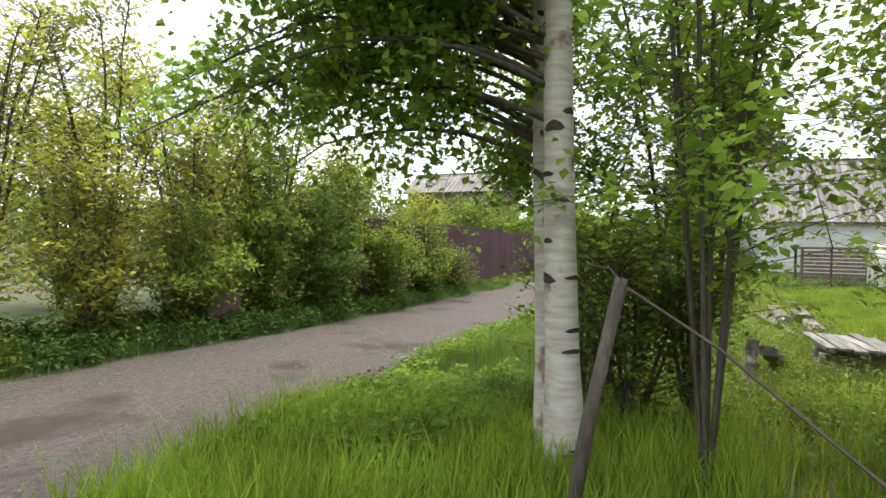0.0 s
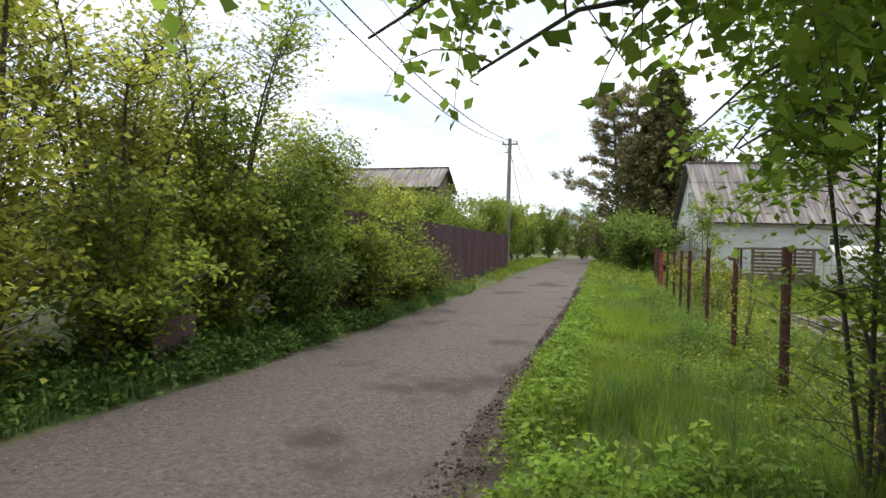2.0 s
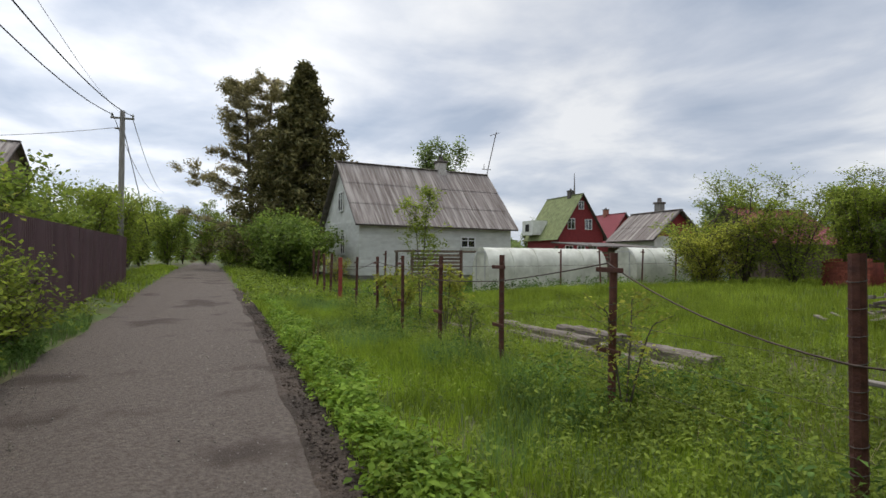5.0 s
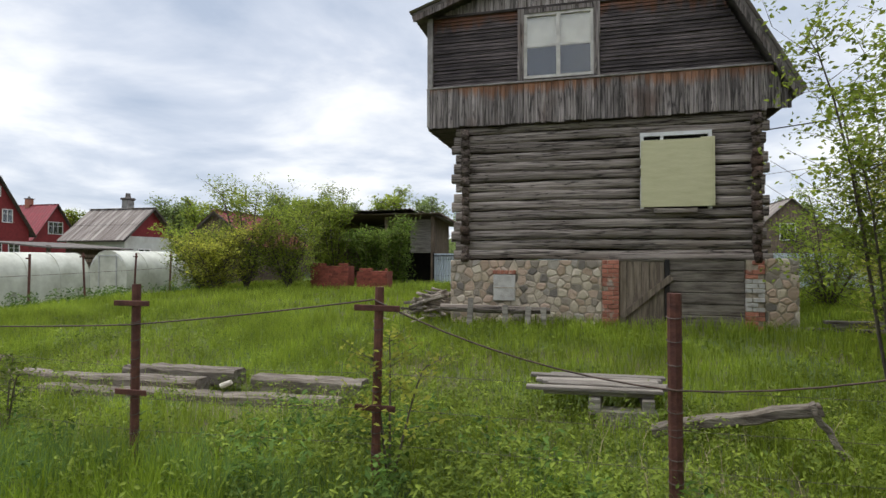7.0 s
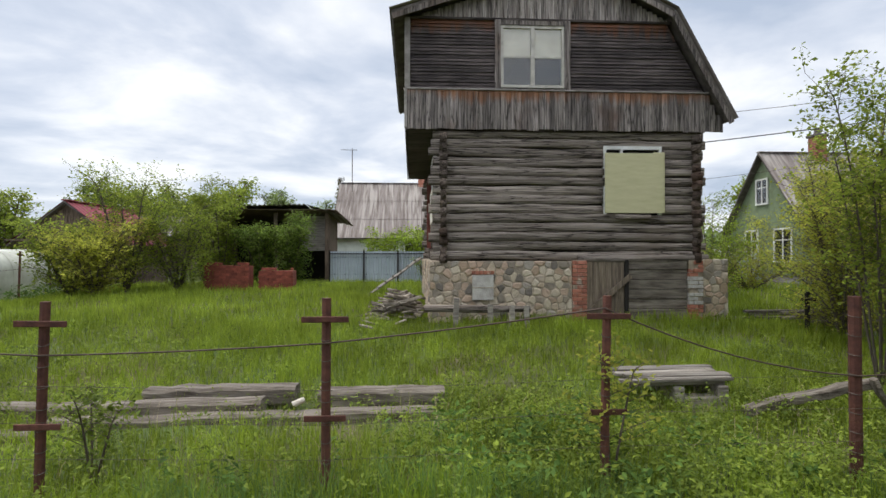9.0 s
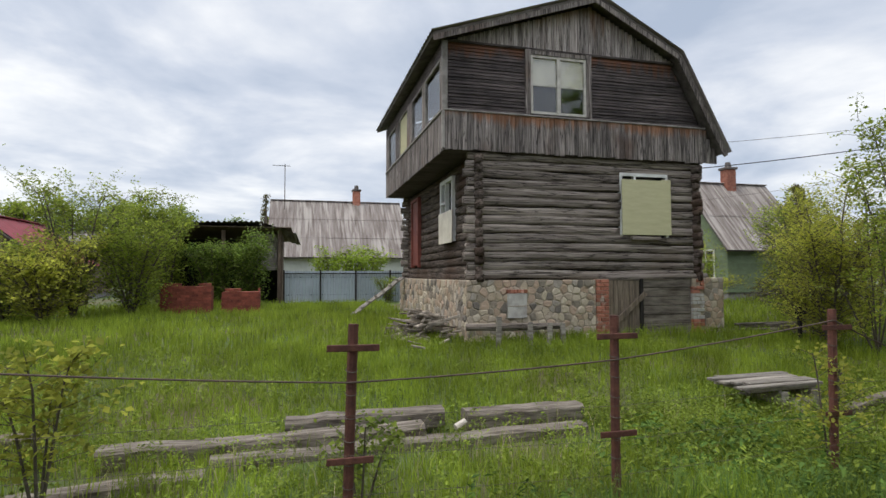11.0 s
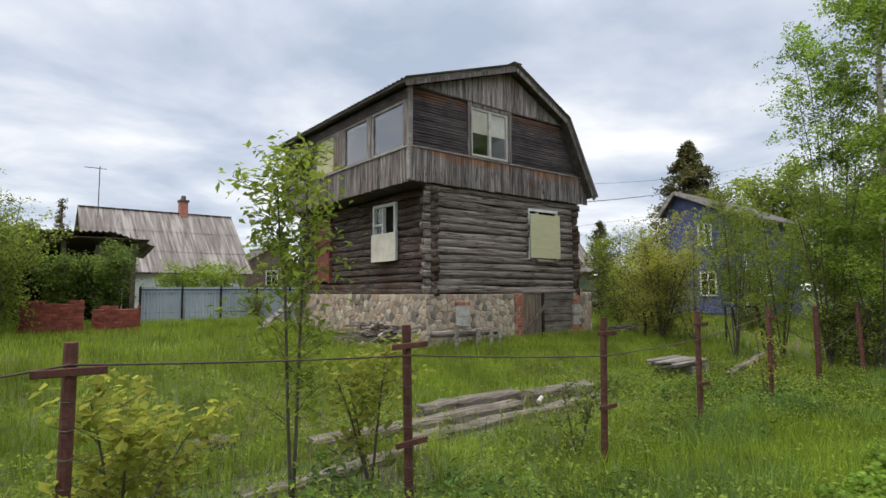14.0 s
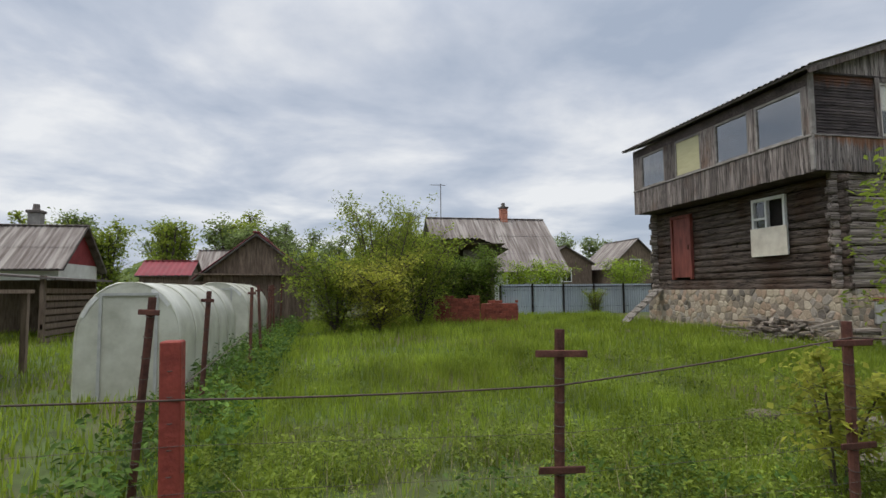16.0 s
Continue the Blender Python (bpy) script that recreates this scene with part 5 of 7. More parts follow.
for k, end, drop in ((-0.38, (14.0, -5.32, 10.56), 2.36), (0.38, (14.0, -3.75, 8.56), 2.0)):
    solid("overhead_cable", tube(sag((PX, PY + k, 7.6), end, drop, 30), 0.018, 5), M_CABLE, "thin black overhead power cable", "cable", "overhead cables")
    solid("overhead_cable", tube(sag((PX, PY + k, 7.6), (-64.0, -6.6 + k, 8.0), 0.9, 20), 0.016, 5), M_CABLE, "thin black overhead power cable", "cable", "overhead cables")
solid("overhead_wire", tube(sag((PX, PY, 7.6), (14.0, -2.9, 9.4), 1.7, 24), 0.007, 4), M_THINWIRE, "very thin pale overhead wire", "cable")
solid("side_service_wire", tube(sag((PX, PY - 0.3, 7.0), (-31.0, -15.0, 6.5), 0.2, 12), 0.012, 4), M_THINWIRE, "thin service wire to the house over the fence", "cable")
for k, (za, zb, rad) in enumerate(((5.4, 10.5, 0.016), (6.3, 11.2, 0.008), (4.4, 9.3, 0.006))):
    solid("house_cable", tube(sag((1.95, 14.5 + k * 0.5, za - 0.9), (34.0, 17.0, zb), 0.5, 20), rad, 4), M_CABLE if k == 0 else M_THINWIRE, "service cable running to the log house roof", "cable", "service cables")

# ---- greenhouses ----


def tunnel(name, label, x0, x1, y0, y1, z0, h):
    """A polycarbonate tunnel with arched end, ribs and a door."""
    g = thing(name, ((x0 + x1) / 2, y0, z0), label, "greenhouse", "polycarbonate greenhouses")
    a = np.linspace(0, np.pi, 15)
    cx, rad = (x0 + x1) / 2, (x1 - x0) / 2
    prof = [(cx + rad * 1.0 * math.cos(t) * (1.0 if math.sin(t) > 0.02 else 1.0), z0 + (h - 0.95) * 0 + 0.95 * (1 if 0 < t < math.pi else 0) + (h - 0.95) * math.sin(t)) for t in a]
    prof = [(x1, z0 - 0.1)] + [(p[0], max(p[1], z0 + 0.95)) for p in prof] + [(x0, z0 - 0.1)]
    n = len(prof)
    v = [(p[0], y, p[1]) for y in (y0, y1) for p in prof]
    part("cover", (v, [[i, i + 1, i + n + 1, i + n] for i in range(n - 1)]), M_POLY, g, "milky polycarbonate cover", smooth=True)
    for y in (y0, y1):
        e = part("end_panel", ([(p[0], y, p[1]) for p in prof] + [(p[0], y + 0.015, p[1]) for p in prof], [list(range(n)), list(range(2 * n - 1, n - 1, -1))]), M_POLY, g)
        if y == y0:
            part("door_frame", join(box(cx - 0.4, cx - 0.36, y - 0.03, y - 0.004, z0, z0 + 1.6), box(cx + 0.36, cx + 0.4, y - 0.03, y - 0.004, z0, z0 + 1.6), box(cx - 0.4, cx + 0.4, y - 0.03, y - 0.004, z0 + 1.6, z0 + 1.64)), M_CERAMIC, e)
    for q in (4, 5, 11, 12):
        (xa, za), (xb, zb) = prof[q], prof[q + 1]
        part("tape_strip", beam((xa, y0 - 0.008, za - 0.03), (xb, y0 - 0.008, zb - 0.03), 0.006, 0.06), M_WHITE, g, "white tape on the arch")
    ny = int((y1 - y0) / 0.9)
    for k in range(ny + 1):
        y = y0 + (y1 - y0) * k / ny
        part("rib", tube([(p[0] + 0.012 * (1 if p[0] > cx else -1), y, p[1] + 0.004) for p in prof], 0.014, 4, False), M_POLY, g)
    part("base_board", box(x1 + 0.02, x1 + 0.05, y0, y1, z0 - 0.15, z0 + 0.12), M_WOODSHED, g)
    return g


tunnel("greenhouse", "arched milky polycarbonate greenhouse with door", -18.4, -17.0, 8.8, 14.0, -0.2, 1.8)
tunnel("greenhouse", "arched milky polycarbonate greenhouse behind another", -18.5, -16.9, 15.4, 20.4, -0.1, 1.8)
st = thing("lumber_rack", (-21.5, 9.0, -0.1), "low open wooden rack of stacked boards", "shelter")
part("roof_board", box(-22.8, -20.4, 6.9, 12.0, 1.45, 1.52), M_WOODSHED, st)
for k in range(9):
    part("slat", box(-20.5, -20.46, 7.0, 9.2, 0.05 + k * 0.15, 0.16 + k * 0.15), M_WOODSHED, st)
for px, py in ((-20.5, 7.0), (-20.5, 9.2), (-20.5, 11.9), (-22.7, 7.0), (-22.7, 11.9)):
    part("post", box(px - 0.05, px + 0.05, py - 0.05, py + 0.05, -0.3, 1.45), M_WOODSHED, st)
lean = thing("lean_to", (-24.5, 19.0, 0.0), "grey lean-to with patched flat roof boards", "shed")
part("roof_board", beam((-26.0, 19.2, 2.15), (-22.2, 19.2, 1.85), 4.2, 0.06, up=(0, 0, 1)), M_ROOFDARK, lean)
part("wall", box(-25.8, -22.6, 20.9, 21.0, -0.2, 1.9), M_WOODSHED, lean)
for k in range(8):
    part("slat", box(-22.62, -22.55, 17.2 + k * 0.02, 20.9, 0.05 + k * 0.2, 0.19 + k * 0.2), M_WOODSHED, lean)
for px, py in ((-25.7, 17.3), (-22.6, 17.3)):
    part("post", box(px - 0.06, px + 0.06, py - 0.06, py + 0.06, -0.3, 1.95), M_WOODSHED, lean)

# ---- open shed, red stack ----
os_ = thing("open_shed", (-10.0, 24.3, 0.3), "old open-fronted plank shed with corrugated roof", "shed")
for k in range(13):
    part("plank", box(-7.78, -7.74, 22.9 + k * 0.2, 23.085 + k * 0.2, 0.2, 3.2, 0.004), M_WOODSHED, os_)
# back wall near black: the shed's inner shade is put into its colour
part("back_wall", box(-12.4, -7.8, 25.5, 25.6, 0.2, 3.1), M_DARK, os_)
part("side_wall", box(-12.45, -12.38, 22.9, 25.6, 0.2, 3.2), M_WOODSHED, os_)
part("inner_panel", box(-9.0, -7.95, 23.3, 23.36, 1.7, 3.2), M_PLANK, os_, "pale panel under the roof")
for px in (-12.3, -10.0, -7.85):
    part("post", box(px - 0.07, px + 0.07, 22.85, 22.99, 0.1, 3.3), M_WOODSHED, os_)
part("roof_deck", ([(-12.9, 22.4, 3.42), (-7.4, 22.4, 3.42), (-7.2, 26.0, 3.1), (-12.9, 26.0, 3.1), (-12.9, 22.4, 3.39), (-7.4, 22.4, 3.39), (-7.2, 26.0, 3.03), (-12.9, 26.0, 3.03)],
                   [[0, 1, 2, 3], [7, 6, 5, 4], [0, 4, 5, 1], [1, 5, 6, 2], [2, 6, 7, 3], [3, 7, 4, 0]]), M_WOODSHED, os_)
for sheet in corrugated((-12.95, 22.3, 3.46), (-8.6, 22.3, 3.56), (-8.6, 26.0, 3.3), (-12.95, 26.0, 3.2), 0.2, 0.035, 1):
    part("roof_sheet", sheet, M_ROOFOLDX, os_, smooth=True)
for sheet in corrugated((-8.6, 22.3, 3.56), (-7.2, 22.6, 3.12), (-7.0, 26.0, 2.85), (-8.6, 26.0, 3.3), 0.2, 0.02, 1):
    part("roof_sheet", sheet, M_ROOFOLDX, os_, smooth=True)
r = np.random.default_rng(21)
for nm, x0, x1, y0, rows_, in (("brick_stack", -11.25, -9.75, 18.1, 12), ("brick_stack", -9.5, -8.3, 18.3, 10)):
    stack = thing(nm, ((x0 + x1) / 2, y0, 0.2), "stack of red bricks overgrown at the back", "brick stack", "red brick stacks")
    part("core", box(x0 + 0.03, x1 - 0.03, y0 + 0.03, y0 + 0.7, 0.1, 0.06 + rows_ * 0.09), M_REDSHEET, stack)
    for k in range(rows_):
        xk = x0 + 0.12 * (k % 2)
        while xk < x1 - 0.05:
            w = min(0.25, x1 - xk)
            if k < rows_ - 2 or r.uniform() < 0.6:
                part("brick", box(xk + 0.004, xk + w - 0.004, y0 + r.uniform(-0.012, 0.012), y0 + 0.12, 0.18 + k * 0.09, 0.18 + k * 0.09 + 0.083, 0.005), M_REDSHEET, stack)
            xk += w

# ---- timber, planks and rubbish on the plot ----


def lying(name, label, a, b, w, h, mat, category, group=""):
    """A rough timber lying along a-b, with worn corners."""
    n = 9
    a, b = np.array(a, float), np.array(b, float)
    d = (b - a) / np.linalg.norm(b - a)
    s = np.cross(d, (0, 0, 1))
    s /= np.linalg.norm(s)
    u = np.cross(s, d)
    r = np.random.default_rng(abs(int(a[0] * 97 + a[1] * 31 + a[2] * 57)))
    ring = [(-0.5, -0.38), (-0.36, -0.5), (0.36, -0.5), (0.5, -0.36), (0.5, 0.34), (0.37, 0.5), (-0.34, 0.5), (-0.5, 0.36)]
    v = []
    for t in np.linspace(0, 1, n):
        k = r.uniform(0.93, 1.05)
        off = s * r.normal(0, 0.01) + u * r.normal(0, 0.008)
        v += [a + (b - a) * t + off + s * w * k * p + u * h * k * q for p, q in ring]
    f = [[i * 8 + j, i * 8 + (j + 1) % 8, (i + 1) * 8 + (j + 1) % 8, (i + 1) * 8 + j] for i in range(n - 1) for j in range(8)] + [list(range(8))[::-1], [(n - 1) * 8 + j for j in range(8)]]
    return solid(name, (v, f), mat, label, category, group)


lab = "long grey weathered timber lying in the grass"
lying("timber", lab, (-8.9, 5.12, -0.21), (-5.85, 5.12, -0.17), 0.26, 0.24, M_TIMBER, "timber", "old timbers")
lying("timber", lab, (-7.25, 5.50, -0.10), (-5.55, 5.44, -0.08), 0.27, 0.22, M_TIMBER, "timber", "old timbers")
lying("timber", lab, (-5.30, 5.42, -0.15), (-3.86, 5.44, -0.14), 0.27, 0.24, M_TIMBER, "timber", "old timbers")
lying("timber", lab, (-7.9, 4.82, -0.25), (-4.0, 5.08, -0.24), 0.22, 0.18, M_TIMBER, "timber", "old timbers")
solid("white_birch_log", tube([(-5.52, 5.02, -0.10), (-5.40, 5.06, -0.05)], [0.035, 0.03], 9), M_BIRCH, "short pale birch log on the timbers", "log", smooth=False)
lying("timber", lab, (-9.9, 4.3, -0.28), (-7.9, 4.55, -0.26), 0.2, 0.16, M_TIMBER, "timber", "old timbers")
lying("leaning_beam", "grey squared beam resting on a leaning stake", (-0.75, 4.62, -0.12), (0.52, 4.42, 0.2), 0.15, 0.10, M_TIMBER, "timber")
lying("leaning_stake", "short grey stake leaning over the beam", (0.40, 4.30, 0.26), (0.72, 4.22, -0.28), 0.11, 0.05, M_TIMBER, "timber")
pal = thing("plank_pile", (-1.2, 5.35, -0.2), "low pile of silver-grey planks on bearers", "planks")
for k in range(6):
    part("plank", beam((-1.92 + 0.07 * (k * 3 % 4), 5.02 + k * 0.125, 0.11 + 0.012 * (k * 5 % 3)), (-0.60 + 0.05 * (k * 7 % 3), 5.10 + k * 0.125, 0.11 + 0.008 * (k % 2)), 0.115, 0.035, 0.005), M_PLANK, pal)
for k in range(4):
    part("plank", beam((-1.75, 5.08 + k * 0.17, 0.065), (-0.68, 5.14 + k * 0.17, 0.065), 0.12, 0.035, 0.005), M_PLANK, pal)
part("bearer", beam((-1.25, 5.0, -0.05), (-1.2, 5.75, -0.05), 0.12, 0.17, 0.01), M_PLANK, pal)
part("bearer", beam((-0.74, 5.0, -0.06), (-0.72, 5.8, -0.06), 0.12, 0.2, 0.01), M_PLANK, pal)
part("foot", box(-1.2, -0.65, 5.0, 5.2, -0.32, -0.08, 0.01), M_PLANK, pal)
fp = thing("firewood_pile", (-4.55, 11.0, 0.1), "loose heap of split firewood and scraps", "firewood")
r = np.random.default_rng(11)
for k in range(170):
    q = r.uniform(0, 1)
    c = np.array([-4.55 + r.normal() * 0.27, 11.0 + r.normal() * 0.6, 0])
    top = 0.5 * math.exp(-((c[0] + 4.45) / 0.45) ** 2)
    c[2] = float(ground_z(c[0], c[1])) + 0.05 + top * r.uniform(0.1, 1)
    a = r.uniform(-0.9, 0.9)
    l = r.uniform(0.10, 0.32)
    d = np.array([math.cos(a), math.sin(a), r.uniform(-0.3, 0.3)]) * l
    part("piece", beam(c - d, c + d, r.uniform(0.035, 0.085), r.uniform(0.02, 0.06), 0.006), M_FIREWOOD, fp)
ben = thing("log_bench", (-2.9, 9.45, 0.1), "old log laid on short stakes before the stone wall", "bench")
part("seat_log", tube([(-4.0, 9.55, 0.50), (-3.0, 9.55, 0.48), (-1.95, 9.6, 0.47)], [0.07, 0.075, 0.06], 9), M_LOG, ben, smooth=True)
for px, h, ln in ((-3.42, 0.70, 0.03), (-2.75, 0.58, 0.0), (-2.35, 0.56, 0.02), (-2.05, 0.55, -0.01)):
    part("stake", beam((px, 9.38, 0.0), (px + ln, 9.40, h), 0.10, 0.05, 0.006, up=(0, 1, 0)), M_PLANK, ben)
lying("ramp_board", "plank leaning up to the red door", (-5.6, 16.2, 0.25), (-3.95, 16.6, 1.42), 0.35, 0.05, M_PLANK, "plank")
for k in range(7):
    q = k / 7
    lying("ramp_cleat", "short batten nailed across the leaning plank", (-5.5 + 1.6 * q, 16.02 + 0.4 * q, 0.36 + 1.15 * q), (-5.5 + 1.6 * q, 16.42 + 0.4 * q, 0.36 + 1.15 * q), 0.05, 0.04, M_PLANK, "batten", "ramp cleats")
r = np.random.default_rng(5)
rub = thing("rubble_heap", (3.4, 9.6, 0.1), "low heap of grey rotten planks beside the house", "planks")
for k in range(16):
    xk = 2.4 + r.uniform(0, 2.4)
    yk = 9.6 + r.uniform(-0.3, 0.5)
    a = r.uniform(-0.25, 0.25)
    l = r.uniform(0.4, 0.9)
    zk = float(ground_z(xk, yk)) + 0.08 + 0.03 * (k % 5)
    part("plank", beam((xk - l, yk - a * l, zk), (xk + l, yk + a * l, zk + r.uniform(-0.03, 0.05)), 0.14, 0.05, 0.006), M_TIMBER, rub)
fr = thing("garden_swing", (4.1, 6.5, 0.0), "black iron frame of an old garden swing", "swing")
for a, b in (((4.55, 7.1, -0.2), (4.55, 7.1, 1.04)), ((4.55, 7.1, 1.04), (3.80, 5.95, 1.03)), ((3.80, 5.95, 1.03), (3.62, 5.7, -0.2)), ((4.9, 6.9, -0.2), (4.75, 7.0, 0.98)), ((3.80, 5.95, 1.03), (4.1, 5.7, -0.2))):
    part("bar", tube([a, b], 0.028, 6), M_DARK, fr)
for px, py in ((4.6, 9.4), (2.9, 8.6)):
    q = thing("iron_cross_post", (px, py, 0.0), "dark iron post with crosspiece in the garden", "fence post", "garden cross posts")
    part("pole", box(px - 0.03, px + 0.03, py - 0.03, py + 0.03, -0.2, 0.85), M_DARK, q)
    part("crosspiece", box(px - 0.14, px + 0.14, py - 0.04, py - 0.02, 0.68, 0.74), M_DARK, q)
mh = thing("meadow_stump", (-9.75, 5.6, -0.2), "low sawn stump with orange-brown face", "stump")
part("stump", tube([(-9.75, 5.6, -0.35), (-9.75, 5.6, -0.05)], [0.24, 0.2], 10), M_BARK, mh)
part("sawn_face", tube([(-9.75, 5.6, -0.05), (-9.75, 5.6, -0.035)], [0.195, 0.19], 10), M_DOORW, mh)

# house over the brown fence
lh = gable_house("house_over_fence", "dark roofed house behind the trees over the fence", -34.1, -30.1, -17.5, -10.0, 0.2, 5.4, 6.8, "y", M_WOODSHED, M_ROOFOLD, 0.3, 2, 0.0, 0.4, 0.3, M_WOODSHED)

# ---- trees and bushes ----


def grow(r, base, height, stems, spread, lean=0.1, twigs=26, twig_len=0.5, start=0.25, droop=0.0, rad=0.03, tip=0.5, low=0.62):
    """Stems with side twigs: strands for the wood, and points along the twigs for leaves."""
    wood, spots = [], []
    base = np.array(base, float)
    for s in range(stems):
        a = 2 * np.pi * (s + r.uniform(-0.3, 0.3)) / stems
        hh = height * r.uniform(low, 0.95)
        out = spread * (r.uniform(0.15, 1.0) ** 0.6) if stems > 1 else spread * 0.15
        if low < 0.6:                                    # short outer stems round the bush off
            out = spread * (1.25 - 0.95 * hh / height) * r.uniform(0.8, 1.1)
        t = np.linspace(0, 1, 7)
        p = base + np.stack([np.cos(a) * out * t ** 0.9, np.sin(a) * out * t ** 0.9, hh * (t if stems == 1 else np.sin(t * 1.45) / np.sin(1.45))], 1) + np.cumsum(r.normal(0, 0.018 * height / 3, (7, 3)), 0) * t[:, None]
        wood.append((p, rad * (1 - 0.85 * t) + 0.003))
        n = int(twigs * r.uniform(0.8, 1.2))
        for k in range(n):
            q = start + (1 - start) * (k + r.uniform(0, 1)) / n
            i = min(int(q * 6), 5)
            o = p[i] + (p[i + 1] - p[i]) * (q * 6 - i)
            b = r.uniform(0, 2 * np.pi)
            l = twig_len * r.uniform(0.5, 1.2) * (1 - tip * max(0, (q - 0.35) / 0.65))
            e = np.linspace(0, 1, 4)
            d = np.array([np.cos(b), np.sin(b), r.uniform(0.25, 0.75)])
            tw = o + d * l * e[:, None] + np.stack([0 * e, 0 * e, -droop * l * e ** 2], 1) + r.normal(0, 0.03 * l, (4, 3)) * e[:, None]
            wood.append((tw, np.array([0.2, 0.15, 0.1, 0.05]) * rad * 1.2 + 0.0015))
            spots.append(tw)
    return wood, spots


def leafed(r, spots, count, jitter):
    """Leaf points scattered along the twigs, more at the ends."""
    sp = np.array(spots)
    k = r.integers(0, len(sp), count)
    u = r.uniform(0.15, 1.1, count) * 3
    i = np.clip(u.astype(int), 0, 2)
    w = (u - i)[:, None]
    return sp[k, i] * (1 - w) + sp[k, i + 1] * w + r.normal(0, jitter, (count, 3))


def plant(name, label, category, r, base, height, stems, spread, leaves, size, mat, group="", bark=None, flat=0.35, jitter=0.06, wide=0.62, sub=0, **kw):
    """A tree or bush: stems as one part, crown of single leaves as another."""
    base = (base[0], base[1], float(ground_z(base[0], base[1])) - 0.03) if len(base) == 2 else base
    t = thing(name, base, label, category, group)
    wood, spots = grow(r, base, height, stems, spread, **kw)
    if sub:
        extra = []
        for tw in spots:
            for k in range(sub):
                o = tw[r.integers(1, 4)]
                d = r.normal(0, 1, 3) + np.array([0, 0, 0.2])
                d /= np.linalg.norm(d)
                l = np.linalg.norm(tw[-1] - tw[0]) * 0.55
                e = np.linspace(0, 1, 4)[:, None]
                q = o + d * l * e
                wood.append((q, np.array([0.004, 0.003, 0.002, 0.0015])))
                extra.append(q)
        spots = spots + extra
    for p_, r_ in (s for s in wood if len(s[0]) == 7):
        part("trunk" if stems == 1 else "stem", tube(p_, r_, 6, False), bark or M_BARK, t, smooth=True)
    part("twig_work", tubes([s for s in wood if len(s[0]) == 4], 3), bark or M_BARK, t, kind="stuff")
    part("crown", leaf_geo(leafed(r, spots, leaves, jitter), size, r, flat, 0.25, wide), mat, t, kind="stuff")
    return t

# birch pair by the lane
r = np.random.default_rng(31)


def clipped(p):
    """True where twigs over the lane have been cut back to let people pass."""
    x, y, z = p[:, 0], p[:, 1], p[:, 2]
    low = z < np.where(x > 2.6, 1.3 + 0.22 * np.clip(2.3 - y, 0, 1.5), 1.35 + 0.8 * np.clip(2.3 - y, 0, 1.5))
    return ((y < 2.3) & low & (x > 1.5)) | ((x > 4.4) & (z < 2.2)) | ((x < 2.4) & (y < 1.7) & (z < 3.2)) | ((x > 3.75) & (y > 2.7) & (z < 2.6))


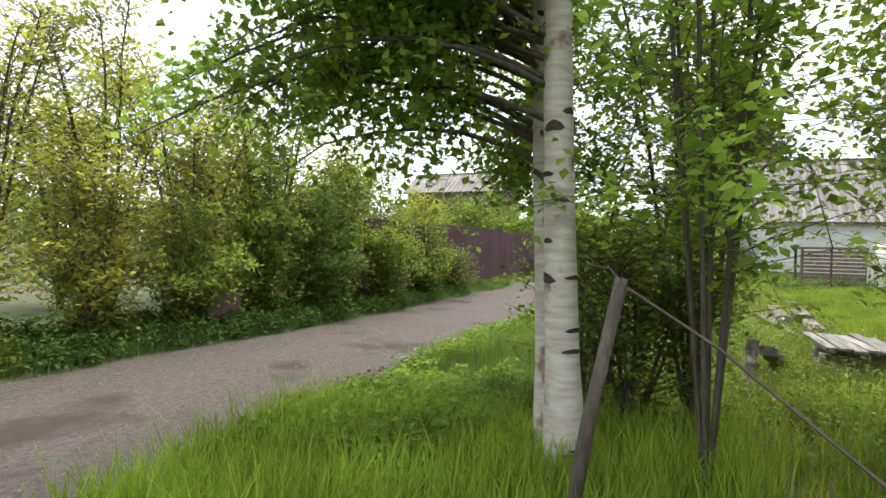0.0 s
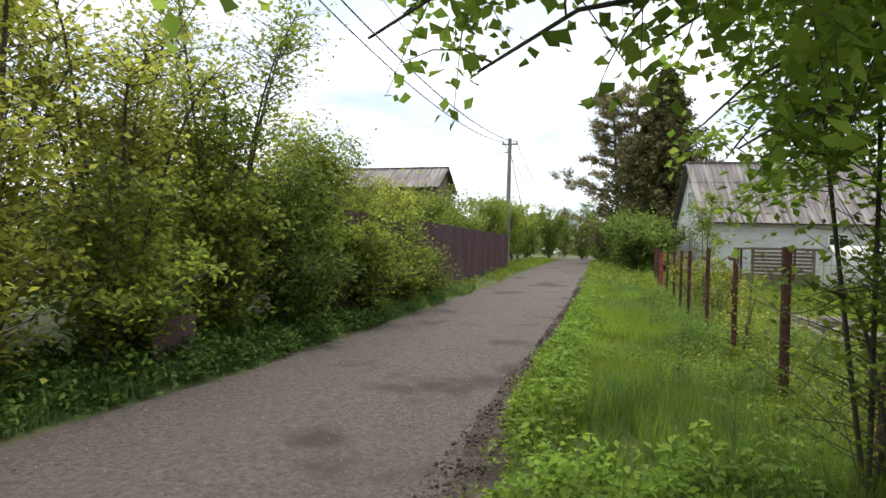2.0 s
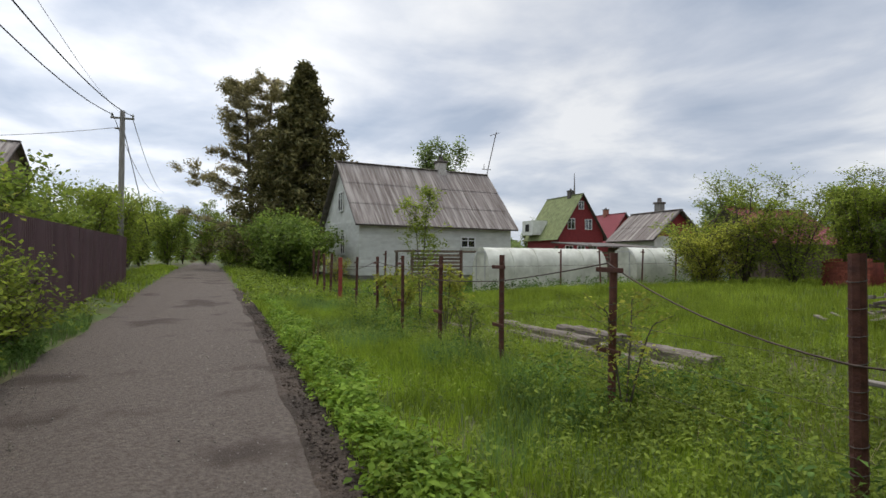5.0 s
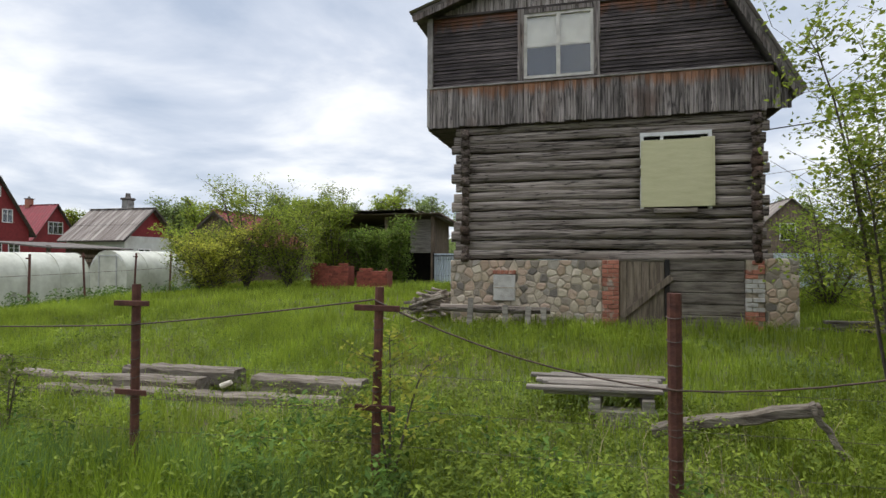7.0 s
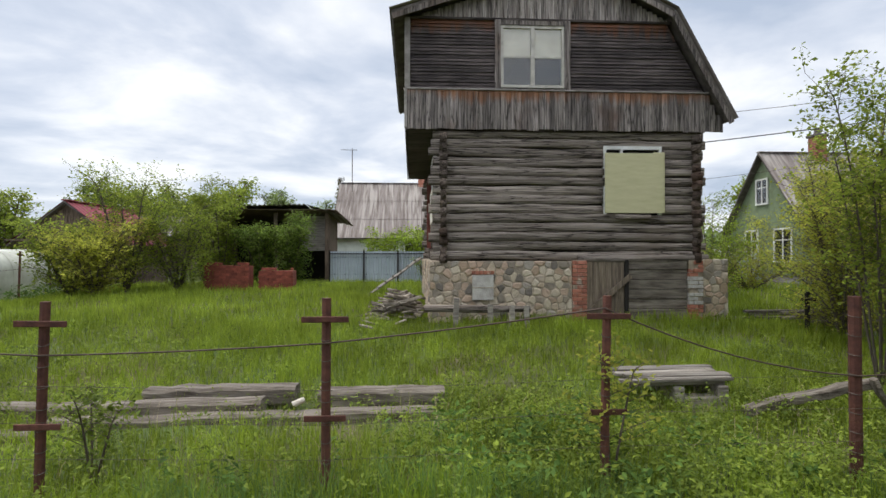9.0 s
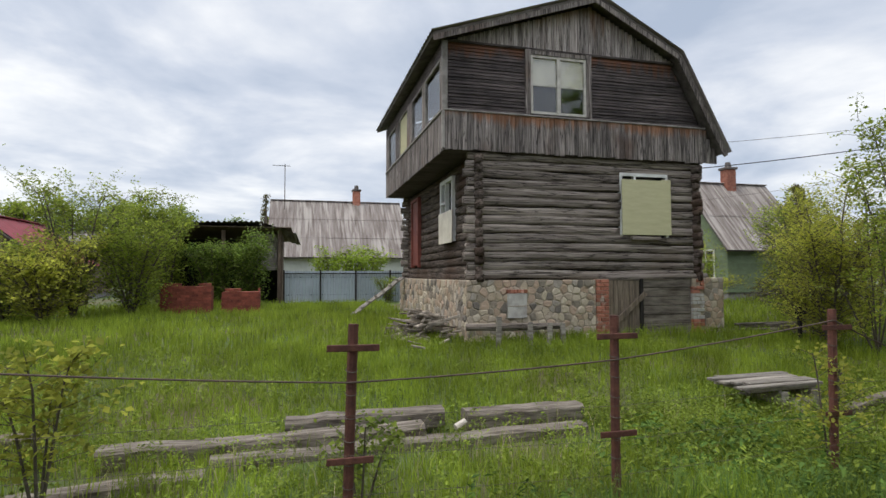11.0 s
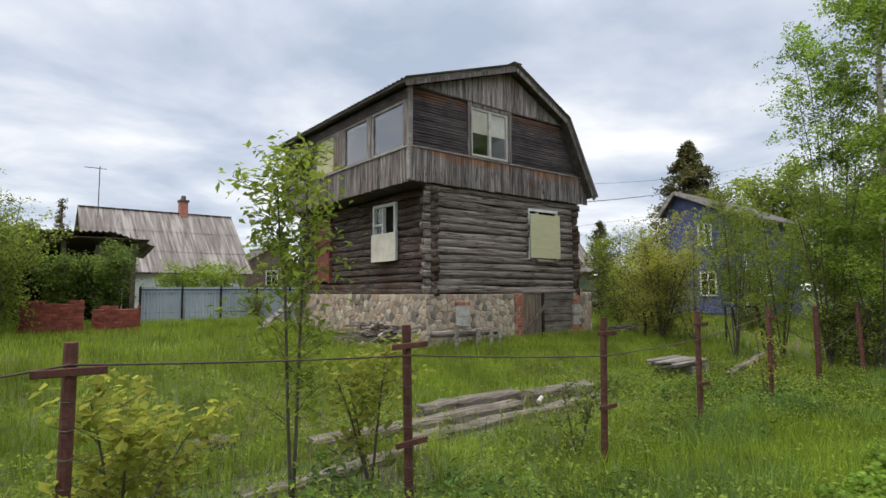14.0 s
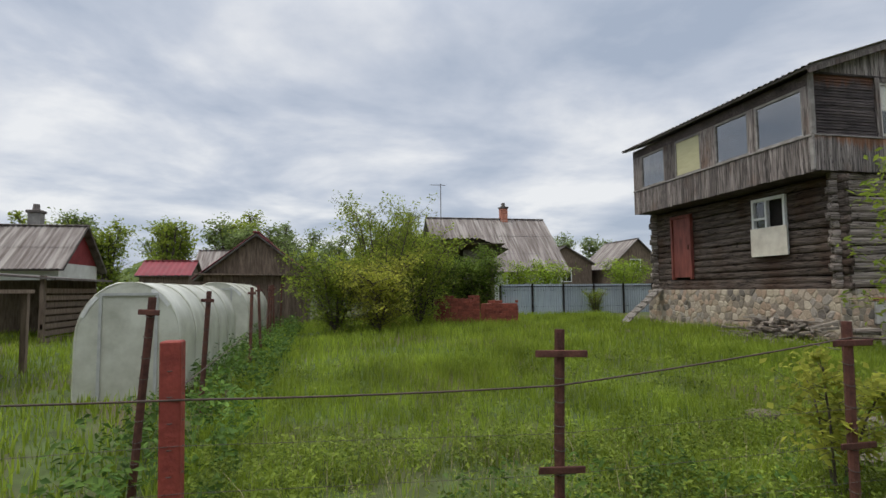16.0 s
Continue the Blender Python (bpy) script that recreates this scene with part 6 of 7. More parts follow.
def birch(base, lean, height, rad, seed, leaves, label):
    r = np.random.default_rng(seed)
    z0 = float(ground_z(base[0], base[1])) - 0.05
    t = thing("birch_tree", (base[0], base[1], z0), label, "tree", "roadside birches")
    s = np.linspace(0, 1, 16)
    p = np.stack([base[0] + lean[0] * s + 0.05 * np.sin(s * 7 + seed), base[1] + lean[1] * s + 0.04 * np.sin(s * 6 + seed * 2), z0 + height * s], 1)
    rr = rad * (1 - 0.88 * s) + rad * 0.35 * np.exp(-s * 40) + 0.004
    trunk = part("trunk", tube(p, rr, 14, False), M_BIRCH, t, "white birch bark with dark scars", smooth=True)
    for k in range(46):
        q = r.uniform(0.01, 0.55)
        i = min(int(q * 15), 14)
        c = p[i] + (p[i + 1] - p[i]) * (q * 15 - i)
        rad_here = float(np.interp(q, s, rr))
        a0, wdt, hgt = r.uniform(0, 2 * np.pi), r.uniform(0.25, 0.9) * (1.6 if k % 7 == 0 else 1), r.uniform(0.006, 0.02) * (1.8 if k % 7 == 0 else 1)
        aa = np.linspace(-wdt, wdt, 7)
        prof_ = hgt * np.sqrt(np.clip(1 - (aa / wdt) ** 2, 0, 1)) + 0.001
        v = []
        for sgn in (-1, 1):
            v += [c + np.array([np.cos(a0 + b) * (rad_here + 0.003), np.sin(a0 + b) * (rad_here + 0.003), sgn * h_ - 0.25 * abs(b) * hgt * 3]) for b, h_ in zip(aa, prof_)]
        part("bark_scar", (v, [[i, i + 1, i + 8, i + 7] for i in range(6)]), M_BARKMARK, trunk)
    strands, spots = [], []
    for k in range(116):
        q = r.uniform(0.2, 0.97) if k > 66 else r.uniform(0.13, 0.38)
        i = min(int(q * 15), 14)
        o = p[i] + (p[i + 1] - p[i]) * (q * 15 - i)
        a = r.uniform(0, 2 * np.pi)
        if q < 0.40:                                     # the low limbs reach over the lane
            a = r.uniform(3.5, 6.1)
        l = (2.1 if q < 0.6 else 1.5) * (1.12 - q * 0.75) * r.uniform(0.6, 1.15) * (1.25 if q < 0.40 else 1.0)
        e = np.linspace(0, 1, 7)
        d = np.array([np.cos(a), np.sin(a), 0.55])
        br = o + d * l * e[:, None] + np.stack([0 * e, 0 * e, -0.55 * l * e ** 2.2], 1) + np.cumsum(r.normal(0, 0.03, (7, 3)), 0) * e[:, None]
        if clipped(br).any():
            continue
        strands.append((br, 0.02 * (1 - 0.85 * e) * (1.2 - q) + 0.002))
        for m in range(13):
            u = r.uniform(0.2, 1)
            j = min(int(u * 6), 5)
            o2 = br[j] + (br[j + 1] - br[j]) * (u * 6 - j)
            d2 = r.normal(0, 1, 3) + d * 0.7
            d2 /= np.linalg.norm(d2)
            l2 = r.uniform(0.25, 0.6)
            e2 = np.linspace(0, 1, 4)
            tw = o2 + d2 * l2 * e2[:, None] + np.stack([0 * e2, 0 * e2, -0.55 * l2 * e2 ** 2], 1)
            if clipped(tw).any():
                continue
            strands.append((tw, np.array([0.005, 0.0035, 0.0025, 0.0015])))
            spots.append(tw)
    for p_, r_ in (q for q in strands if len(q[0]) == 7):
        part("branch", tube(p_, r_, 6, False), M_BARK, t, smooth=True)
    part("twig_work", tubes([q for q in strands if len(q[0]) == 4], 3), M_BARK, t, kind="stuff")
    lp = leafed(r, spots, leaves, 0.05)
    lp = lp[~clipped(lp)]
    part("crown", leaf_geo(lp, 0.062, r, 0.15, 0.3, 0.8), L_BIRCH, t, kind="stuff")


birch((3.08, 3.04), (-0.15, -0.85, 0), 11.0, 0.095, 3, 30000, "tall birch with white scarred bark and fresh leaves")
birch((3.29, 3.20), (0.3, -0.37, 0), 11.8, 0.105, 8, 30000, "second birch trunk growing beside its twin")

# shrubs round the birches
for i, (px, py, h, st_, sp, nl, mt) in enumerate((
        (2.0, 3.8, 4.4, 7, 0.9, 8000, L_BUSH), (3.6, 5.3, 4.4, 6, 1.3, 7500, L_BUSH),
        (3.4, 7.4, 3.4, 5, 1.2, 4000, L_BUSHY), (2.2, 3.4, 1.6, 6, 0.6, 4000, L_BUSHD), (1.9, 2.95, 1.5, 4, 0.45, 1500, L_BUSH), (5.6, 9.4, 3.2, 6, 1.5, 4500, L_BUSHY))):
    plant("roadside_shrub", "leafy shrub with slender grey stems by the birches", "bush", r, (px, py), h, st_, sp, nl, 0.055, mt, "shrubs by the birches", twigs=30, twig_len=0.6, start=0.12, sub=1, rad=0.016)
plant("bird_cherry", "tall many-stemmed tree with leafy hanging twigs", "tree", r, (3.3, 3.95), 8.8, 6, 1.05, 15000, 0.072, L_BIRCH, twigs=60, twig_len=0.95, start=0.12, sub=1, rad=0.012, tip=0.35, droop=0.35, low=0.7)
plant("young_birch", "young birch with hanging leafy twigs by the fence", "tree", r, (1.75, 2.85), 4.6, 3, 0.7, 8000, 0.062, L_BIRCH, twigs=40, twig_len=0.7, start=0.3, sub=1, rad=0.012, tip=0.3, droop=0.6)
# garden trees right of the house
plant("young_apple_tree", "slender young tree with loose light green leaves", "tree", r, (1.55, 5.5), 4.2, 6, 1.1, 6800, 0.06, L_BUSH, twigs=34, twig_len=0.7, start=0.25, sub=1, rad=0.013, low=0.6)
plant("apple_tree", "sparse young apple tree with yellow-green leaves", "tree", r, (3.3, 8.3), 3.9, 9, 1.5, 12000, 0.055, L_BUSHY, twigs=36, twig_len=0.75, start=0.05, sub=1, rad=0.026, low=0.4)
plant("garden_shrub", "broad yellow-green garden shrub", "bush", r, (4.4, 9.6), 2.9, 12, 1.6, 8500, 0.055, L_BUSHY, "garden shrubs", twigs=36, twig_len=0.7, start=0.0, sub=1, rad=0.016, low=0.3)
plant("garden_shrub", "broad yellow-green garden shrub", "bush", r, (6.5, 12.0), 3.6, 12, 1.9, 12000, 0.065, L_BUSH, "garden shrubs", twigs=36, twig_len=0.8, start=0.0, sub=1, rad=0.016, low=0.3)
plant("garden_shrub", "bright green garden shrub behind the house", "bush", r, (4.2, 14.2), 3.0, 12, 1.7, 8000, 0.06, L_GRASS, "garden shrubs", twigs=36, twig_len=0.8, start=0.0, sub=1, rad=0.016, low=0.3)
plant("garden_shrub", "green shrub near the blue house", "bush", r, (9.5, 8.4), 3.8, 11, 1.8, 10000, 0.07, L_BUSH, "garden shrubs", twigs=36, twig_len=0.8, start=0.0, sub=1, rad=0.016, low=0.3)
plant("garden_shrub", "green shrub before the pale green house", "bush", r, (7.4, 17.5), 2.6, 11, 1.8, 7000, 0.07, L_BUSHY, "garden shrubs", twigs=36, twig_len=0.8, start=0.0, sub=1, rad=0.016, low=0.3)
# saplings along the wire fence
plant("rowan_sapling", "young rowan with light green leaves", "tree", r, (-9.73, 3.65), 2.95, 2, 0.22, 2400, 0.078, L_BUSH, twigs=42, twig_len=0.42, start=0.18, tip=0.45, rad=0.012, wide=0.4, sub=1, jitter=0.05, low=0.86)
plant("low_sapling", "low yellow-green sapling by the fence", "bush", r, (-10.9, 3.55), 1.25, 4, 0.55, 1100, 0.075, L_BUSHY, "low saplings", twigs=14, twig_len=0.4, start=0.2, rad=0.01, jitter=0.05)
plant("low_sapling", "low yellow-green sapling by the fence", "bush", r, (-8.9, 3.9), 1.35, 4, 0.5, 1000, 0.07, L_BUSHY, "low saplings", twigs=14, twig_len=0.4, start=0.2, rad=0.01, jitter=0.05)
plant("low_sapling", "slim twiggy sapling against a fence post", "bush", r, (-2.72, 3.12), 1.3, 3, 0.3, 420, 0.05, L_BUSHY, "low saplings", twigs=12, twig_len=0.3, start=0.2, rad=0.008, jitter=0.04)
plant("low_sapling", "slim twiggy sapling against a fence post", "bush", r, (-6.7, 3.4), 0.9, 3, 0.3, 420, 0.05, L_WEED, "low saplings", twigs=12, twig_len=0.3, start=0.2, rad=0.008, jitter=0.04)
# bushes by the shed and the back of the plot
for px, py, h, mt in ((-14.6, 16.4, 2.3, L_BUSH), (-13.2, 17.0, 3.9, L_BUSH), (-11.9, 17.7, 3.1, L_BUSH), (-13.4, 15.6, 2.2, L_BUSHY)):
    plant("lilac_bush", "large rounded lilac bush", "bush", r, (px, py), h, 9, 1.35, 7500, 0.085, mt, "bushes by the shed", twigs=24, twig_len=0.95, start=0.05, sub=1, tip=0.35, jitter=0.09)
for px, py, h in ((-8.9, 20.9, 2.8), (-10.1, 21.0, 2.4), (-11.6, 21.0, 4.3), (-12.4, 21.2, 4.0)):
    plant("climbing_bush", "dense dark bush growing up the shed", "bush", r, (px, py), h, 8, 0.9, 8000, 0.09, L_BUSHD if h < 4 else L_BUSH, "bushes by the shed", twigs=30, twig_len=0.5, start=0.05, sub=1, tip=0.2, jitter=0.1)
plant("low_round_bush", "small round bush before the blue fence", "bush", r, (-3.6, 21.8), 1.0, 7, 0.5, 1500, 0.06, L_BUSH, twigs=18, twig_len=0.3, start=0.05, tip=0.2)
for px, py, h in ((-5.6, 25.5, 2.6), (-3.8, 26.0, 2.4), (0.5, 26.5, 2.7), (2.2, 29.0, 2.8), (4.0, 27.0, 2.6)):
    plant("hedge_bush", "bright green clipped bush behind the fence", "bush", r, (px, py), h, 8, 1.2, 2200, 0.11, L_GRASS, "bushes behind the blue fence", twigs=20, twig_len=0.6, start=0.3, tip=0.2, jitter=0.12)

# thicket along the left of the lane
r = np.random.default_rng(77)
LEFT = [(6.6, -4.2, 4.2, 4400, L_BUSHY), (5.4, -3.5, 2.2, 3400, L_BUSHY), (4.9, -4.6, 5.6, 6000, L_BUSHY), (3.9, -3.3, 2.4, 4000, L_BUSHY), (3.1, -4.3, 5.6, 7000, L_BUSHY), (2.3, -3.2, 2.8, 5600, L_BUSHY),
        (1.5, -4.2, 5.2, 10400, L_BUSHY), (0.8, -3.25, 2.5, 6400, L_BUSH), (0.1, -4.1, 4.6, 10000, L_BUSHY), (-0.7, -3.25, 2.9, 8000, L_BUSH), (-1.5, -3.9, 5.4, 10000, L_BUSH),
        (-2.1, -3.2, 3.0, 8800, L_BUSHD), (-3.1, -3.3, 3.4, 8800, L_BUSH), (-4.1, -2.95, 2.4, 7600, L_BUSH), (-4.9, -3.6, 3.7, 8000, L_BUSH), (-6.1, -2.95, 2.2, 6800, L_BUSH), (-7.0, -3.6, 3.1, 6000, L_BUSHY), (-7.9, -3.0, 1.3, 2800, L_BUSH)]
for i, (px, py, h, nl, mt) in enumerate(LEFT):
    tall = h > 4
    plant("thicket_bush", "tall slender willow in the roadside thicket" if tall else "dense willow bush in the roadside thicket", "bush", r, (px, py), h, 8 if tall else 12, 1.25 if tall else 0.85, int(nl * (0.62 if tall else 0.85)), 0.078 if px > -3 else 0.075, mt,
          "roadside thicket", twigs=46 if tall else 30, twig_len=0.75 if tall else 0.5, start=0.10 if tall else 0.08, sub=1, tip=0.4 if tall else 0.3, rad=0.026 if tall else 0.014, jitter=0.08, low=0.6 if tall else 0.3)
for px, py, h in ((-1.4, -5.2, 2.8), (-3.4, -5.0, 2.8), (0.5, -7.2, 5.0), (-3.0, -7.0, 4.6), (-6.5, -6.6, 4.2)):
    plant("inner_thicket_tree", "tall bushy willow deeper in the thicket", "tree", r, (px, py), h, 7, 1.6, 4200 if h < 4 else 6500, 0.11, L_BUSHY, "inner thicket", twigs=34, twig_len=1.0, start=0.05, sub=1, tip=0.35, jitter=0.14)
red = thing("rusty_sheet_scrap", (0.45, -2.55, -0.2), "rust-red metal sheet half hidden in the bushes", "metal sheet")
part("sheet", box(0.15, 0.75, -2.92, -2.90, -0.25, 0.28, 0.004), M_FENCEBROWN, red)
cross = thing("dark_cross_post", (3.2, -5.4, -0.2), "dark steel post with a crossbar beyond the thicket", "fence post")
part("pole", box(5.36, 5.44, -3.12, -3.04, -0.3, 1.30), M_DARK, cross)
part("crossbar", box(5.3, 5.5, -3.13, -3.03, 1.12, 1.18), M_DARK, cross)
for px, py, h in ((-11.0, -5.0, 3.0), (-13.5, -5.2, 3.2), (-16.0, -5.4, 3.0), (-18.5, -5.4, 3.2), (-21.0, -5.6, 3.0), (-25.5, -5.4, 3.9), (-28.5, -5.0, 4.0), (-32.0, -5.4, 4.2), (-36.0, -5.8, 4.2), (-41.0, -6.2, 4.0)):
    plant("fence_tree", "bright green fruit tree behind the brown fence", "tree", r, (px, py), h, 7, 1.6, 5200, 0.13, L_WEED if px > -24 else L_BUSH, "trees over the brown fence", twigs=28, twig_len=0.9, start=0.12, sub=1, tip=0.25, jitter=0.13)
for px, py, h in ((-25.0, 2.6, 2.6), (-27.0, 3.4, 3.1), (-29.5, 2.6, 3.2), (-32.0, 3.2, 3.4), (-35.0, 2.6, 3.4), (-38.5, 2.2, 3.4), (-43.0, 1.8, 3.4), (-48.0, 1.0, 3.6), (-54.0, 0.2, 4.0), (-52.0, -4.8, 6.0), (-72.0, -2.0, 8.0), (-56.0, 3.2, 6.0), (-60.0, -2.0, 5.5), (-66.0, -4.5, 6.5), (-64.0, 0.5, 6.0), (-58.0, -5.5, 5.0), (-50.0, -6.8, 4.4), (-46.0, -6.2, 4.2)):
    plant("lane_bush", "dense green bush beside the far lane", "bush", r, (px, py), h, 8, 1.6, 4800, 0.185, L_BUSHD if int(px) % 2 else L_WEED, "bushes beside the far lane", twigs=24, twig_len=0.9, start=0.04, sub=1, tip=0.3, jitter=0.14)
plant("dry_bush", "brownish half-dry bush by the fence corner", "bush", r, (-21.8, 4.2), 1.4, 8, 0.8, 1500, 0.06, L_BUSHY, twigs=24, twig_len=0.4, start=0.05, jitter=0.06)
plant("white_house_tree", "rounded tree behind the white house", "tree", r, (-48.0, 18.5), 12.3, 6, 2.2, 6000, 0.25, L_FAR, low=0.8, twigs=24, twig_len=1.6, start=0.4, sub=1, jitter=0.25, rad=0.1)


# ---- conifers ----
def conifer(name, label, x, y, height, rad, seed, mat, layers, needles, sparse=0.0):
    r = np.random.default_rng(seed)
    z0 = float(ground_z(x, y)) - 0.1
    t = thing(name, (x, y, z0), label, "tree")
    part("trunk", tube([(x, y, z0), (x, y, z0 + height * 0.5), (x, y, z0 + height)], [0.24, 0.15, 0.02], 8), M_BARK, t, smooth=True)
    strands, spots = [], []
    for k in range(layers):
        q = 0.06 + 0.93 * (k + r.uniform(0, 1)) / layers
        l = rad * (1 - q) ** 0.95 * r.uniform(0.65, 1.12) + 0.06
        a = r.uniform(0, 2 * np.pi)
        e = np.linspace(0, 1, 4)
        br = np.array([x, y, z0 + height * q]) + np.stack([np.cos(a) * l * e, np.sin(a) * l * e, -0.10 * l * e + 0.18 * l * e ** 2.5], 1)
        strands.append((br, np.array([0.04, 0.03, 0.02, 0.008])))
        spots.append(br)
        for m in range(3):
            o = br[r.integers(1, 4)]
            d = np.array([np.cos(a + r.uniform(-1, 1)), np.sin(a + r.uniform(-1, 1)), r.uniform(-0.45, 0.1)])
            tw = o + d * l * 0.38 * e[:, None]
            strands.append((tw, np.array([0.015, 0.01, 0.007, 0.004])))
            spots.append(tw)
    part("branch_work", tubes(strands, 4), M_BARK, t, kind="stuff")
    part("foliage", leaf_geo(leafed(r, spots, needles, 0.011 * height), 0.025 * height, r, 0.1, 0.3, 0.36), mat, t, kind="stuff")
    return t


conifer("spruce_tree", "tall dense dark spruce behind the white house", -39.2, 5.0, 15.0, 5.4, 4, L_SPRUCE, 480, 46000)
conifer("young_spruce", "dark pointed spruce beyond the blue house", 24.4, 18.5, 11.2, 4.8, 9, L_SPRUCE, 330, 24000)
conifer("young_spruce", "small dark spruce beside the green house", 10.5, 15.6, 4.6, 1.7, 12, L_SPRUCE, 150, 6500)
conifer("young_spruce", "pointed spruce by the far grey house", -9.2, 38.0, 6.6, 0.9, 13, L_SPRUCE, 70, 1500)

r = np.random.default_rng(55)
pz0 = float(ground_z(-45.0, 2.0))
pine = thing("pine_tree", (-45.0, 2.0, pz0), "broad old pine with bare limbs showing", "tree")
strands, spots = [], []
for dy, dx, hh in ((-0.9, 0.3, 14.8), (1.3, -0.2, 15.4)):
    e = np.linspace(0, 1, 7)
    tp = np.stack([-45.0 + dx * e, 2.0 + dy * e, pz0 + hh * e], 1)
    strands.append((tp, 0.24 * (1 - 0.85 * e) + 0.02))
    for k in range(58):
        q = r.uniform(0.22, 0.99)
        o = np.array([np.interp(q, e, tp[:, j]) for j in range(3)])
        a = r.uniform(0, 2 * np.pi)
        l = (6.0 if q < 0.45 else 3.4) * (1.12 - q * 0.75) * r.uniform(0.6, 1.1)
        s4 = np.linspace(0, 1, 4)
        br = o + np.stack([np.cos(a) * l * s4, np.sin(a) * l * s4, 0.22 * l * s4 ** 1.5], 1)
        strands.append((br, np.array([0.07, 0.05, 0.03, 0.012])))
        for m in range(6):
            o2 = br[r.integers(1, 4)]
            d = np.array([np.cos(a + r.uniform(-0.9, 0.9)), np.sin(a + r.uniform(-0.9, 0.9)), r.uniform(-0.05, 0.55)])
            tw = o2 + d * r.uniform(0.45, 0.95) * s4[:, None]
            strands.append((tw, np.array([0.02, 0.014, 0.01, 0.006])))
            spots.append(tw)
part("trunk", tubes([q for q in strands if len(q[0]) == 7], 8), M_BARK, pine, smooth=True)
part("branch_work", tubes([q for q in strands if len(q[0]) == 4], 4), M_BARK, pine, kind="stuff")
part("foliage", leaf_geo(leafed(r, spots, 36000, 0.15), 0.26, r, 0.05, 0.3, 0.3), L_PINE, pine, kind="stuff")

# ---- far trees ----
FAR = [(-36, 60, 9), (-41, 66, 10), (-30, 58, 8.5), (-24, 62, 10), (-20, 66, 9), (-14, 60, 7.5), (-10, 70, 8.5), (-46, 52, 9), (-52, 60, 9), (-27, 47, 7.5), (-22, 44, 7), (-17, 48, 6.5),
       (-33, 40, 6.5), (14, 66, 8), (22, 70, 9), (33, 16.5, 10.5), (31, 12.0, 9.5), (44, 24, 11), (22, 40, 8), (33, 8, 11), (24, 5, 8), (18, 6, 6), (38, -2, 12),
       (-58, 70, 8), (-70, 62, 8), (-84, 50, 8), (-90, 34, 8), (-80, 20, 9), (0, 72, 7), (7, 64, 7)]
for i, (px, py, h) in enumerate(FAR):
    plant("far_tree", "distant leafy tree beyond the gardens", "tree", r, (px, py), h, 6, h * 0.24, 4200, 0.043 * h ** 0.9, L_FAR if i % 3 else L_BUSH, "distant trees", twigs=30, twig_len=h * 0.19, start=0.04, sub=0, tip=0.45, rad=0.02 * h, jitter=0.03 * h)
pts = []
for k in range(16000):
    a = r.uniform(0, 2 * np.pi)
    d = r.uniform(120, 170)
    top = 7.5 + 2.2 * math.sin(a * 9) + 1.6 * math.sin(a * 23 + 1) + 1.2 * math.sin(a * 57)
    pts.append((-10 + d * math.cos(a), 10 + d * math.sin(a), 0.3 + top * r.uniform(0, 1) ** 0.8))
tagged(new("far_woods", mesh_of("far_woods", *leaf_geo(np.array(pts), 2.6, r, 0.1, 0.3, 0.8), L_FAR)), "low line of woods on the horizon", "woods", kind="stuff")

# ---- grass, weeds and stones ----
r = np.random.default_rng(91)


def meadow(name, label, n, x0, x1, y0, y1, hmin, hmax, w, mat, keep=None, lean=0.5):
    """Grass over a stretch of the plan, in tufts."""
    x, y = r.uniform(x0, x1, n), r.uniform(y0, y1, n)
    tuft = r.uniform(0, 1, n) < 0.6
    cx, cy = np.round(x / 0.16) * 0.16, np.round(y / 0.16) * 0.16
    hsh = np.sin(cx * 127.1 + cy * 311.7) * 43758.5
    jx, jy = (hsh % 1 - 0.5) * 0.16, ((hsh * 1.7) % 1 - 0.5) * 0.16
    x = np.where(tuft, cx + jx + r.normal(0, 0.03, n), x)
    y = np.where(tuft, cy + jy + r.normal(0, 0.03, n), y)
    if keep is not None:
        k = keep(x, y)
        x, y = x[k], y[k]
    z = ground_z(x, y) - 0.02
    tall = 0.5 + 0.5 * wavy(x, y, 1.1, 1.5)
    h = (hmin + (hmax - hmin) * np.clip(tall + r.normal(0, 0.25, len(x)), 0, 1.2))
    return tagged(new(name, mesh_of(name, *blade_geo(x, y, z, h, w * r.uniform(0.6, 1.3, len(x)), r, lean), mat)), label, "grass", kind="stuff")


def off_house(x, y):
    return ~((x > -3.9) & (x < 2.2) & (y > 9.85)) & ~((np.abs(x + 17.9) < 1.0) & (y > 9) & (y < 20.4))


def verge_r(x, y):
    yy = y - road_shift(x)
    return yy > road_right(x) + 0.04 + 0.10 * wavy(x, x * 0, 2.3, 2.0)


def plot_gaps(x, y):
    """Bare earth shows in patches along the fence at the far end of the plot."""
    bare = (x < -8.5) & (y < 4.9) & (wavy(x, y, 1.6, 2.7) > 0.15)
    beams = (x > -7.3) & (x < -3.9) & (y > 4.45) & (y < 5.6)
    bare = bare | beams
    return off_house(x, y) & (~bare | (np.sin(x * 913.1 + y * 517.7) > 0.75))


def elder_strip(x, y):
    """A strip of uneven width along the lane's shoulder."""
    yy = y - road_right(x)
    return (yy > 0.19 + 0.05 * wavy(x, x * 0, 2.3, 2.0)) & (yy < 0.62 + 0.18 * wavy(x, x * 0 + 2, 1.3, 0.7))


def dark_patches(x, y):
    return wavy(x, y, 1.3, 5.1) > 0.05


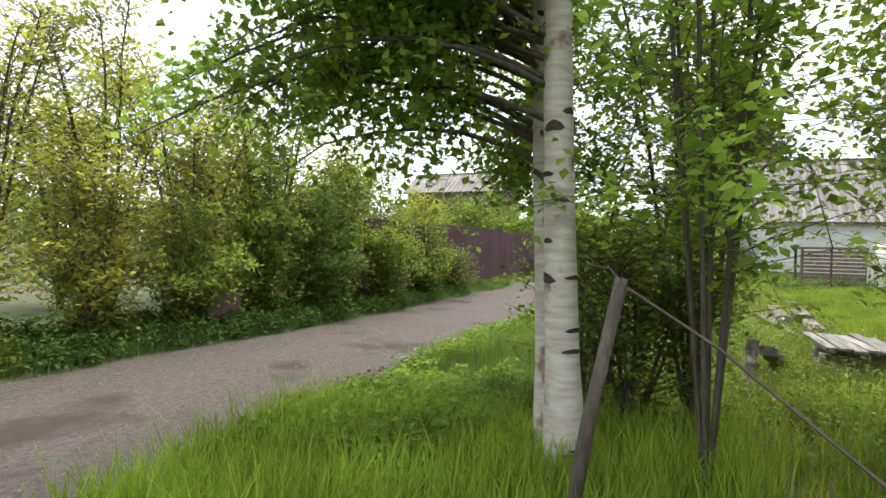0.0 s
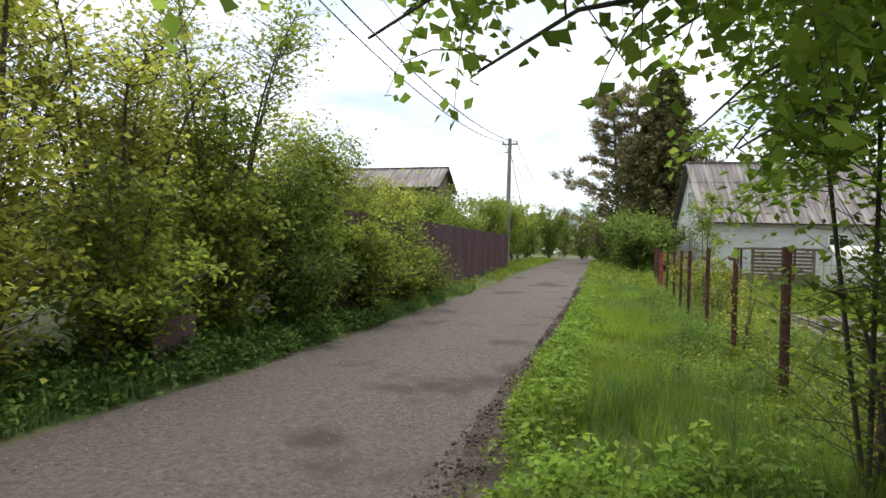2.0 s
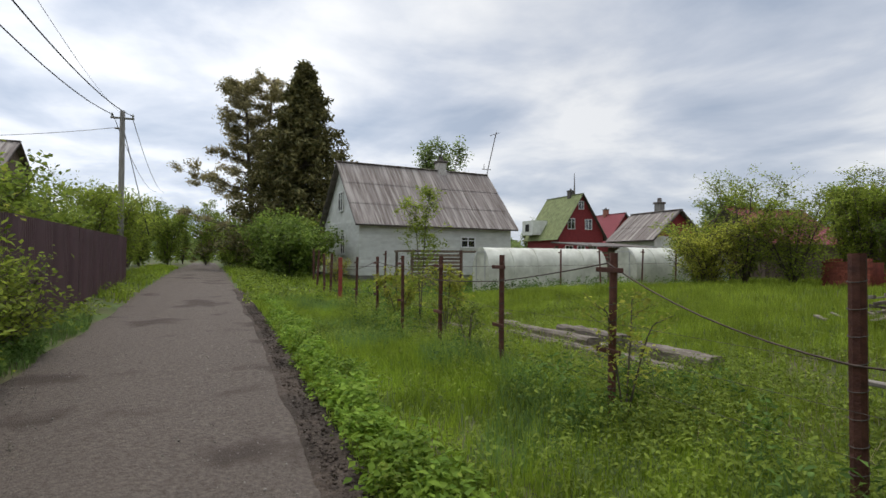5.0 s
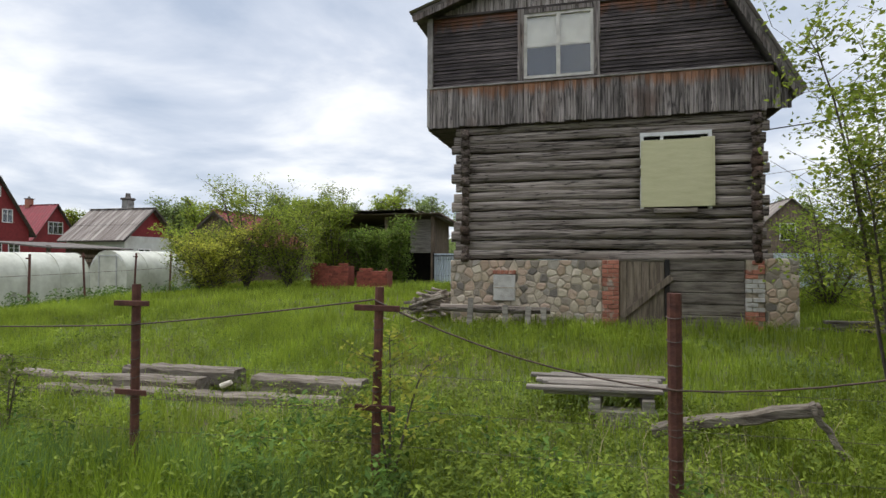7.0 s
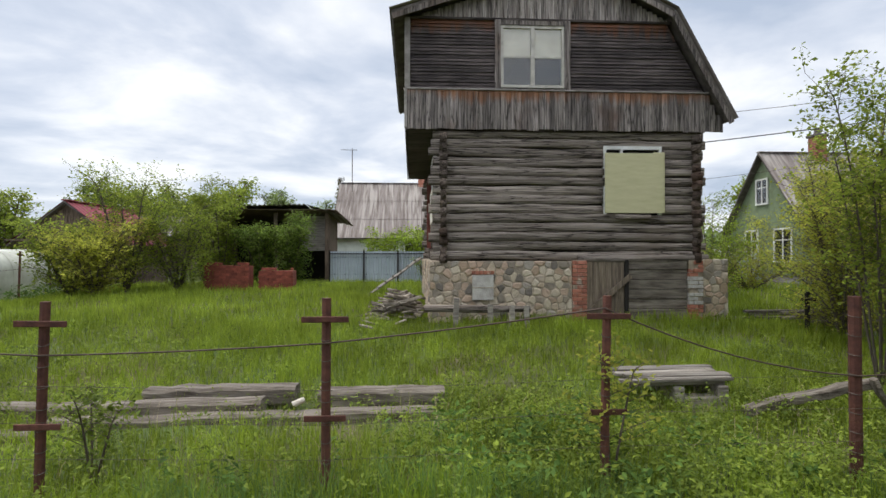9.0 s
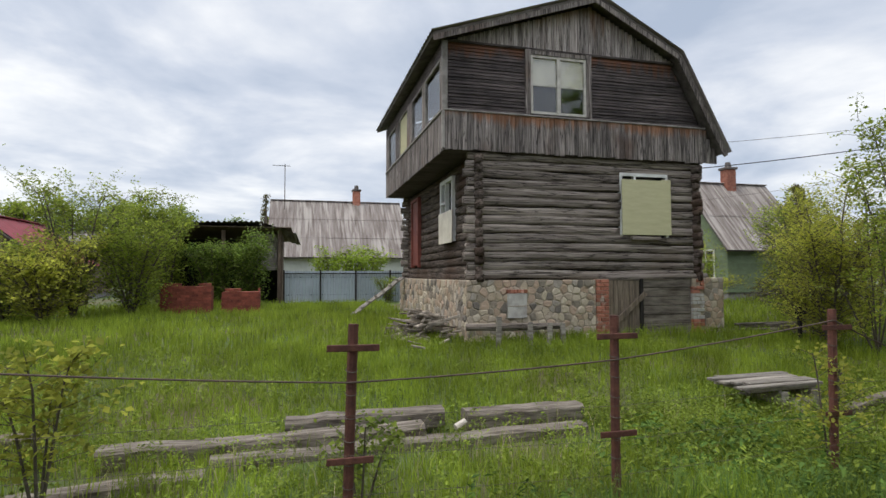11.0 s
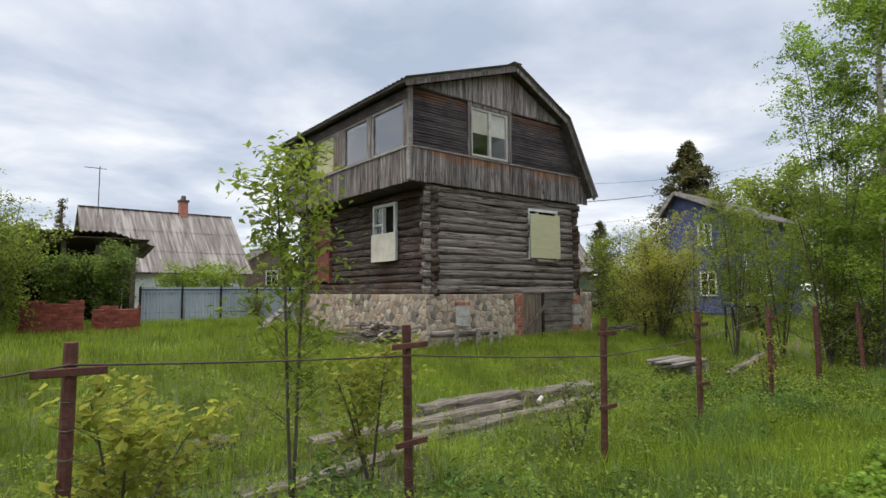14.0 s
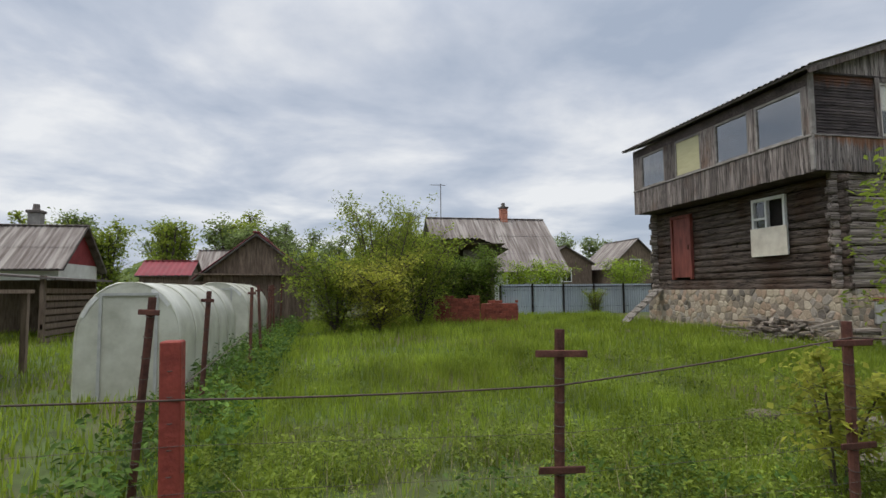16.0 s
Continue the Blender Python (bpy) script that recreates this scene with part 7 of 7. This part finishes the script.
def verge_grass_keep(x, y):
    """Little grass grows in the ground elder, and none on the bare shoulder."""
    yy = y - road_shift(x) - road_right(x)
    bare = (x < 2.5) & (yy < 0.14)
    return verge_r(x, y) & ~bare & (~elder_strip(x, y) | (np.sin(x * 731.1 + y * 417.7) > 0.5))


def verge_l(x, y):
    return (y - road_shift(x)) < -2.52 + 0.10 * wavy(x, x * 0, 1.9, 1.0)


meadow("verge_grass", "bright tall green grass along the lane verge", 62000, -16.5, 6.8, 0.5, 3.0, 0.10, 0.34, 0.008, L_GRASS, verge_grass_keep)
meadow("fine_verge_grass", "fine blue-green grass before the wire fence", 26000, -15.5, 4.0, 1.35, 2.9, 0.16, 0.46, 0.006, L_BLUEGRASS, dark_patches)
meadow("birch_grass", "tall lush grass round the birches", 14000, 2.6, 5.3, 0.9, 4.2, 0.18, 0.50, 0.010, L_GRASS, verge_r)
meadow("plot_grass", "green meadow grass over the plot", 95000, -16.2, 3.5, 3.0, 9.9, 0.10, 0.30, 0.009, L_GRASSLOT, plot_gaps)
meadow("back_grass", "green meadow grass at the back of the plot", 42000, -16.2, 5.0, 9.7, 21.2, 0.15, 0.34, 0.016, L_GRASSLOT, off_house)
meadow("left_verge_grass", "grass along the thicket side of the lane", 26000, -12, 7.5, -3.6, -2.4, 0.08, 0.30, 0.009, L_BLUEGRASS, verge_l)
meadow("far_verge_grass", "grass on the far verges", 24000, -46, -16, -5.0, 4.0, 0.12, 0.34, 0.022, L_GRASS, lambda x, y: verge_r(x, y) | verge_l(x, y))
meadow("garden_grass", "grass in the neighbouring garden", 26000, -30, -15.9, 3.0, 22, 0.10, 0.30, 0.022, L_GRASSLOT, off_house)
meadow("right_garden_grass", "grass in the garden beyond the house", 18000, 2.2, 16, 3.0, 20, 0.12, 0.36, 0.022, L_GRASSLOT)


def weeds(name, label, plants, leaves, x0, x1, y0, y1, hmin, hmax, size, mat, keep=None, spread=0.12, flat=0.45, wide=0.5):
    """Broad-leaved plants: leaves in tiers round short stalks."""
    x, y = r.uniform(x0, x1, plants), r.uniform(y0, y1, plants)
    k = wavy(x, y, 0.9, 4.2) + r.normal(0, 0.4, plants) > -0.35
    x, y = x[k], y[k]
    if keep is not None:
        k = keep(x, y)
        x, y = x[k], y[k]
    z = ground_z(x, y)
    h = r.uniform(hmin, hmax, len(x))
    i = np.repeat(np.arange(len(x)), leaves)
    t = r.uniform(0.2, 1.0, len(i))
    a = r.uniform(0, 2 * np.pi, len(i))
    d = spread * (1.15 - t * 0.7) * r.uniform(0.4, 1.2, len(i))
    pts = np.stack([x[i] + np.cos(a) * d, y[i] + np.sin(a) * d, z[i] + h[i] * t], 1)
    return tagged(new(name, mesh_of(name, *leaf_geo(pts, size, r, flat, 0.3, wide), mat)), label, "weeds", kind="stuff")


weeds("verge_weeds", "broad-leaved ground elder along the verge", 3000, 18, -16, 6.5, 0.7, 3.3, 0.10, 0.32, 0.043, L_WEED, verge_r, 0.12)
weeds("plot_weeds", "nettles and broad weeds in the plot", 3600, 20, -16, 2.5, 3.0, 5.6, 0.12, 0.40, 0.043, L_WEED, plot_gaps, 0.13)
weeds("low_plot_weeds", "low weeds among the meadow grass", 2200, 10, -15.8, 2.5, 5.2, 10.0, 0.08, 0.24, 0.055, L_WEED, off_house, 0.12)
weeds("thicket_weeds", "dark nettles under the thicket", 3200, 16, -9, 3.4, -3.8, -2.5, 0.10, 0.38, 0.065, L_NETTLE, verge_l, 0.14)
weeds("open_verge_weeds", "light green weeds before the thicket", 1300, 16, 3.4, 7.5, -3.8, -2.6, 0.10, 0.42, 0.065, L_WEED, verge_l, 0.14)
weeds("ground_elder", "bright ground elder in a dense strip beside the lane", 3600, 24, -15, 3.6, 0.72, 1.6, 0.08, 0.30, 0.068, L_ELDER, elder_strip, 0.15, 0.85, 0.6)
weeds("elder_clumps", "lush ground elder clumps round the birch grass", 650, 24, 1.2, 4.2, 1.3, 2.6, 0.12, 0.34, 0.07, L_ELDER, verge_r, 0.16, 0.7, 0.55)
weeds("fence_nettles", "tall nettles along the wire fence", 600, 26, -16, 1.5, 2.3, 3.7, 0.2, 0.50, 0.05, L_WEED, None, 0.13, 0.5, 0.42)
weeds("dark_fence_nettles", "dark tall nettle patches along the wire fence", 450, 26, -16, 0.5, 2.2, 4.3, 0.2, 0.52, 0.07, L_NETTLE, dark_patches, 0.15, 0.5, 0.42)
weeds("fence_weeds", "nettles along the side fence", 700, 12, -17.0, -15.6, 3.0, 20.0, 0.2, 0.6, 0.09, L_NETTLE, None, 0.14)
weeds("far_weeds", "weeds along the far verges", 1400, 8, -42, -14, 0.4, 3.6, 0.15, 0.5, 0.12, L_WEED, verge_r, 0.2)
weeds("far_left_weeds", "weeds under the brown fence", 700, 8, -30, -8, -4.4, -2.6, 0.12, 0.35, 0.1, L_WEED, verge_l, 0.16)

# dry stalks and litter
n = 700
x, y = 4.0 + r.normal(0, 0.28, n) * 1.0, 1.75 + r.normal(0, 0.2, n)
x, y = np.where(r.uniform(size=n) < 0.5, x - 0.9, x), y
tagged(new("dry_grass_heap", mesh_of("dry_grass_heap", *blade_geo(x, y, ground_z(x, y) + r.uniform(0, 0.07, n), r.uniform(0.02, 0.10, n), np.full(n, 0.006), r, 4.0), M_STRAW)), "flattened heap of dry straw on the verge", "dry grass", kind="stuff")
n = 1500
x, y = r.uniform(-15.5, 2, n), r.uniform(3.0, 5.4, n)
tagged(new("dry_stalks", mesh_of("dry_stalks", *blade_geo(x, y, ground_z(x, y), r.uniform(0.12, 0.4, n), np.full(n, 0.005), r, 0.9), M_STRAW)), "scattered dry stalks in the grass", "dry grass", kind="stuff")


def pebbles(name, label, n, x0, x1, y0, y1, smin, smax, mat=M_PEBBLE, lift=0.035):
    x, y = r.uniform(x0, x1, n), r.uniform(y0, y1, n)
    y = y + road_shift(x)
    z = road_z(x) + lift
    s = smin + (smax - smin) * r.uniform(0, 1, n) ** 4
    o = np.array([(1, 0, 0), (-1, 0, 0), (0, 1, 0), (0, -1, 0), (0, 0, 0.7), (0, 0, -0.7)], float)
    a = r.uniform(0, 2 * np.pi, n)
    v = o[None] * r.uniform(0.6, 1.3, (n, 6, 1)) * s[:, None, None]
    vx = v[..., 0] * np.cos(a)[:, None] - v[..., 1] * np.sin(a)[:, None]
    vy = v[..., 0] * np.sin(a)[:, None] + v[..., 1] * np.cos(a)[:, None]
    v = np.stack([vx + x[:, None], vy + y[:, None], v[..., 2] + z[:, None]], -1)
    f = np.array([[0, 2, 4], [2, 1, 4], [1, 3, 4], [3, 0, 4], [2, 0, 5], [1, 2, 5], [3, 1, 5], [0, 3, 5]])
    f = (np.arange(n)[:, None, None] * 6 + f[None]).reshape(-1, 3)
    return tagged(new(name, mesh_of(name, v.reshape(-1, 3), f, mat)), label, "gravel", kind="stuff")


pebbles("road_gravel", "loose grey gravel on the lane", 9000, -8, 7, -2.5, 0.5, 0.002, 0.013)
pebbles("edge_clods", "dark clods and twigs along the lane edge", 4200, -14, 2.6, 0.46, 0.82, 0.006, 0.026, M_CLOD, 0.06)
